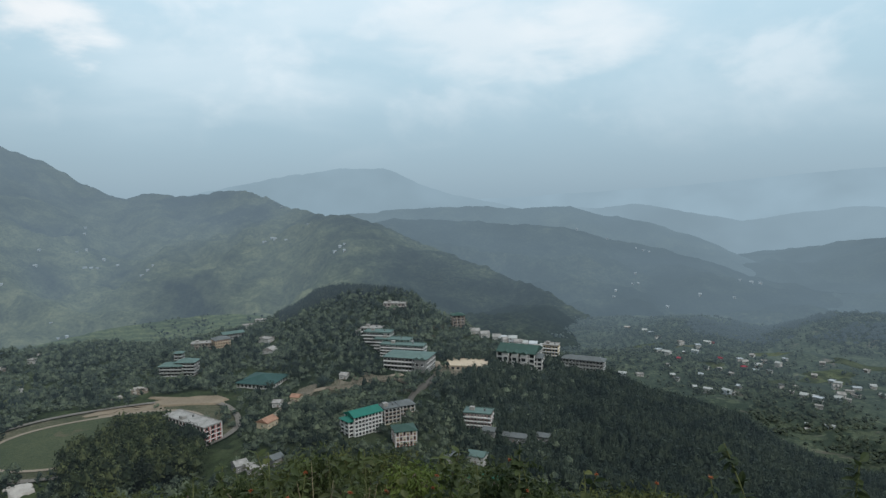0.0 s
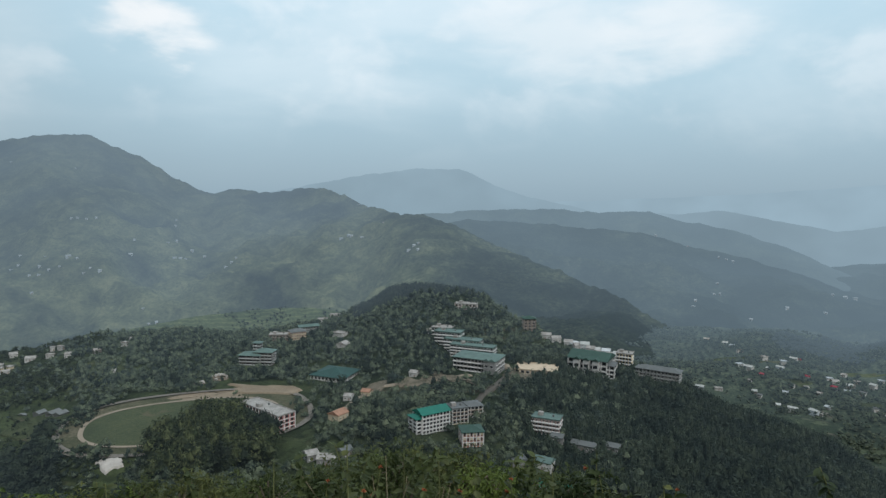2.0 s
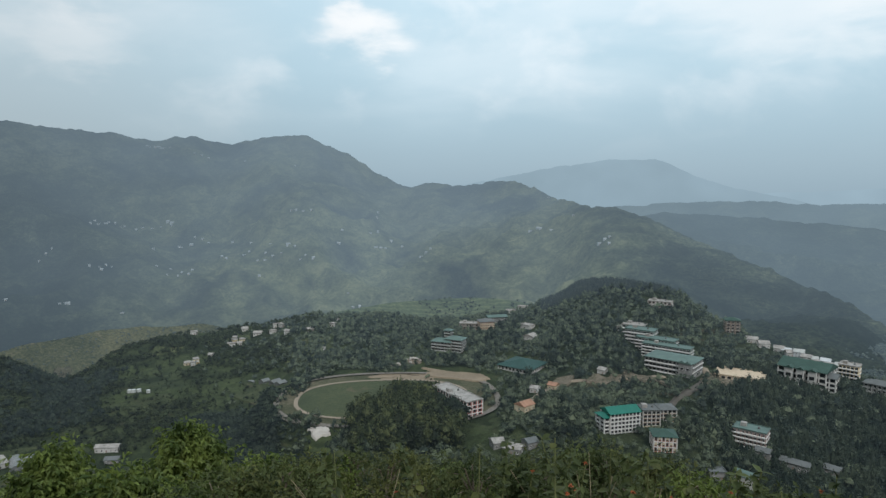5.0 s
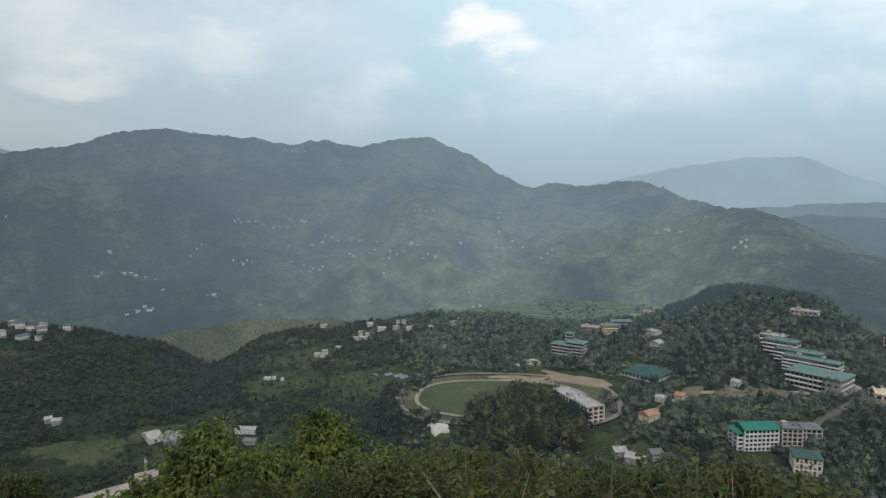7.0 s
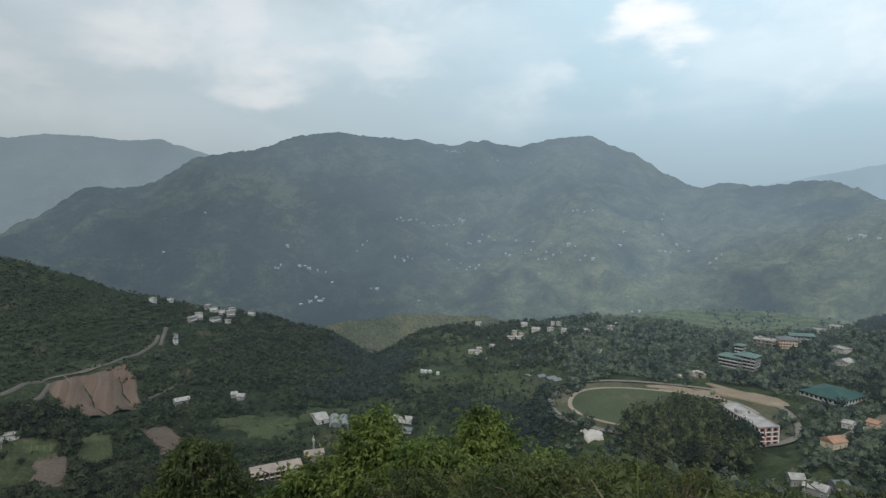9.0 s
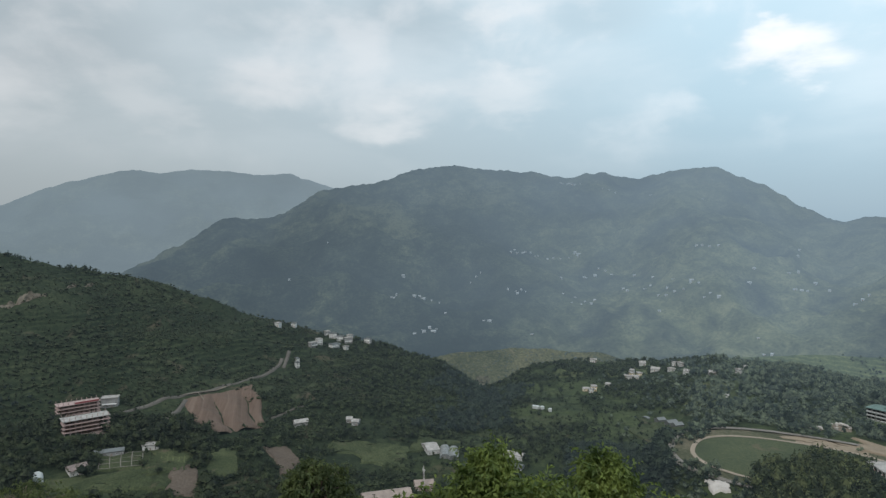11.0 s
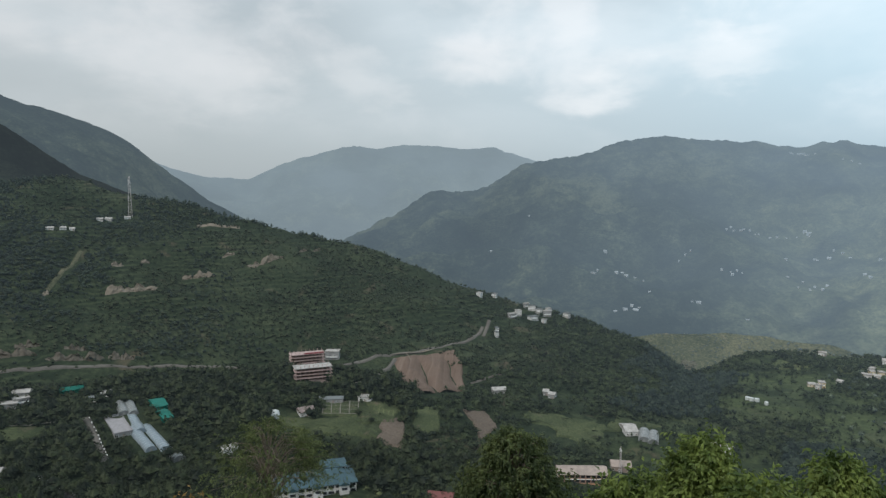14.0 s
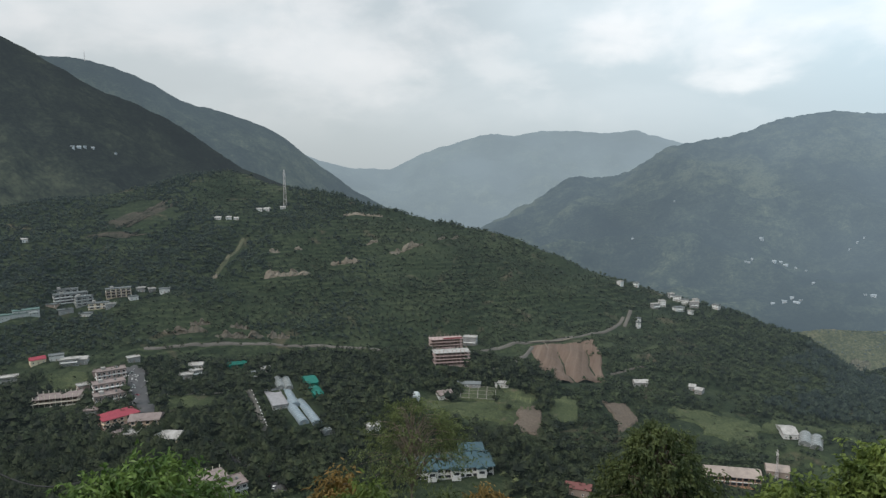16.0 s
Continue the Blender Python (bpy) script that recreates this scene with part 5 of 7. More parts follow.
def bar(bm, p, q, t):
    """A square bar from p to q."""
    p, q = Vector(p), Vector(q)
    m = Matrix.Translation((p + q) / 2) @ (q - p).to_track_quat("Z", "Y").to_matrix().to_4x4() @ Matrix.Diagonal((t, t, (q - p).length, 1))
    bmesh.ops.create_cube(bm, size=1.0, matrix=m)


def from_bars(name, bars, t, parent, material, label=""):
    bm = bmesh.new()
    for p, q in bars:
        bar(bm, p, q, t)
    me = bpy.data.meshes.new(name)
    bm.to_mesh(me)
    bm.free()
    return part(name, me, parent, label, material=material)


def painted_kerb(points, label):
    """A row of kerb blocks painted black and white along a lane."""
    p = [Vector((*xy(*q), 0)) for q in points]
    ob = tagged(new("painted_kerb"), label, "kerb")
    ob.location, ob.empty_display_size = (*p[0][:2], land(*p[0][:2])), 0.4
    n = 26
    for k in range(n):
        t = k / (n - 1) * (len(p) - 1)
        i = min(int(t), len(p) - 2)
        q, d = p[i].lerp(p[i + 1], t - i), p[i + 1] - p[i]
        part("kerb_block", box_data("kerb_block", (-1.2, -0.3, -0.5), (1.2, 0.3, 1.5), TRIM if k % 2 else DARK_WALL), ob, "", (q[0] - p[0][0], q[1] - p[0][1], land(q[0], q[1]) - ob.location[2]), math.degrees(math.atan2(d[1], d[0])))
    return ob


def mast(az, r, w_, h, label, height=None):
    """A tapering lattice mast with panel antennas and dishes."""
    ob = base("lattice_mast", label, "mast", az, r, 0, 3, 3, "masts", height)
    b = h * 0.045
    corner = lambda k, z: (b * (1 - 0.8 * z / h) * (1, -1, -1, 1)[k], b * (1 - 0.8 * z / h) * (1, 1, -1, -1)[k], z)
    for k in range(4):
        from_bars("leg", [(corner(k, -2), corner(k, h))], h * 0.006 + 0.05, ob, STEEL)
    levels = np.linspace(0, h, 15)
    for k in range(4):
        from_bars("lattice", [(corner(k, a), corner((k + 1) % 4, c)) for a, c in zip(levels, levels[1:])] + [(corner((k + 1) % 4, a), corner(k, c)) for a, c in zip(levels, levels[1:])], h * 0.003 + 0.04, ob, STEEL)
    for k in range(5):
        a = k * 1.26
        part("antenna", box_data("antenna", (-0.25, -0.15, 0), (0.25, 0.15, h * 0.06), TRIM), ob, "white panel antenna", (math.cos(a) * b * 0.7, math.sin(a) * b * 0.7, h * (0.80 + 0.03 * (k % 3))), k * 72)
    return ob


def car(az, r, turn, paint):
    """A parked car: body, cabin, windscreen band and four wheels."""
    x, y = xy(az, r)
    ob = tagged(new("car"), "small white parked car on the road" if paint is WHITE else "small dark parked car on the road" if paint is GREY_ROOF else "small red parked car on the road", "car", "parked cars")
    ob.location, ob.rotation_euler, ob.empty_display_size = (x, y, land(x, y) + 0.62), (0, 0, radians(az + turn)), 0.3
    part("body", box_data("car_body", (-2.0, -0.85, 0.28), (2.0, 0.85, 0.85), paint), ob)
    key = ("cabin", paint.name)
    if key not in shared:
        me = bpy.data.meshes.new("cabin")
        me.from_pydata([(-1.5, -0.78, 0.85), (1.1, -0.78, 0.85), (1.1, 0.78, 0.85), (-1.5, 0.78, 0.85), (-1.1, -0.65, 1.45), (0.55, -0.65, 1.45), (0.55, 0.65, 1.45), (-1.1, 0.65, 1.45)], [], [(4, 5, 6, 7), (0, 1, 5, 4), (1, 2, 6, 5), (2, 3, 7, 6), (3, 0, 4, 7)])
        me.materials.append(paint), me.materials.append(GLASS)
        me.polygons.foreach_set("material_index", [0, 1, 1, 1, 1])
        shared[key] = me
    part("cabin", shared[key], ob)
    if "wheel" not in shared:
        bm = bmesh.new()
        bmesh.ops.create_cone(bm, cap_ends=True, segments=12, radius1=0.31, radius2=0.31, depth=0.2, matrix=pose(0, 0, 0, 90, 0, 0))
        shared["wheel"] = bpy.data.meshes.new("wheel")
        bm.to_mesh(shared["wheel"])
        bm.free()
        shared["wheel"].materials.append(GLASS)
    for u in (-1.25, 1.25):
        for v in (-0.78, 0.78):
            part("wheel", shared["wheel"], ob, "", (u, v, 0.31))
    return ob


# the campus
block(20.4, 468, 14.4, 48, 4, 36, "hostel_block", "long concrete hostel with a red and white striped end wall", RED_WALL, PALE_ROOF, "flat", 3, 12, "frame", 3.1, TRIM)
block(7.0, 439, 22.0, 13, 5, 32, "hostel_block", "white five-storey hostel under a bright green roof", WHITE, BRIGHT_GREEN, "gable", 8, 3, "frame", 2.75)
block(8.35, 434, 7.4, 11, 4, 32, "hostel_wing", "end wing of a hostel under a green roof", WHITE, BRIGHT_GREEN, "hip", 2, 2, "frame", 2.7)
block(4.8, 456, 12.0, 12, 4, 22, "hostel_block", "cream hostel with deep open balconies", CREAM, GREY_ROOF, "flat", 4, 2, "frame", 2.75)
block(3.5, 477, 12.6, 12, 3, 22, "hostel_block", "cream three-storey hostel wing", CREAM, GREY_ROOF, "hip", 4, 2, "frame", 2.9)
block(3.6, 420, 14.0, 13, 3, 12, "canteen_block", "cream and red chequered building under a green roof", CHEQUER, DARK_GREEN, "hip", 6, 3, "frame")
block(23.5, 645, 21.0, 13, 3, -22, "lodge_block", "dark lodge wing with pale railings and a tiered grey-green roof", DARK_WALL, GREY_GREEN, "hip", 6, 3, "balcony", 3.1)
block(22.4, 643, 18.0, 13, 4, -22, "lodge_block", "dark four-storey lodge with pale railings and a tiered grey-green roof", DARK_WALL, GREY_GREEN, "hip", 5, 3, "balcony", 3.1)
block(22.9, 656, 7.0, 7, 6, -22, "lodge_tower", "raised turret of the lodge with a grey-green roof", DARK_WALL, GREY_GREEN, "hip", 2, 2, "balcony", 3.0)
block(19.3, 752, 17.0, 14, 4, 16, "guest_house", "salmon guest house with white arches and dark openings", SALMON, GREY_ROOF, "hip", 6, 3, "balcony", 3.0)
block(21.0, 760, 22.0, 12, 2, -8, "guest_house", "low guest house wing under a weathered grey roof", BROWN_WALL, PALE_ROOF, "flat", 6, 2, "slab", 3.2)
block(18.4, 790, 24.0, 10, 3, 16, "guest_house", "rear guest house wing under a grey-green roof", GREY_WALL, GREY_GREEN, "gable", 7, 2, "slab", 3.2)
block(16.9, 583, 34.0, 34, 1, -30, "sports_hall", "low hall under a broad blue-green hipped metal roof", WHITE, TEAL, "hip", 9, 8, "slab", 4.2)
house(17.1, 865, 13.7, 9, 4, 10, WHITE, PALE_ROOF, "flat", "white flat-roofed cottage among trees")
house(16.2, 866, 12.2, 9, 4, -10, WHITE, PALE_ROOF, "flat", "white flat-roofed cottage among trees")
house(15.3, 751, 10.6, 14, 4, 50, WHITE, PALE_ROOF, "flat", "white cottage on the wooded hill")
house(15.0, 705, 11.1, 12, 3, 60, WHITE, PALE_ROOF, "gable", "white cottage on the wooded hill")
house(15.4, 470, 11.6, 10, 4, 50, CREAM, RUST_ROOF, "gable", "house with a rusty red metal roof")
house(18.1, 409, 7.9, 9, 4, 20, GREY_WALL, PALE_ROOF, "gable", "grey bungalow with pale sheet roof")
house(17.0, 399, 11.9, 9, 4, -15, GREY_WALL, PALE_ROOF, "gable", "grey bungalow with pale sheet roof")
house(15.0, 407, 7.9, 8, 4, 35, GREY_WALL, GREY_ROOF, "gable", "grey shed by a lawn")
rubble(26.1, 612, 20.0, 13.0, 5.5, "pale heap of rubble and boulders beside the sports ground")
rubble(27.6, 606, 12.0, 8.0, 2.5, "low heap of earth and stones beside the sports ground")
house(15.1, 513, 6.3, 8, 3.5, -20, WHITE, PALE_ROOF, "gable", "small campus house by the sandy road")
house(13.5, 530, 7.4, 8, 3.5, -25, CREAM, RUST_ROOF, "gable", "small campus house by the sandy road")
house(9.2, 568, 7.0, 8, 3.5, -25, WHITE, PALE_ROOF, "gable", "small campus house by the sandy road")
block(4.5, 755, 25.2, 14, 2, -8, "hill_hostel", "pink and white hostel on the wooded knoll", PINK, PALE_ROOF, "flat", 6, 2, "frame")
block(7.45, 684, 13.0, 10, 1, -18, "academic_annexe", "low white annexe at the top of the academic steps", WHITE, PALE_ROOF, "flat", 4, 2, "slab", 3.6)
block(6.66, 676, 21.0, 15, 2, -18, "academic_block", "upper academic block with a pale flat roof", GREY_GREEN, PALE_ROOF, "flat", 6, 3, "balcony", 3.9)
block(6.1, 655, 28.0, 15, 4, -18, "academic_block", "stepped academic block with pale bands and a grey-green roof", GREY_GREEN, GREY_GREEN, "flat", 9, 3, "balcony", 3.4)
block(4.8, 638, 37.0, 14, 4, -18, "academic_block", "long stepped academic block with pale bands and a grey-green roof", GREY_GREEN, GREY_GREEN, "flat", 12, 3, "balcony", 3.1)
block(3.9, 621, 44.0, 13, 4, -18, "academic_block", "lowest stepped academic block with white end walls", GREY_GREEN, GREY_GREEN, "flat", 14, 3, "balcony", 2.9)
block(3.6, 583, 42.0, 26, 3, -20, "academic_hall", "broad front hall with a shallow grey-green roof and white gabled bays", GREY_WALL, GREY_GREEN, "hip", 12, 6, "balcony", 4.0, None, (13.0, 18.0))
block(-1.3, 736, 14.2, 12, 4, 12, "tower_house", "tall narrow house with a dark green roof", BROWN_WALL, DARK_GREEN, "hip", 3, 2, "slab")
house(-2.7, 724, 11.4, 9, 4, -5, WHITE, PALE_ROOF, "gable", "small white house in a row along the ridge")
house(-3.7, 709, 10.0, 9, 4, 15, WHITE, PALE_ROOF, "gable", "small white house in a row along the ridge")
house(-4.7, 705, 8.7, 9, 4, -5, WHITE, PALE_ROOF, "gable", "small white house in a row along the ridge")
house(-5.7, 695, 9.8, 9, 4, 15, WHITE, PALE_ROOF, "gable", "small white house in a row along the ridge")
house(-6.6, 687, 8.4, 9, 4, -11, WHITE, PALE_ROOF, "gable", "small white house in a row along the ridge")
house(-7.6, 678, 9.5, 9, 4, 6, WHITE, PALE_ROOF, "gable", "small white house in a row along the ridge")
house(-8.3, 672, 8.3, 9, 4, 8, WHITE, PALE_ROOF, "gable", "small white house in a row along the ridge")
block(-6.4, 613, 37.1, 30, 3, -16, "auditorium", "white auditorium with a vast dark green roof and gabled bays", WHITE, DARK_GREEN, "gable", 7, 4, "frame", 4.8, TRIM, (-9.0, 0.0, 9.0))
block(-7.9, 610, 18.2, 14, 3, -10, "auditorium_porch", "white gabled front of the auditorium", WHITE, GREY_ROOF, "gable", 4, 2, "frame", 4.0, TRIM)
block(-9.5, 648, 15.0, 12, 4, -10, "staff_block", "sunlit yellow four-storey block", YELLOW, PALE_ROOF, "flat", 5, 2, "balcony")
block(-12.3, 624, 39.8, 13, 3, -12, "long_block", "long grey three-storey block above the pines", GREY_WALL, GREY_ROOF, "hip", 12, 2, "slab")
block(-1.9, 592, 38.5, 26, 1, -6, "courtyard_roof", "beige flat-roofed low building", SANDY, SANDY, "flat", 8, 3, "slab", 4.0)
block(-2.9, 462, 20.3, 12, 4, -12, "hostel_block", "pale four-storey hostel with balconies and a flat green-grey roof", PINK, GREY_GREEN, "flat", 8, 2, "balcony", 3.0)
house(-6.2, 452, 18.3, 8, 4, -14, GREY_WALL, GREY_ROOF, "gable", "long low grey building with metal roof")
house(-8.8, 460, 9.7, 8, 4, -14, GREY_WALL, GREY_ROOF, "gable", "low grey building with metal roof")
house(-3.9, 452, 8.7, 8, 4, -14, GREY_WALL, GREY_ROOF, "gable", "low grey shed with metal roof")
house(-0.7, 399, 9.1, 9, 5, 20, GREY_WALL, GREY_ROOF, "flat", "small two-storey grey house")
house(-2.7, 405, 11.4, 9, 5, -20, WHITE, GREY_GREEN, "gable", "white house with a grey-green roof")
house(-3.5, 377, 23.2, 10, 4.5, -14, WHITE, BRIGHT_GREEN, "gable", "long shed with a bright green roof")
for k, (az, r) in enumerate(((-5.2, 703), (-6.15, 694), (-7.1, 687), (-7.95, 680), (-8.6, 674), (-9.0, 669), (-9.5, 664))):
    house(az, r, 8.0 + k % 3, 9, 3.4 + (k % 2) * 2.4, -10 + (k * 9) % 22, LIMEWASH if k % 2 else WHITE, GREY_TRIM if k % 3 else LIMEWASH, "gable", "small white house crowded along the ridge behind the auditorium")
# the valley: sheds, hamlets and tanks
tunnel(57.1, 557, 8.8, 24, 0, "arched grey greenhouse with plastic cover", GREY_PLASTIC)
tunnel(57.9, 560, 8.9, 24, 0, "arched grey greenhouse with plastic cover", GREY_PLASTIC)
house(58.9, 573, 11.1, 20, 4, 18, WHITE, PALE_ROOF, "gable", "white farm shed with a pale sheet roof")
house(51.8, 560, 17.7, 7, 4, -22, WHITE, PALE_ROOF, "gable", "long white farm shed")
house(51.5, 540, 10.4, 7, 3, -22, GREY_WALL, GREY_ROOF, "gable", "grey farm shed with metal roof")
block(63.0, 471, 35.6, 15, 2, 12, "workshop", "long building with a pale brown roof and orange posts", ORANGE_WALL, TAN_ROOF, "gable", 9, 2, "frame")
house(59.7, 503, 15.0, 12, 4, 8, BROWN_WALL, TAN_ROOF, "gable", "brown-roofed building beside a lattice mast")
tank(49.9, 707, 3.7, "white round water tank on the terraces")
tank(49.6, 704, 3.7, "white round water tank on the terraces")
tank(49.2, 703, 3.7, "white round water tank on the terraces")
tank(48.5, 694, 3.0, "white round water tank on the terraces")
house(40.7, 938, 8.6, 9, 3.6, 5, WHITE, PALE_ROOF, "gable", "white flat-roofed village house on the terraces")
house(39.7, 868, 10.6, 9, 3.0, -15, WHITE, PALE_ROOF, "gable", "white flat-roofed village house on the terraces")
house(38.2, 882, 4.5, 6, 4.2, -8, WHITE, PALE_ROOF, "flat", "white flat-roofed village house on the terraces")
house(37.5, 869, 4.0, 8, 3.6, 34, WHITE, PALE_ROOF, "flat", "white flat-roofed village house on the terraces")
house(38.4, 854, 8.7, 6, 3.6, -20, WHITE, PALE_ROOF, "flat", "white flat-roofed village house on the terraces")
house(37.2, 822, 7.5, 7, 4.2, -25, WHITE, PALE_ROOF, "gable", "white flat-roofed village house on the terraces")
house(35.1, 780, 7.9, 7, 3.0, 15, GREY_WALL, PALE_ROOF, "gable", "white flat-roofed village house on the terraces")
house(33.3, 800, 5.7, 6, 4.2, -40, WHITE, PALE_ROOF, "flat", "white flat-roofed village house on the terraces")
house(32.7, 856, 5.2, 6, 4.2, -4, WHITE, PALE_ROOF, "flat", "white flat-roofed village house on the terraces")
house(34.1, 694, 4.2, 7, 4.2, -5, WHITE, PALE_ROOF, "gable", "white flat-roofed village house on the terraces")
house(44.9, 982, 7.0, 6, 4.2, -4, WHITE, PALE_ROOF, "flat", "white flat-roofed village house on the terraces")
house(44.7, 984, 5.0, 9, 4.2, 5, GREY_WALL, PALE_ROOF, "gable", "white flat-roofed village house on the terraces")
for k, (az, r) in enumerate(((42.1, 858), (41.8, 852), (41.5, 860), (41.2, 854), (40.9, 862), (41.6, 872), (45.4, 796), (45.0, 790), (44.7, 797), (43.6, 812))):
    house(az, r, (5.0, 7.0, 4.5, 6.0, 5.5)[k % 5], 6 + k % 3, 3.0 + (k % 3) * 1.4, (k * 23) % 50 - 25, (CREAM, WHITE, YELLOW, WHITE, CREAM, WHITE)[k % 6], PALE_ROOF, "flat" if k % 3 else "gable", "small pale sunlit house of the hamlet between terraces")
house(40.1, 674, 2.4, 7, 2.0, 40, GREY_PLASTIC, GREY_PLASTIC, "gable", "low grey planting frame")
house(39.0, 663, 8.2, 7, 2.0, 40, GREY_PLASTIC, GREY_PLASTIC, "gable", "low grey planting frame")
house(38.1, 644, 10.2, 7, 2.0, 40, GREY_PLASTIC, GREY_PLASTIC, "gable", "low grey planting frame")
house(37.6, 627, 8.8, 7, 2.0, 40, GREY_PLASTIC, GREY_PLASTIC, "gable", "low grey planting frame")
# the village on the spur
house(69.5, 903, 11.4, 6, 7, 41, GREY_WALL, PALE_ROOF, "flat", "white flat-roofed house of the village on the spur")
house(69.0, 929, 7.8, 8, 8, 21, WHITE, PALE_ROOF, "flat", "white flat-roofed house of the village on the spur")
house(67.9, 964, 10.8, 6, 7, -5, WHITE, GREY_ROOF, "flat", "white flat-roofed house of the village on the spur")
house(67.3, 955, 9.4, 6, 7, -11, WHITE, GREY_ROOF, "flat", "white flat-roofed house of the village on the spur")
house(67.6, 921, 14.2, 8, 6, 37, WHITE, GREY_ROOF, "flat", "white flat-roofed house of the village on the spur")
house(66.5, 946, 12.0, 6, 8, 11, GREY_WALL, PALE_ROOF, "flat", "white flat-roofed house of the village on the spur")
house(66.3, 960, 6.7, 6, 8, 39, WHITE, PALE_ROOF, "flat", "white flat-roofed house of the village on the spur")
house(64.9, 953, 9.4, 6, 6, -35, WHITE, GREY_ROOF, "flat", "white flat-roofed house of the village on the spur")
house(72.7, 958, 6.7, 8, 5, -33, WHITE, PALE_ROOF, "flat", "white flat-roofed house of the village on the spur")
house(71.3, 987, 6.9, 8, 6, -17, WHITE, GREY_ROOF, "flat", "white flat-roofed house of the village on the spur")
house(66.9, 918, 5.2, 6, 5, -45, WHITE, PALE_ROOF, "flat", "white flat-roofed house of the village on the spur")
house(68.3, 976, 6.9, 6, 7, 29, GREY_WALL, PALE_ROOF, "flat", "white flat-roofed house of the village on the spur")
house(70.9, 850, 4.2, 6, 7, 25, WHITE, GREY_ROOF, "flat", "white flat-roofed house of the village on the spur")
house(70.9, 839, 4.1, 6, 7, 25, WHITE, GREY_ROOF, "flat", "white flat-roofed house of the village on the spur")
house(70.6, 646, 13.6, 9, 4, 15, GREY_WALL, PALE_ROOF, "gable", "pale-roofed farmhouse among trees")
house(66.5, 651, 5.7, 9, 4, -5, GREY_WALL, PALE_ROOF, "gable", "pale-roofed farmhouse among trees")
house(66.0, 643, 6.8, 9, 4, -15, GREY_WALL, PALE_ROOF, "gable", "pale-roofed farmhouse among trees")
# below the hill: unfinished block, nursery, greenhouses
skeleton(87.4, 625, 35.1, 14, 4, 10, "unfinished pink concrete building with open floors", PINK_RAW, PALE_ROOF)
skeleton(87.9, 687, 35.0, 12, 4, 10, "unfinished pink concrete building with red sheets on top", PINK_RAW, RED_SHEET)
house(85.8, 709, 14.9, 10, 9, -10, GREY_WALL, PALE_ROOF, "flat", "small pale block beside the unfinished building")
tunnel(90.8, 549, 7.7, 14, 0, "white arched polyhouse in a field", WHITE_PLASTIC)
house(88.0, 556, 12.7, 12, 4, 15, WHITE, PINK_ROOF, "gable", "house with a pale pink roof")
house(85.9, 581, 21.4, 7, 3.5, -4, GREY_WALL, GREY_ROOF, "gable", "long low grey shed by the nursery")
house(82.9, 583, 12.3, 7, 4, -8, WHITE, PALE_ROOF, "flat", "white bungalow at the field edge")
tunnel(102.8, 572, 7.5, 30, 6, "arched grey polyhouse with plastic cover", GREY_PLASTIC)
tunnel(102.1, 569, 7.5, 30, 6, "arched grey polyhouse with plastic cover", GREY_PLASTIC)
tunnel(101.6, 532, 8.4, 60, 10, "long arched blue-grey polyhouse", BLUE_PLASTIC)
tunnel(100.9, 494, 7.8, 52, 14, "long arched blue-grey polyhouse", BLUE_PLASTIC)
tunnel(99.7, 492, 7.8, 56, 15, "long arched blue-grey polyhouse", BLUE_PLASTIC)
tunnel(98.7, 472, 8.6, 9, 20, "short arched grey polyhouse", GREY_PLASTIC)
house(102.9, 531, 12.1, 44, 3.5, 10, GREY_WALL, LILAC_ROOF, "flat", "flat pale lilac roof beside the polyhouses")
house(100.0, 572, 10.0, 24, 3, 14, GREEN_NET, GREEN_NET, "gable", "green shade-net house among the trees")
house(99.5, 546, 7.6, 24, 3, 16, GREEN_NET, GREEN_NET, "gable", "green shade-net house among the trees")
house(106.4, 655, 18.4, 9, 3, 4, GREEN_NET, GREEN_NET, "gable", "green sheeted shed among the trees")
house(105.1, 622, 8.7, 9, 3.5, 20, WHITE, PALE_ROOF, "hip", "small white pavilion roof")
house(103.8, 634, 7.8, 7, 3.5, 20, WHITE, PALE_ROOF, "gable", "small white cottage among trees")
house(94.6, 478, 10.9, 8, 5, 20, WHITE, PALE_ROOF, "gable", "white cottage half hidden in trees")
block(87.6, 409, 56.8, 24, 2, 6, "hotel", "white house under a broad slate-blue metal roof", WHITE, SLATE_BLUE, "hip", 12, 4, "plain", 3.7, None, (-13.0, 3.0, 20.0))
block(85.7, 427, 15.8, 12, 3, 6, "hotel_tower", "raised middle of the hotel under a slate-blue roof", WHITE, SLATE_BLUE, "hip", 3, 3, "balcony")
house(76.0, 400, 16.2, 9, 5, -8, BROWN_WALL, MAROON_ROOF, "gable", "house with a maroon metal roof")
# the town
house(122.5, 814, 31.5, 10, 5, 4, GREY_TRIM, GREY_GREEN, "flat", "long white two-storey house on the hillside")
house(121.5, 817, 24.4, 10, 6, 4, GREY_TRIM, GREY_GREEN, "flat", "long white two-storey house on the hillside")
block(118.5, 855, 34.5, 12, 3, 8, "hill_house", "grey stacked house with white balconies", GREY_WALL, GREY_ROOF, "flat", 6, 2, "balcony")
block(118.9, 875, 26.1, 10, 2, -5, "hill_house", "grey flat-roofed house stepped into the slope", GREY_WALL, GREY_ROOF, "flat", 4, 2, "slab")
block(117.6, 841, 17.7, 10, 3, 14, "hill_house", "grey flat-roofed house stepped into the slope", GREY_WALL, GREY_ROOF, "flat", 3, 2, "slab")
block(116.7, 828, 20.4, 10, 2, -8, "hill_house", "sandy flat-roofed house on the slope", SANDY, GREY_ROOF, "flat", 3, 2, "slab")
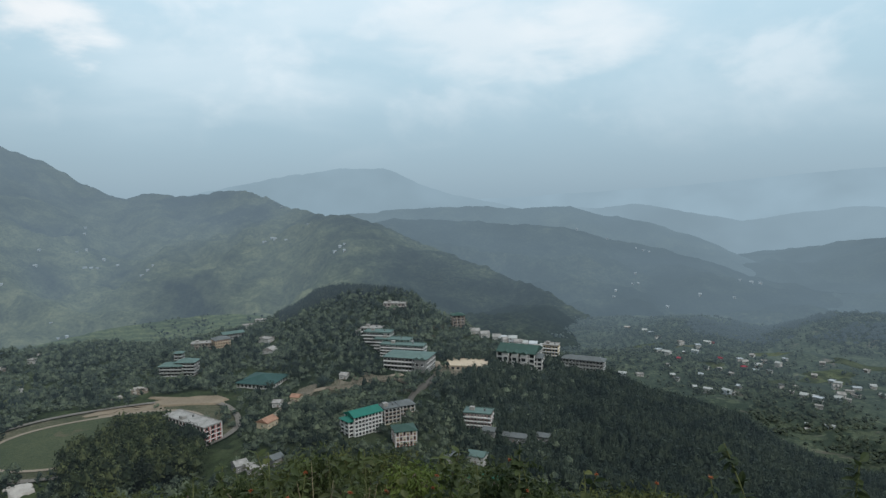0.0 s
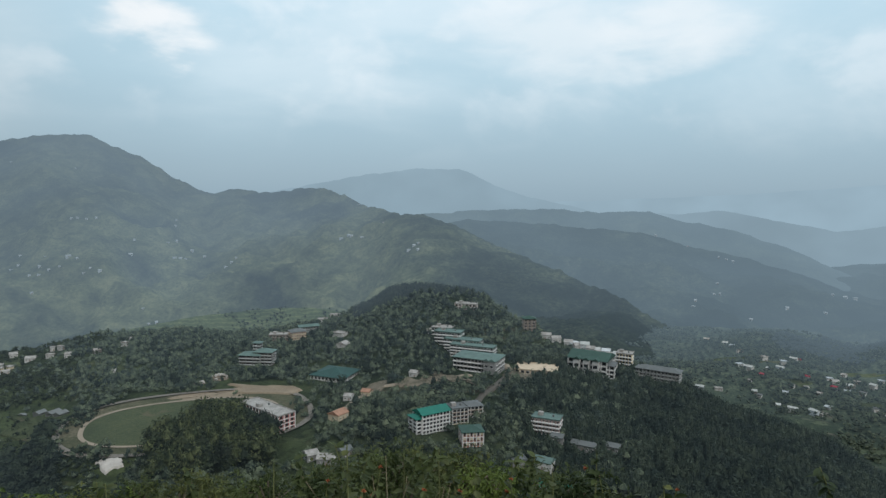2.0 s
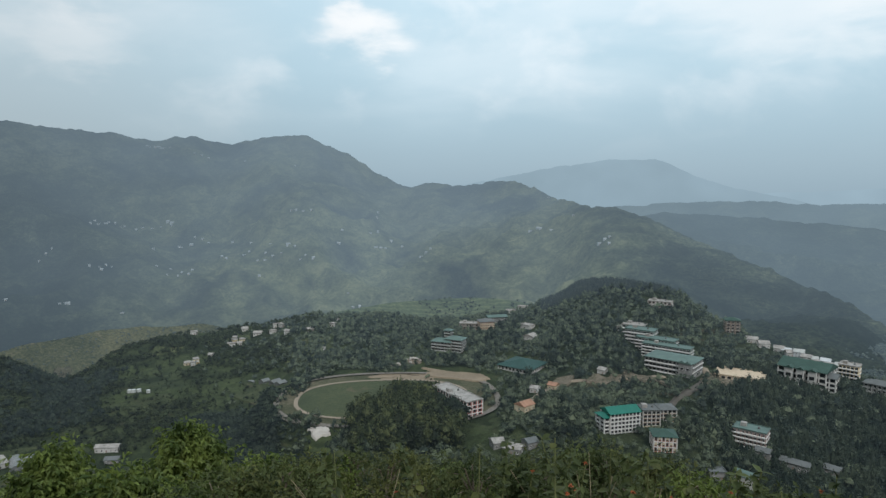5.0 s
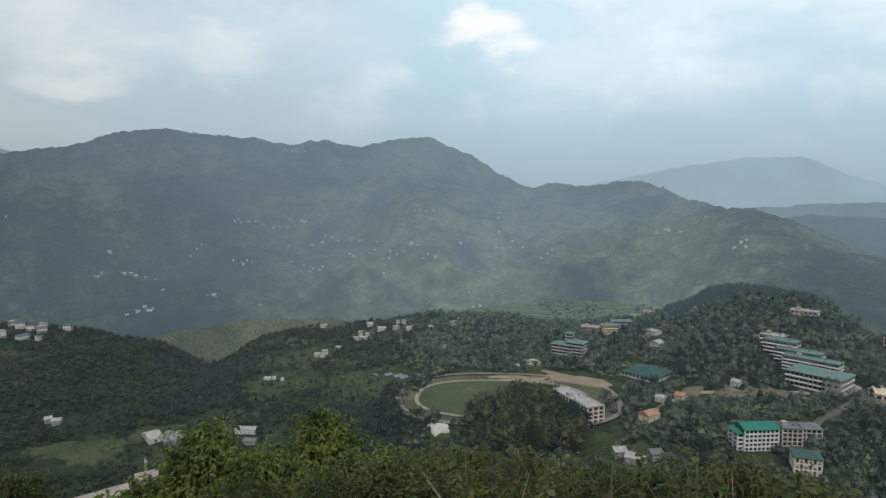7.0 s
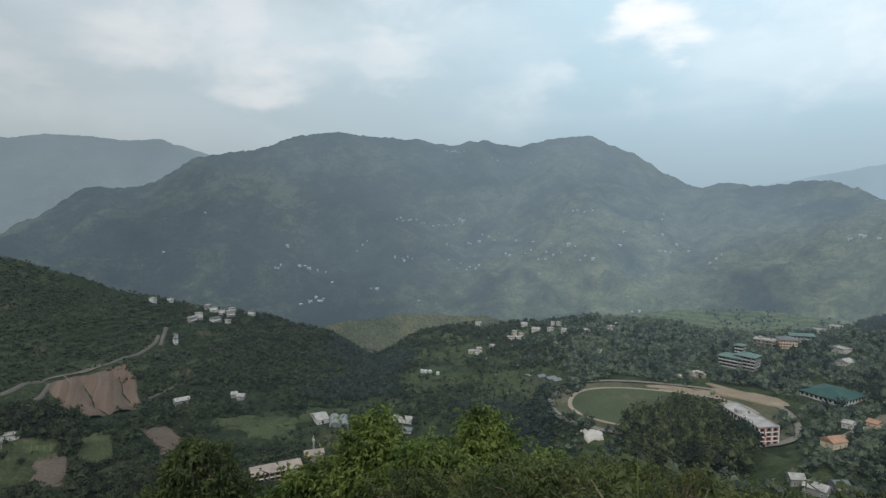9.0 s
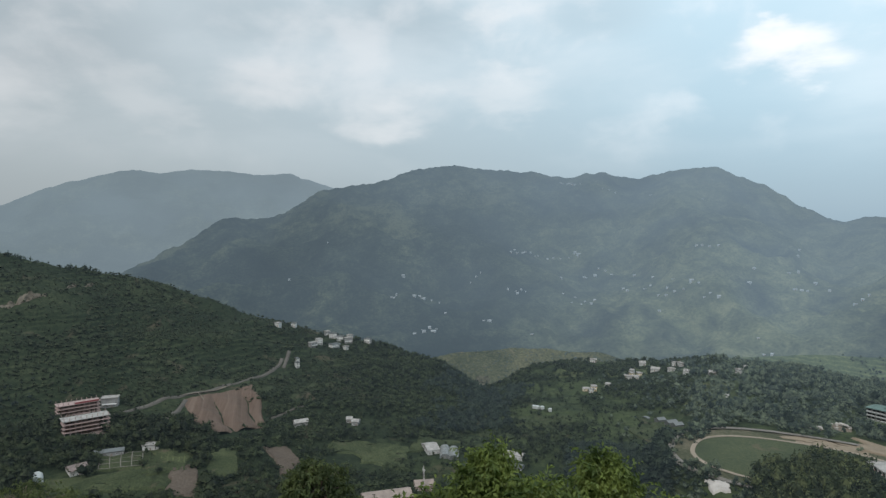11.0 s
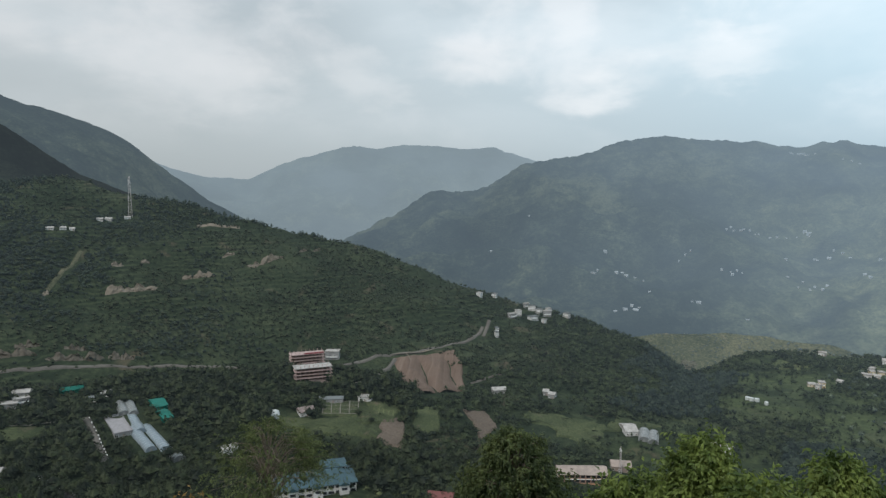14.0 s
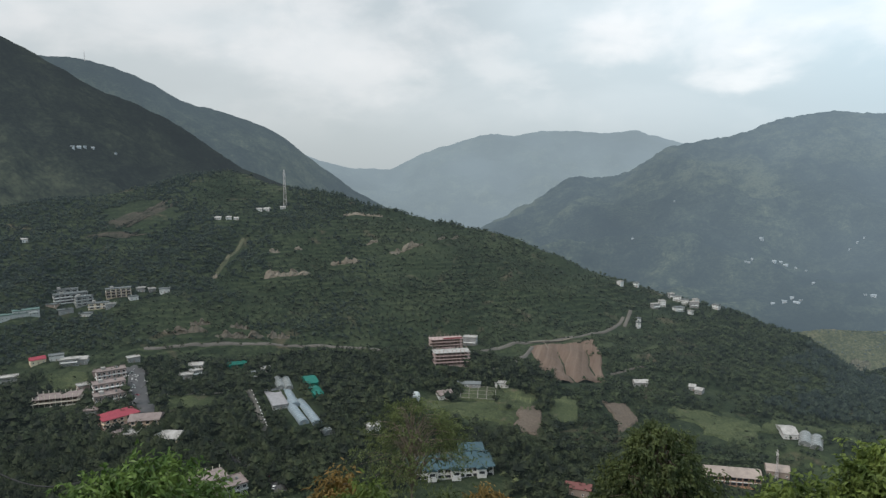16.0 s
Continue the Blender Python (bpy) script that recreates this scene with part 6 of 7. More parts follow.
block(115.2, 846, 26.8, 11, 3, 2, "hill_house", "cream house with white balconies on the slope", CREAM, GREY_ROOF, "flat", 5, 2, "balcony")
house(113.6, 859, 9.1, 9, 5, -10, GREY_WALL, PALE_ROOF, "flat", "small pale town house among trees")
house(112.7, 857, 7.5, 9, 4, 10, GREY_WALL, PALE_ROOF, "flat", "small pale town house among trees")
house(111.8, 839, 11.8, 9, 5, 0, WHITE, GREY_ROOF, "flat", "small pale town house among trees")
house(121.0, 705, 12.5, 9, 4.2, 10, CREAM, RED_ROOF, "gable", "cream house with a red roof")
house(119.0, 695, 15.9, 9, 6, -10, GREY_WALL, PALE_ROOF, "flat", "small pale town house among trees")
house(119.8, 705, 12.4, 9, 5, 0, WHITE, GREY_ROOF, "flat", "small pale town house among trees")
house(118.2, 695, 11.0, 9, 5, -15, GREY_WALL, PALE_ROOF, "gable", "small pale town house among trees")
house(123.2, 683, 18.0, 9, 5, -10, GREY_WALL, PALE_ROOF, "flat", "small pale town house among trees")
house(109.8, 658, 13.9, 9, 4, -15, GREY_WALL, PALE_ROOF, "gable", "small pale town house among trees")
house(110.6, 628, 12.1, 9, 4, -10, GREY_WALL, PALE_ROOF, "flat", "small pale town house among trees")
house(109.7, 635, 11.2, 9, 6, 10, GREY_WALL, PALE_ROOF, "flat", "small pale town house among trees")
house(105.0, 617, 6.5, 9, 6, 0, WHITE, GREY_ROOF, "flat", "small pale town house among trees")
house(104.1, 624, 5.5, 9, 6, 10, GREY_WALL, PALE_ROOF, "flat", "small pale town house among trees")
skeleton(120.1, 596, 33.5, 16, 2, -14, "unfinished concrete building with bare columns on its roof", CREAM_RAW, PINK_ROOF)
block(116.1, 639, 23.6, 12, 3, 6, "town_block", "terraced pinkish town block", PINK, PINK_ROOF, "flat", 6, 2, "slab")
block(116.3, 600, 24.2, 12, 3, 6, "town_block", "terraced pinkish town block", PINK, PINK_ROOF, "flat", 6, 2, "balcony")
block(116.3, 585, 23.6, 12, 2, 6, "town_block", "low pale shop row along the road", PINK, PINK_ROOF, "flat", 8, 2, "slab")
block(115.6, 533, 25.3, 16, 2, 20, "red_roof_house", "house under a crimson hipped roof", SALMON, RED_ROOF, "hip", 5, 3, "slab")
block(114.0, 512, 20.7, 14, 2, -16, "gabled_house", "salmon house with twin gabled roofs", SALMON, PINK_ROOF, "gable", 4, 3, "slab")
block(112.6, 476, 19.2, 14, 1, -30, "cream_house", "cream house with pale sheet roof", CREAM, PALE_ROOF, "gable", 4, 2, "slab", 4.0)
skeleton(109.2, 390, 21.9, 14, 3, 16, "unfinished cream concrete building with bare columns", CREAM_RAW, PINK_ROOF)
block(107.1, 387, 15.0, 14, 2, 16, "shop_house", "grimy pale house beside the lane", GREY_WALL, PINK_ROOF, "flat", 4, 2, "slab")
house(116.9, 655, 12.7, 9, 4.8, -10, PINK, PINK_ROOF, "flat", "small pinkish town house beside the road")
house(114.4, 692, 10.9, 9, 4.8, 10, GREY_WALL, PALE_ROOF, "flat", "small pinkish town house beside the road")
house(116.2, 505, 11.5, 9, 3.4, 0, PINK, PINK_ROOF, "flat", "small pinkish town house beside the road")
house(115.1, 495, 8.7, 9, 4.8, -20, CREAM, PALE_ROOF, "flat", "small pinkish town house beside the road")
house(117.8, 563, 9.9, 9, 4.8, -20, GREY_WALL, PINK_ROOF, "flat", "small pinkish town house beside the road")
house(118.1, 623, 8.8, 9, 3.4, 10, PINK, PALE_ROOF, "flat", "small pinkish town house beside the road")
house(118.9, 826, 14.5, 8, 4.6, 15, GREY_WALL, GREY_ROOF, "flat", "small house of the cluster on the hillside")
house(117.7, 816, 11.5, 8, 3.4, -25, WHITE, GREY_ROOF, "flat", "small house of the cluster on the hillside")
house(115.8, 822, 10.8, 8, 4.6, 5, GREY_WALL, PALE_ROOF, "flat", "small house of the cluster on the hillside")
house(114.1, 837, 9.6, 8, 4.6, 15, WHITE, GREY_ROOF, "flat", "small house of the cluster on the hillside")
house(119.9, 843, 11.1, 8, 3.4, -25, BROWN_WALL, GREY_ROOF, "flat", "small house of the cluster on the hillside")
painted_kerb(((105.35, 578), (104.75, 540), (104.35, 506), (103.95, 478)), "black and white painted kerb along a dusty lane")
# huts and masts on the hill
house(104.0, 1061, 8.4, 7, 2.7, -10, WHITE, PALE_ROOF, "gable", "white hut near the hilltop mast")
house(103.4, 1068, 9.4, 7, 2.7, -20, WHITE, PALE_ROOF, "gable", "white hut near the hilltop mast")
house(107.4, 1022, 9.9, 7, 2.7, -15, WHITE, PALE_ROOF, "gable", "white hut near the hilltop mast")
house(106.5, 1021, 8.1, 7, 2.7, 5, WHITE, PALE_ROOF, "gable", "white hut near the hilltop mast")
house(105.9, 1021, 6.3, 7, 2.7, -10, WHITE, PALE_ROOF, "gable", "white hut near the hilltop mast")
house(102.0, 1075, 8.5, 7, 2.7, 10, WHITE, PALE_ROOF, "gable", "white hut near the hilltop mast")
house(121.2, 1002, 7.0, 8, 4, 10, WHITE, PALE_ROOF, "gable", "white hut near the hilltop mast")
mast(101.8, 1082, 1.9, 60, "tall lattice telecom mast with dishes")
mast(116.4, 2590, 2.0, 34, "thin lattice mast on the mountain skyline", range_site(STEEP, -300, 1100, 90, 27.0))
mast(59.8, 500, 0.9, 22, "lattice mast beside the workshop")
# hamlets across the valley and on the ranges: bearing, distance, width
RIGHT_HAMLET = ((-19.4, 964, 8), (-19.9, 940, 8), (-20.2, 930, 7), (-25.5, 1024, 11), (-26.2, 1000, 11), (-25.3, 1000, 8), (-29.2, 938, 8), (-29.7, 912, 11), (-28.2, 930, 7), (-28.9, 916, 6), (-31.5, 992, 8), (-32.3, 936, 12), (-33.2, 950, 12), (-34.8, 974, 10), (-23.6, 1022, 7), (-22.5, 974, 7), (-25.1, 1030, 9), (-30.4, 1008, 9), (-24.3, 964, 8), (-21.7, 916, 7))
LOWER_HAMLET = ((-29.9, 806, 6), (-30.1, 820, 6), (-27.2, 1000, 9), (-23.6, 984, 7), (-22.1, 950, 8), (-20.3, 982, 7), (-26.6, 1028, 7), (-17.5, 1222, 11), (-18.7, 1166, 12), (-16.1, 1270, 13), (-18.0, 1198, 11), (-31.9, 966, 8), (-32.7, 926, 8), (-20.7, 1024, 6), (-22.9, 1150, 9), (-25.9, 1068, 8), (-28.4, 1074, 8), (-30.9, 1048, 9), (-33.7, 1050, 8), (-34.3, 992, 9))
MAIN_HAMLET = ((38.4, 2189, 13), (36.9, 2146, 21), (37.0, 2135, 11), (32.6, 2212, 17), (29.3, 2226, 18), (46.2, 2564, 23), (36.2, 2850, 10), (47.0, 3098, 22), (46.6, 3074, 16), (51.0, 2543, 18), (47.7, 2330, 12), (44.8, 2396, 17), (40.6, 2200, 14), (42.4, 2245, 12), (38.9, 2103, 13), (59.9, 2136, 19), (61.6, 2243, 14), (53.9, 1955, 14), (50.2, 1898, 13), (59.0, 1872, 23), (29.1, 2501, 11), (29.2, 2437, 11), (29.8, 2305, 12), (28.0, 2274, 12), (25.3, 2126, 15), (27.0, 2238, 12))
SLOPE_HAMLET = ((14.1, 2468, 13), (14.7, 2076, 15), (15.6, 2091, 18), (13.8, 2056, 14), (9.6, 1757, 15), (8.8, 1739, 9), (11.9, 2045, 9), (51.5, 2108, 11), (40.3, 2954, 13), (43.2, 2972, 13), (62.5, 2022, 11), (60.7, 2047, 14), (35.9, 2060, 11), (34.8, 2045, 14), (48.4, 2570, 11), (45.6, 2390, 13), (47.5, 2183, 12), (30.8, 1824, 10), (31.8, 1888, 10), (45.1, 2141, 9), (39.4, 2032, 11), (36.6, 2349, 12), (35.6, 2338, 12), (32.3, 2284, 10), (55.6, 2264, 10))
HIGH_HAMLET = ((47.7, 3089, 16), (47.2, 3089, 19), (46.8, 3080, 14), (51.8, 2597, 14), (50.8, 2558, 13), (46.5, 2576, 18), (46.2, 2555, 11), (48.9, 2564, 11), (45.7, 2390, 13), (43.4, 2405, 13), (36.2, 2346, 12), (61.7, 2245, 14), (62.7, 2025, 9), (60.2, 2141, 13), (59.8, 2140, 9), (57.9, 1967, 10), (54.0, 1955, 14), (59.3, 1886, 13), (58.7, 1882, 10), (44.8, 2201, 12), (41.5, 2366, 12), (40.0, 2263, 12), (39.5, 2124, 11), (42.1, 2202, 10), (51.6, 2120, 9), (71.6, 2169, 10), (68.3, 2510, 9))
SPUR_HAMLET = ((-14.9, 1644, 10), (-15.1, 1688, 9), (-22.0, 1585, 17), (-21.3, 1581, 11), (-19.8, 1512, 11), (-21.9, 1780, 11), (-24.5, 1811, 11), (-25.7, 2031, 14), (-26.4, 2029, 14), (-17.8, 2173, 11), (-14.3, 2243, 12), (-11.7, 2270, 10), (-16.5, 1862, 10), (-20.4, 1663, 12), (-23.3, 1574, 10), (-19.3, 1717, 9), (-16.7, 1933, 10), (-20.2, 1500, 10), (-20.9, 1490, 9), (-21.6, 1505, 11), (-22.4, 1490, 9), (-23.2, 1500, 11), (-24.0, 1490, 8), (-18.9, 1520, 9))
DARK_HAMLET = ((117.7, 1520, 9), (117.2, 1538, 12), (116.8, 1543, 9), (116.3, 1552, 8), (114.7, 1576, 7))
# parked cars
parked = np.random.RandomState(5)
for k in range(12):
    car(114.85 - 0.13 * (k % 3) - float(parked.uniform(0, 0.2)), 574 + 7.5 * k, float(parked.choice([0, 90, 75])), (WHITE, WHITE, GREY_ROOF, WHITE)[k % 4])
for k in range(9):
    car(108.8 - 0.55 * k, 468 - 7.0 * k, 90 + float(parked.uniform(-15, 15)), (WHITE, WHITE, GREY_ROOF)[k % 3])
car(114.6, 648, 0, WHITE)
car(114.2, 632, 53, WHITE)
car(114.0, 604, 106, GREY_ROOF)
car(114.4, 587, 159, RED_ROOF)
car(113.7, 619, 32, WHITE)
car(113.6, 589, 85, WHITE)
car(114.4, 623, 138, WHITE)
car(113.6, 638, 11, GREY_ROOF)
car(108.1, 455, 64, RED_ROOF)
car(107.5, 450, 117, WHITE)
car(107.8, 460, 170, WHITE)
car(105.2, 428, 43, WHITE)
car(104.6, 418, 96, GREY_ROOF)
car(104.1, 408, 149, RED_ROOF)
car(105.9, 433, 22, WHITE)
car(103.8, 392, 75, WHITE)


HEIGHTS = {"valley": valley_height, "main": range_site(MAIN, -430, 1500, 150, 3.0), "spur": range_site(RIGHT, -396, 1150, 110, 12.0), "dark": range_site(DARK, -200, 700, 80, 31.0)}
ROOFS = (PALE_ROOF, GREY_TRIM, GREY_ROOF, PALE_ROOF, LIMEWASH, PALE_ROOF)
for places, where, text in ((RIGHT_HAMLET, "valley", "white village house on the far valley floor"), (LOWER_HAMLET, "valley", "white village house among valley fields"),
                            (MAIN_HAMLET, "main", "white house of a hamlet on the mountainside"), (SLOPE_HAMLET, "main", "pale house on the terraced mountainside"), (HIGH_HAMLET, "main", "small white house high on the mountainside"), (SPUR_HAMLET, "spur", "pale house of a hamlet on the hazy spur"),
                            (DARK_HAMLET, "dark", "small pale house high on the dark hillside")):
    for k, (az, r, w_) in enumerate(places):
        red = where == "valley" and k % 9 == 5
        if where == "valley":
            house(az, r, float(w_) * 0.78, 6 + k % 4, 2.9 + (k % 3) * 0.7, (k * 37) % 60 - 30, (WHITE, GREY_WALL, GREY_TRIM, WHITE)[k % 4], RED_ROOF if red else ROOFS[k % 6], "gable" if k % 2 else "flat",
                  "village house with a red roof in the valley" if red else text, HEIGHTS[where], "hamlet houses", r > 900)
            continue
        # far hamlets: a house and one or two smaller neighbours along the terrace
        for i in range(1 if where == "dark" else (1, 1, 2, 1, 3)[k % 5]):
            step = i * (0.42 + 0.13 * (k % 4)) * (1 if k % 2 else -1)
            house(az + step, r + i * (9 - 6 * (k % 3)), float(w_) * (0.66, 0.5, 0.4)[i], 6 + (k + i) % 4, 3.0 + ((k + i) % 3) * 1.2, (k * 37 + i * 20) % 50 - 25, LIMEWASH, LIMEWASH,
                  "gable" if (k + i) % 2 else "flat", text, HEIGHTS[where], "hamlet houses", True)
# more outlying houses over the far valley, in loose clusters
outlying = np.random.RandomState(77)
for az, r in ((-19.5, 1010), (-24.5, 900), (-27.0, 1040), (-30.5, 880), (-33.0, 960), (-22.0, 1090), (-15.5, 930)):
    for k in range(4):
        house(az + float(outlying.normal(0, 0.9)), r + float(outlying.normal(0, 26)), float(outlying.uniform(6, 11)), float(outlying.uniform(5, 8)), float(outlying.choice([3.2, 3.4, 6.0])), float(outlying.uniform(-40, 40)),
              (WHITE, LIMEWASH, GREY_TRIM, WHITE)[k], (PALE_ROOF, GREY_TRIM, LIMEWASH, GREY_TRIM)[k], "gable" if k % 2 else "flat", "small pale house scattered over the far valley", valley_height, "hamlet houses", True)


# ---- the brow of the hill: trees, bushes and flowers close by ----
FRESH = leaf_material("fresh_leaves", (0.043, 0.069, 0.016), (0.152, 0.195, 0.048), 0.9, 0.35, 0.5)
BROAD = leaf_material("mango_leaves", (0.042, 0.08, 0.018), (0.125, 0.185, 0.046), 0.9, 0.3, 0.45)
DULL = leaf_material("dull_leaves", (0.026, 0.04, 0.014), (0.086, 0.106, 0.037), 0.6, 0.3, 0.55)
FEATHER = leaf_material("feathery_leaves", (0.044, 0.062, 0.022), (0.14, 0.165, 0.062), 0.6, 0.35, 0.55)
WEED = leaf_material("weed_leaves", (0.036, 0.047, 0.016), (0.14, 0.15, 0.05), 1.2, 0.35, 0.55)
RUSTY = leaf_material("rusty_leaves", (0.10, 0.07, 0.02), (0.24, 0.15, 0.05), 1.0, 0.3, 0.6)
PETAL = plain("orange_red_petals", (0.36, 0.11, 0.045), 0.6, 0.3, 20.0)
STALK = plain("green_stalk", (0.12, 0.13, 0.05), 0.8, 0.3, 8.0)


def leaves_data(name, root, way, length, wide, seed, material, ovate=False):
    """Folded pointed leaves. root, way: n x 3; length, wide: n."""
    r = np.random.RandomState(seed)
    n = len(root)
    way = way / np.linalg.norm(way, axis=1)[:, None]
    side = np.cross(way, r.normal(0, 0.35, (n, 3)) + (0, 0, 1))
    side /= np.linalg.norm(side, axis=1)[:, None]
    up = np.cross(side, way)
    L, W = length[:, None], wide[:, None]
    bend = up * L * -0.12
    if ovate:
        rib = [root + way * L * t + bend * t * t for t in (0.0, 0.3, 0.62, 0.86, 1.0)]
        edge = [side * W * k + up * W * k * 0.25 for k in (0.0, 0.9, 1.0, 0.5, 0.0)]
        turned = [side * W * -k + up * W * k * 0.25 for k in (0.0, 0.9, 1.0, 0.5, 0.0)]
        co = np.stack(rib + [rib[k] + edge[k] for k in (1, 2, 3)] + [rib[k] + turned[k] for k in (1, 2, 3)], 1)
        tris = ((0, 5, 1), (1, 5, 6), (1, 6, 2), (2, 6, 7), (2, 7, 3), (3, 7, 4), (0, 1, 8), (1, 9, 8), (1, 2, 9), (2, 10, 9), (2, 3, 10), (3, 4, 10))
    else:
        co = np.stack([root, root + way * L * 0.45 + side * W + up * W * 0.4, root + way * L + bend, root + way * L * 0.45 - side * W + up * W * 0.4], 1)
        tris = ((0, 1, 2), (0, 2, 3))
    v = (np.arange(n) * co.shape[1])[:, None]
    faces = np.stack([v + np.array(t) for t in tris], 1).reshape(-1, 3)
    me = grid_mesh(name, co.reshape(-1, 3), faces)
    me.materials.append(material)
    return me


def limb_data(name, lines, material):
    """Tapered limbs: each line is a list of (place, radius)."""
    bm = bmesh.new()
    for line in lines:
        rings = []
        for k, (p, rad) in enumerate(line):
            q = Vector(line[min(k + 1, len(line) - 1)][0]) - Vector(line[max(k - 1, 0)][0])
            m = q.to_track_quat("Z", "Y").to_matrix()
            rings.append([bm.verts.new(Vector(p) + m @ Vector((math.cos(a) * rad, math.sin(a) * rad, 0))) for a in (0, 1.257, 2.513, 3.77, 5.027)])
        for a, b in zip(rings, rings[1:]):
            for i in range(5):
                bm.faces.new((a[i], a[(i + 1) % 5], b[(i + 1) % 5], b[i]))
        bm.faces.new(rings[-1])
    me = bpy.data.meshes.new(name)
    bm.to_mesh(me)
    bm.free()
    me.materials.append(material)
    return me


def leafy(name, label, az, r, top, wide, leaf, twigs, material, seed, depth=None, cone=0.65, droop=0.8, per=7, slim=0.14, group="near trees", stout=1.0):
    """A tree or bush whose top stands at the height top (from the eye): trunk and limbs, crown of single leaves on twigs."""
    g = np.random.RandomState(seed)
    x, y = xy(az, r)
    foot = land(x, y)
    tall = top - foot
    ob = new(name)
    ob.empty_display_size = 0.3
    ob.location = (x, y, foot)
    tagged(ob, label, "tree" if tall > 3.2 else "bush", group)
    depth = depth or tall * 0.85
    # clumps of twigs give the crown an uneven outline with gaps
    clumps = max(10, twigs // 22)
    u = g.rand(clumps) ** 0.75
    u[:6] = (0.0, 0.04, 0.08, 0.12, 0.16, 0.2)
    a = g.rand(clumps) * 6.283
    rad = wide / 2 * (u ** cone) * g.uniform(0.55, 1.05, clumps) + 0.02
    centre = np.stack([np.cos(a) * rad, np.sin(a) * rad, tall - u * depth - 0.04 * tall * g.rand(clumps)], -1)
    k = g.randint(0, clumps, twigs)
    spread = 0.04 + 0.065 * wide * (0.3 + u[k])[:, None]
    ends = centre[k] + g.normal(0, 1, (twigs, 3)) * spread * (1, 1, 0.75)
    out = ends * (1, 1, 0) / (np.linalg.norm(ends[:, :2], axis=1)[:, None] + 0.2)
    way = out * 0.9 + g.normal(0, 0.55, (twigs, 3)) + (0, 0, -droop * 0.4)
    way /= np.linalg.norm(way, axis=1)[:, None]
    s = np.tile(np.linspace(0, 1, per), twigs)
    rw = np.repeat(way, per, 0)
    root = np.repeat(ends, per, 0) + rw * (s * leaf * 2.2)[:, None]
    lw = rw * 0.6 + g.normal(0, 0.6, root.shape) + (0, 0, -droop)
    n = len(root)
    part("crown", leaves_data("crown", root, lw, leaf * g.uniform(0.6, 1.25, n), leaf * slim * g.uniform(0.8, 1.3, n), seed, material), ob)
    stem = (0.018 * tall + 0.012) * stout
    bend = g.normal(0, 0.04 * tall, 2)
    spine = [((bend[0] * math.sin(t * 3), bend[1] * math.sin(t * 2.5), tall * t * 0.97 - 0.3 * (t == 0)), stem * (1 - 0.85 * t)) for t in np.linspace(0, 1, 8)]
    lines = [spine]
    for q in centre[1:]:
        t = min(0.9, max(0.15, (q[2] - 0.35 * wide * 0.5) / tall))
        p = np.array([bend[0] * math.sin(t * 3), bend[1] * math.sin(t * 2.5), tall * t * 0.97])
        mid = (p + q) / 2 + (0, 0, 0.06 * tall)
        lines.append([(p, stem * 0.45 * (1 - t * 0.6)), (mid, stem * 0.3 * (1 - t * 0.6)), (q, stem * 0.08)])
    part("trunk", limb_data("trunk", lines, BARK), ob)
    return ob


def up(r, el):
    return (r - 0.43) * math.tan(radians(el))


leafy("young_tree", "fresh green young tree with drooping pointed leaves", 54.1, 9.0, up(9.0, -20.2), 3.0, 0.080, 4200, FRESH, 1, depth=2.6, cone=0.95, droop=0.6, slim=0.24)
leafy("young_tree", "fresh green conical young tree with drooping leaves", 44.5, 9.0, up(9.0, -20.0), 3.0, 0.080, 4200, FRESH, 2, depth=2.6, cone=0.95, droop=0.6, slim=0.24)
leafy("young_tree", "fresh green low tree beside taller young trees", 59.3, 9.5, up(9.5, -24.0), 2.2, 0.10, 1500, FRESH, 3, depth=1.6, droop=0.6, slim=0.24)
leafy("young_tree", "fresh green low tree beside taller young trees", 49.3, 8.0, up(8.0, -23.0), 2.3, 0.095, 1700, FRESH, 4, depth=1.6, droop=0.6, slim=0.24)
leafy("young_tree", "leafy green low tree on the brow", 38.5, 8.5, up(8.5, -23.6), 2.6, 0.095, 1700, FRESH, 5, depth=1.6, droop=0.6, slim=0.24)
leafy("mango_tree", "rounded mango tree with long glossy leaves", 113.2, 9.0, up(9.0, -23.3), 3.1, 0.12, 3000, BROAD, 6, depth=1.9, cone=0.38, per=7, slim=0.17, droop=0.45)
leafy("dark_tree", "dull green tree with small leaves and a ragged crown", 69.3, 26.0, up(26.0, -20.9), 5.2, 0.17, 3600, DULL, 7, depth=4.6, cone=0.42, slim=0.24)
leafy("feathery_tree", "feathery light green tree with bare lower limbs", 90.9, 30.0, up(30.0, -19.6), 5.6, 0.10, 2500, FEATHER, 8, depth=2.9, cone=0.36, slim=0.22, stout=0.5)
leafy("rusty_bush", "bush with rust-orange dying leaves", 97.2, 12.0, up(12.0, -25.6), 1.3, 0.15, 160, RUSTY, 10, depth=1.0)
leafy("rusty_bush", "bush with rust-orange dying leaves", 84.5, 16.0, up(16.0, -27.0), 2.0, 0.16, 200, RUSTY, 11, depth=1.2)
leafy("green_bush", "green bush with bright fresh leaves", 95.0, 11.0, up(11.0, -26.6), 1.8, 0.15, 260, FRESH, 12, depth=1.2)
leafy("green_bush", "green bush with bright fresh leaves", 88.5, 11.0, up(11.0, -28.0), 1.9, 0.15, 220, DULL, 13, depth=1.2)

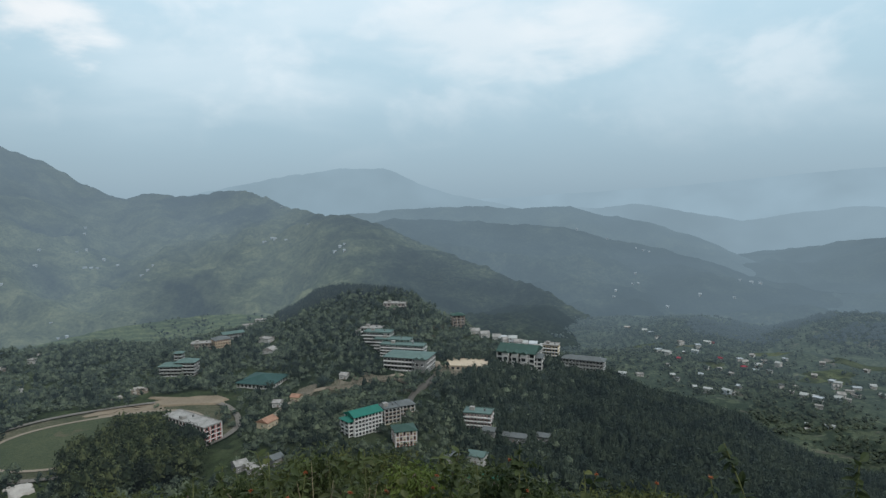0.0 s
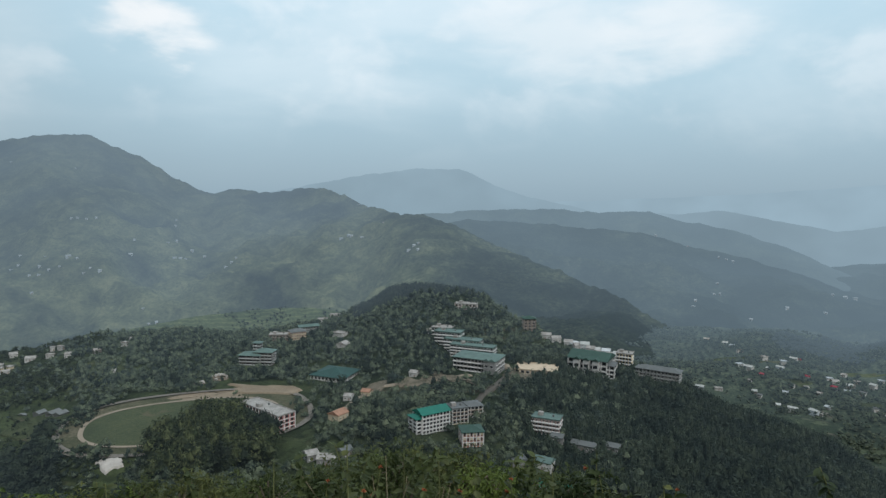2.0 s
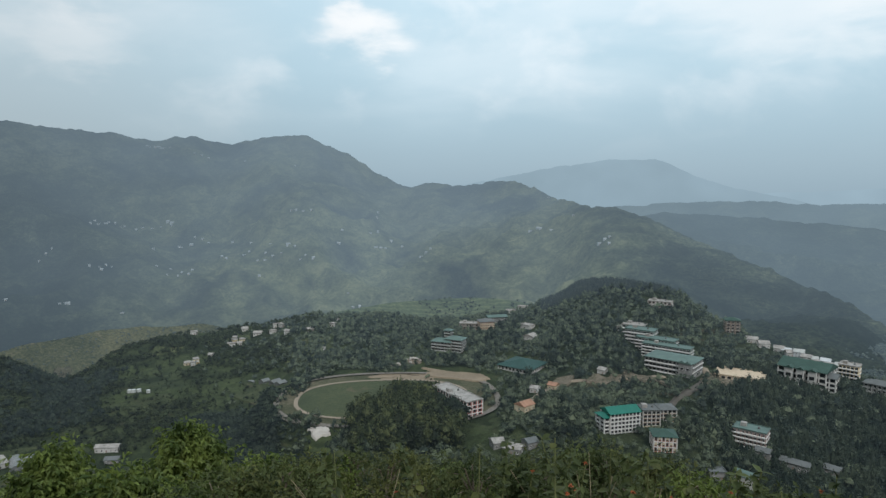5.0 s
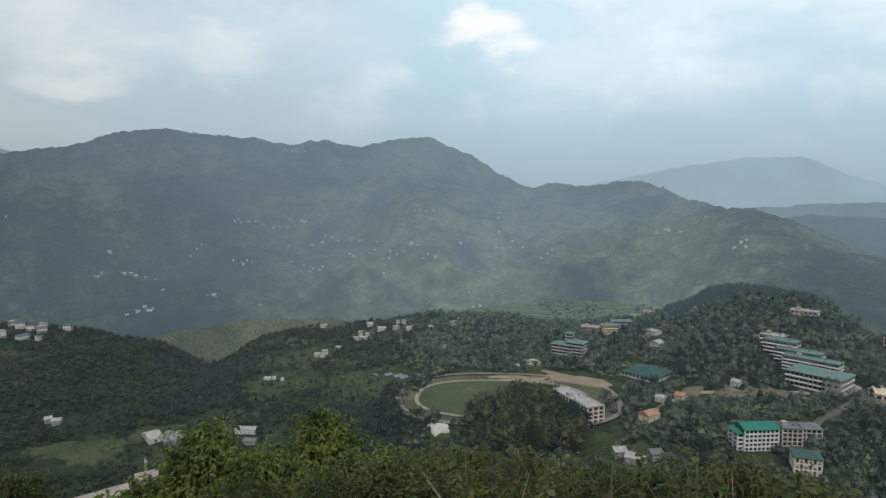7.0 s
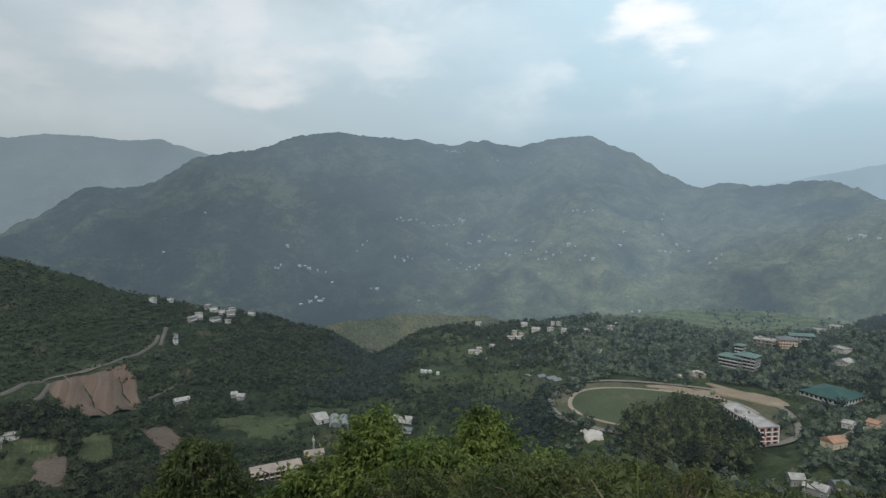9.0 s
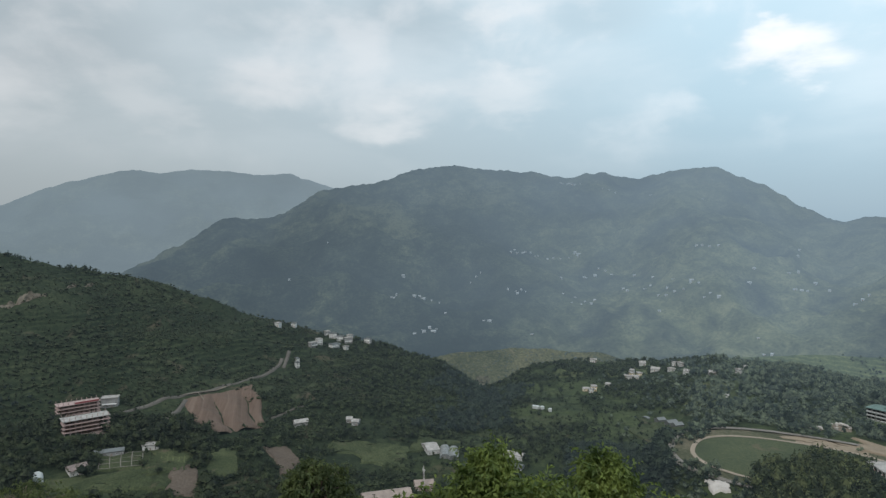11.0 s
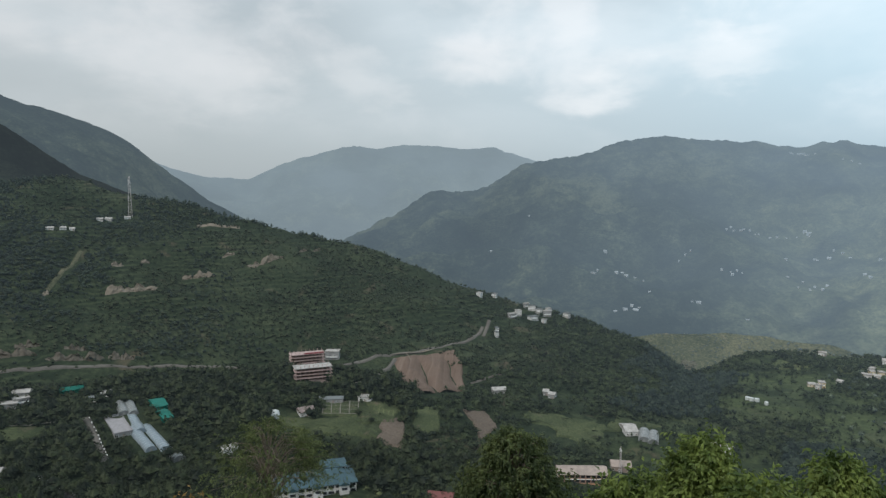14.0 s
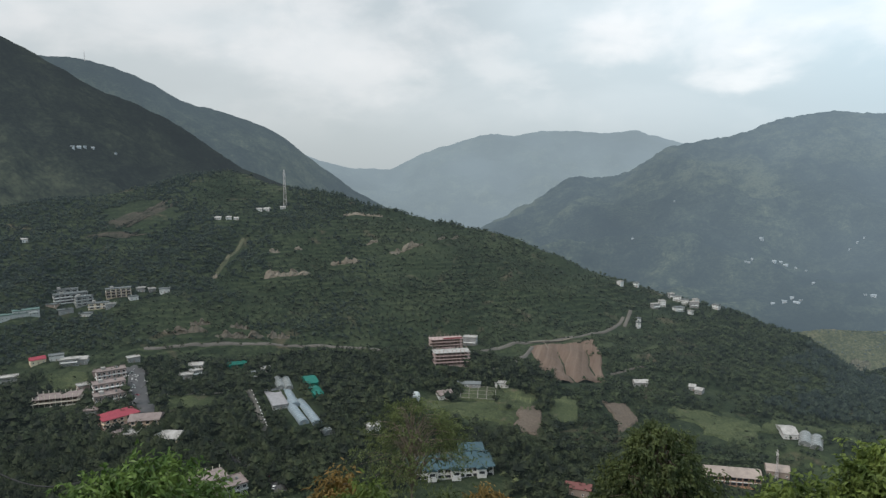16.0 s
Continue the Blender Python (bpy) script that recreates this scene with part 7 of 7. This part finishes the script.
# the tangle of weeds and bushes along the brow
BROW = [(-38, -28), (-30, -26.3), (-20, -26.2), (-12, -25.8), (-4, -24.9), (1, -23.8), (4, -22.9), (9, -22.2), (14, -23.0), (20, -24.2), (26, -23.9), (31, -23.2), (36, -24.2), (42, -24.5), (52, -25)]
pick = np.random.RandomState(90)
for k, az in enumerate(np.arange(-37, 52, 2.05)):
    r = float(pick.uniform(4.6, 8.2))
    el = float(np.interp(az, *zip(*BROW))) + float(pick.uniform(-1.0, 0.35))
    leafy("brow_bush", "tangled green weeds and bushes on the brow" if k % 3 else "leafy bush with paler shoots on the brow", float(az) + float(pick.uniform(-0.8, 0.8)), r, up(r, el), float(pick.uniform(0.8, 1.5)), float(pick.uniform(0.038, 0.058)), 460,
          (WEED, DULL, WEED, DULL, FRESH)[k % 5], 100 + k, depth=float(pick.uniform(0.6, 1.0)), cone=0.45, droop=0.3, per=6, slim=0.2, group="brow bushes")


def flower(az, r, top, heads, seed, thin=False):
    """A tall weed with a bent stalk, a few leaves and orange-red flower heads."""
    g = np.random.RandomState(seed)
    x, y = xy(az, r)
    foot = land(x, y)
    tall = top - foot
    ob = new("flowering_weed")
    ob.location, ob.empty_display_size = (x, y, foot), 0.2
    tagged(ob, "tall thin weed with dark leaves" if not heads else "tall weed with orange-red flower heads", "flower" if heads else "weed", "flowering weeds")
    lean = g.normal(0, 0.10, 2)
    line = [((lean[0] * t * t * tall, lean[1] * t * t * tall, tall * t - 0.2 * (t == 0)), 0.012 * (1 - 0.7 * t)) for t in np.linspace(0, 1, 7)]
    part("stalk", limb_data("stalk", [line], STALK), ob)
    n = 90 if thin else 60
    t = g.uniform(0.45, 1.0, n)
    root = np.stack([lean[0] * t * t * tall, lean[1] * t * t * tall, tall * t], -1)
    part("foliage", leaves_data("foliage", root, g.normal(0, 1, (n, 3)) * (1, 1, 0.5), g.uniform(0.04, 0.085, n), g.uniform(0.012, 0.022, n), seed, DULL, True), ob)
    for k in range(heads):
        q = 24
        d = g.normal(0, 1, (q, 3))
        d[:, 2] = np.abs(d[:, 2])
        me = leaves_data("flower_head", np.zeros((q, 3)), d, g.uniform(0.011, 0.022, q), np.full(q, 0.006), seed + k, PETAL)
        part("flower_head", me, ob, "orange-red flower head", tuple(np.array(line[-1 - k % 2][0]) + g.normal(0, 0.05, 3) * (k > 0)))
    return ob


for k, (az, r, el, heads) in enumerate(((-8.9, 4.6, -23.2, 3), (-9.9, 4.8, -22.8, 2), (-15.6, 4.8, -24.6, 1), (-22.9, 4.6, -23.6, 2), (3.0, 4.4, -25.2, 3), (5.2, 4.4, -25.4, 2), (7.2, 4.6, -24.0, 1),
                                        (11.2, 4.4, -25.0, 3), (13.0, 4.6, -24.2, 2), (17.0, 4.6, -24.8, 1), (28.1, 4.8, -24.2, 2))):
    flower(az, r, up(r, el), heads, 300 + k)
for k, (az, r, el) in enumerate(((-25.9, 4.0, -20.2), (-29.4, 4.0, -20.3), (-28.0, 3.8, -24.0), (-32.0, 3.8, -24.4), (1.0, 4.2, -21.9), (9.6, 4.6, -20.9), (33.0, 5.0, -22.6), (4.0, 4.4, -21.8), (6.5, 4.8, -21.6), (12.2, 4.5, -21.9), (15.5, 4.7, -22.4), (-1.5, 4.3, -22.6), (18.8, 4.6, -23.0), (24.0, 4.8, -22.8), (-6.0, 4.2, -23.0))):
    flower(az, r, up(r, el), 0, 340 + k, True)

STRAW = plain("dry_straw", (0.20, 0.165, 0.10), 0.9, 0.3, 6.0)


def broad_weed(az, r, el, seed):
    """A weed with a few large soft leaves on a thin stalk."""
    g = np.random.RandomState(seed)
    x, y = xy(az, r)
    ob = tagged(new("broad_leaved_weed"), "thin weed with large soft green leaves", "weed", "broad-leaved weeds")
    ob.location, ob.empty_display_size = (x, y, land(x, y)), 0.2
    tall = up(r, el) - ob.location[2]
    lean = g.normal(0, 0.08, 2)
    line = [((lean[0] * t * tall, lean[1] * t * tall, tall * t - 0.2 * (t == 0)), 0.009 * (1 - 0.6 * t)) for t in np.linspace(0, 1, 6)]
    part("stalk", limb_data("stalk", [line], STALK), ob)
    n = 16
    t = np.sort(g.uniform(0.45, 1.0, n))
    root = np.stack([lean[0] * t * tall, lean[1] * t * tall, tall * t], -1)
    way = g.normal(0, 1, (n, 3)) * (1, 1, 0.3) + (0, 0, -0.25)
    part("foliage", leaves_data("foliage", root, way, g.uniform(0.06, 0.13, n) * (1.25 - 0.5 * t), g.uniform(0.024, 0.042, n) * (1.25 - 0.5 * t), seed, WEED, True), ob)
    return ob


def dry_stems(az, r, el, seed):
    """A sheaf of bent dry stalks."""
    g = np.random.RandomState(seed)
    x, y = xy(az, r)
    ob = tagged(new("dry_stems"), "bent straw-coloured dry stems among weeds", "weed", "dry stems")
    ob.location, ob.empty_display_size = (x, y, land(x, y)), 0.2
    tall = up(r, el) - ob.location[2]
    for k in range(5):
        d = g.normal(0, 0.35, 2)
        top = tall * g.uniform(0.8, 1.0)
        part("stem", limb_data("stem", [[((d[0] * t * t * 0.8, d[1] * t * t * 0.8, top * (t - 0.12 * t * t) - 0.15 * (t == 0)), 0.006 * (1 - 0.6 * t)) for t in np.linspace(0, 1, 5)]], STRAW), ob)
    return ob


sprig = np.random.RandomState(61)
for k, az in enumerate((6.2, 3.6, 9.4, 0.6, -3.4, 13.8, 20.5, -12.4, 26.2, -18.5, 31.5)):
    broad_weed(az, float(sprig.uniform(3.9, 4.8)), float(np.interp(az, *zip(*BROW))) + float(sprig.uniform(0.2, 1.3)), 500 + k)
for k, az in enumerate((10.6, 12.0, 7.6, 4.9, 16.4, 22.6, -7.0, -16.8, 29.4)):
    dry_stems(az, float(sprig.uniform(4.0, 4.9)), float(np.interp(az, *zip(*BROW))) + float(sprig.uniform(-0.4, 0.5)), 540 + k)

# a sagging cable on the left
p, q = bearing(124.0, -20.0) * 22, bearing(118.0, -22.3) * 20
line = [(p.lerp(q, t) - Vector((0, 0, 0.3 * math.sin(math.pi * t))), 0.018) for t in np.linspace(-0.6, 1.0, 14)]
cable = tagged(new("cable", limb_data("cable", [line], plain("black_cable", (0.03, 0.03, 0.03), 0.7))), "thin black sagging overhead cable", "cable")


def sow(n, a0, a1, r0, r1, density=None, height=near_height, margin=0.0):
    """Random places between two bearings and two distances, thinned by density(az, r, x, y)."""
    az = rng.uniform(a0, a1, n)
    r = np.sqrt(rng.uniform(r0 * r0, r1 * r1, n))
    a = np.radians(az)
    x, y = -np.sin(a) * r, np.cos(a) * r
    keep = free(az, r, margin)
    if density:
        keep &= rng.rand(n) < density(az, r, x, y)
    az, r, x, y = az[keep], r[keep], x[keep], y[keep]
    return np.stack([x, y, height(az, r)], -1)


def grove(az, r, x, y):
    return np.clip(1.05 + fbm(x / 60 + 5, y / 60, 4) * 1.5, 0.12, 1)


CLEARINGS += [(86.5, 392, 30, 26), (59.0, 585, 22, 22), (66.5, 385, 26, 20), (7.0, 425, 16, 12), (19.9, 450, 13, 42), (21.5, 545, 34, 26), (34.4, 428, 9, 20), (88.0, 392, 26, 18), (86.5, 522, 48, 32), (89.8, 545, 16, 22), (82.3, 505, 22, 26)]
campus = sow(18000, -12, 45, 350, 900, lambda az, r, x, y: grove(az, r, x, y) * (1 - smooth(az, 29, 45)) * (1 - 0.9 * smooth(r, 808, 830) * (az < 14)))
scatter("woodland", campus, rng.uniform(3.2, 7.5, len(campus)) * np.where(rng.rand(len(campus)) < 0.1, 1.5, 1), "round", 34, WOODS, "dense mixed broadleaf woodland round the campus buildings", "trees", 1.0)
tall = sow(2300, -2, 37, 390, 810, lambda az, r, x, y: np.clip(0.55 + fbm(x / 45 + 25, y / 45, 3) * 2.0, 0.05, 1), margin=3)
dim = rng.rand(len(tall)) < 0.35
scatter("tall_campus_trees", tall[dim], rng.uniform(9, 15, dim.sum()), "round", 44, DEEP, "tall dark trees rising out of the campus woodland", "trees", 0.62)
scatter("tall_light_trees", tall[~dim], rng.uniform(8, 14, (~dim).sum()), "round", 44, WOODS, "tall lighter trees rising out of the campus woodland", "trees", 0.7)
# trees close along the shaded side of the long hostel
side = np.array([(xy(20.4, 468)[0] + math.cos(radians(56.4)) * u - math.sin(radians(56.4)) * v, xy(20.4, 468)[1] + math.sin(radians(56.4)) * u + math.cos(radians(56.4)) * v) for u in (-11.5, -17.0) for v in np.arange(-3, 45, 4.0)])
side = side + rng.uniform(-1.5, 1.5, side.shape)
side = np.column_stack([side, [land(*q) for q in side]])
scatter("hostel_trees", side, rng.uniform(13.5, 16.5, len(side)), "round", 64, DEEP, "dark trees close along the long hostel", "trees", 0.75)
# a dark stand of tall trees before the sports ground, let in over the clearing
kept, CLEARINGS = CLEARINGS, [c for c in CLEARINGS if abs(c[0] - 28.3) > 1.5 or c[1] < 500]
stand = np.concatenate([sow(430, 21.3, 31.6, 412, 478, margin=-1), sow(300, 21.5, 29.0, 462, 494, margin=-1), sow(160, 24.0, 28.0, 478, 512, margin=-1)])
light = rng.rand(len(stand)) < 0.25
scatter("dark_stand", stand[~light], rng.uniform(8, 18, (~light).sum()), "round", 70, DUSKY, "tall dark trees between the hostel and the sports ground", "trees", 0.9)
scatter("green_stand", stand[light], rng.uniform(11, 20, light.sum()), "round", 70, BROADLEAF, "tall greener trees among the dark stand by the sports ground", "trees", 0.7)
CLEARINGS = kept
bank = sow(4500, 33.0, 47, 395, 575, grove)
# only low growth on the bank right under the rim of the sports ground
rim = (np.abs(np.degrees(np.arctan2(-bank[:, 0], bank[:, 1])) - 35.4) < 3.0) & (np.hypot(bank[:, 0], bank[:, 1]) > 428)
scatter("bank_wood", bank, rng.uniform(6, 12, len(bank)) * np.where(rim, 0.33, 1), "round", 30, DEEP, "dark wood on the bank below the sports ground", "trees", 1.1)
pines = sow(9500, -36, 1, 400, 680, lambda az, r, x, y: smooth(-az, -1, 5) * (r < 645))
scatter("pine_wood", pines, rng.uniform(8, 14, len(pines)), "pine", 22, PINES, "dark pine wood on the spur")
knoll = sow(2900, 1, 14.5, 812, 905)
scatter("hilltop_pines", knoll, rng.uniform(8, 12, len(knoll)), "pine", 16, FAR_PINES, "dark pines on the knoll above the campus")
valley_trees = sow(20000, 29, 80, 400, 1010, lambda az, r, x, y: smooth(az, 28, 42) * np.clip(0.28 + 0.14 * smooth(az, 48, 56) + fbm(x / 45 + 9, y / 45, 4) * 2.4 + smooth(az, 53, 60) * smooth(r, 680, 740) + 0.55 * smooth(az, 55, 61), 0.07, 1) * (1 - smooth(az, 62, 70) * smooth(r, 690, 760)))
scatter("valley_trees", valley_trees, rng.uniform(3, 8, len(valley_trees)), "round", 26, DUSKY, "trees and hedges between valley fields", "trees", 1.05)
big_trees = sow(330, 109.3, 126, 392, 505, margin=2)
scatter("big_town_trees", big_trees, rng.uniform(9, 15, len(big_trees)), "round", 120, TOWN_LEAVES, "large leafy trees on the slope above the town", "trees", 0.95)
gorge = sow(1500, 49.5, 61, 640, 880, lambda az, r, x, y: np.clip(1.0 - np.abs(az - 55.2) / 4.5 + fbm(x / 40 + 2, y / 40, 3) * 1.5, 0.0, 1))
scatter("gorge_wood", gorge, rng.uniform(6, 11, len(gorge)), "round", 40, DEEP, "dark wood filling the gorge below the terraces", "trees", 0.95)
near_town = sow(2400, 72, 126, 385, 480, grove)
scatter("near_town_trees", near_town, rng.uniform(4, 9, len(near_town)) * np.where(rng.rand(len(near_town)) < 0.2, 1.5, 1), "round", 64, TOWN_LEAVES, "leafy trees on the slope above the town", "trees", 1.1)
town_trees = sow(7300, 78, 126, 478, 672, grove)
scatter("town_trees", town_trees, rng.uniform(3.5, 8, len(town_trees)) * np.where(rng.rand(len(town_trees)) < 0.22, 1.7, 1), "round", 36, TOWN_LEAVES, "trees among the houses of the valley town", "trees", 1.1)
low_scrub = sow(8500, 36, 92, 440, 1000, lambda az, r, x, y: (1 - smooth(az, 64, 70) * smooth(r, 660, 700)) * np.clip(0.6 + fbm(x / 30, y / 30, 3) * 2, 0.1, 1))
scatter("field_scrub", low_scrub, rng.uniform(0.9, 2.4, len(low_scrub)), "shrub", 6, BUSHES, "low scrub over the valley fields", "scrub", 1.5)


def contour_bands(az, r, x, y):
    """Scrub thick in the gullies and thin on the old terraces that follow the contours."""
    z = near_height(az, r)
    steps = np.sin(z / 2.6 + 5 * fbm(x / 90, y / 90, 3))
    return np.clip(0.70 + fbm(x / 75, y / 75, 4) * 1.5 + 0.22 * steps, 0.22, 1) * smooth(az, 61, 70)


slope = sow(47000, 60, 126, 690, 1230, contour_bands)
scatter("slope_scrub", slope, rng.uniform(1.3, 3.4, len(slope)) * np.where(rng.rand(len(slope)) < 0.07, 1.9, 1), "shrub", 3, BUSHES, "scrub and small trees covering the hillside", "scrub", 1.5)
# wood thickened in dark leaf colour to imitate cloud shade on the hill
hill_wood = sow(18500, 87, 126, 720, 1190, lambda az, r, x, y: smooth(az, 86, 108) * np.clip(0.20 + 0.75 * smooth(az, 103, 110) + fbm(x / 80 + 31, y / 80, 4) * 2.2, 0.0, 1))
scatter("hill_wood", hill_wood, rng.uniform(3.0, 6.5, len(hill_wood)), "round", 12, DEEP, "dark woodland on the hill shoulder, thickened to stand for cloud shade", "trees", 1.15)
ridge_pines = sow(1500, 84, 112, 1060, 1190, lambda az, r, x, y: np.clip(0.4 + fbm(x / 40, y / 40, 3) * 2, 0, 1))
scatter("ridge_pines", ridge_pines, rng.uniform(6, 11, len(ridge_pines)), "pine", 20, PINES, "dark pines along the hill crest")
own = sow(2600, -45, 126, 285, 420, grove)
scatter("hillside_trees", own, rng.uniform(3, 7, len(own)), "round", 28, BROADLEAF, "leafy trees on the steep slope below", "trees", 1.2)
knoll_scrub = sow(2600, 36, 66, 1000, 1360, None, range_site(KNOLL, -420, 420, 40, 5.0))
scatter("knoll_scrub", knoll_scrub, rng.uniform(1.5, 4, len(knoll_scrub)), "shrub", 6, FAR_LEAVES, "scrub on the dry knoll beyond the gorge", "scrub", 1.5)
back_slope = sow(3800, 8, 43, 930, 1150, lambda az, r, x, y: np.clip(0.35 + fbm(x / 40 + 3, y / 40, 4) * 2.4, 0.06, 1), range_site(TERRACES, -330, 270, 34, 17.0))
scatter("terrace_trees", back_slope, rng.uniform(2.5, 6, len(back_slope)), "shrub", 7, FAR_LEAVES, "small trees between terraces behind the campus", "trees", 1.3)
far_side = sow(19000, -40, 0, 620, 1480, lambda az, r, x, y: np.clip(0.62 + fbm(x / 70 + 9, y / 70, 4) * 2.2 + 0.8 * smooth(-az, 29, 33) * smooth(r, 1120, 1200), 0.1, 1), valley_height)
scatter("valley_scrub", far_side, rng.uniform(3, 8, len(far_side)), "shrub", 7, FAR_LEAVES, "scattered trees across the far valley floor", "trees", 1.3)
far_wood = sow(2600, -40, -21, 1190, 1440, lambda az, r, x, y: np.clip(0.55 + fbm(x / 60 + 19, y / 60, 4) * 2.0, 0, 1), valley_height)
scatter("valley_wood", far_wood, rng.uniform(6, 12, len(far_wood)), "round", 10, FAR_PINES, "dark wood along the far side of the valley", "trees", 1.2)
field_trees = sow(2600, 33, 70, 520, 1000, lambda az, r, x, y: np.clip(0.4 + fbm(x / 25 + 4, y / 25, 3) * 2.5, 0, 1), margin=-14)
scatter("field_trees", field_trees, rng.uniform(2.5, 6, len(field_trees)), "round", 24, DUSKY, "small trees along the edges of the valley fields", "trees", 1.0)
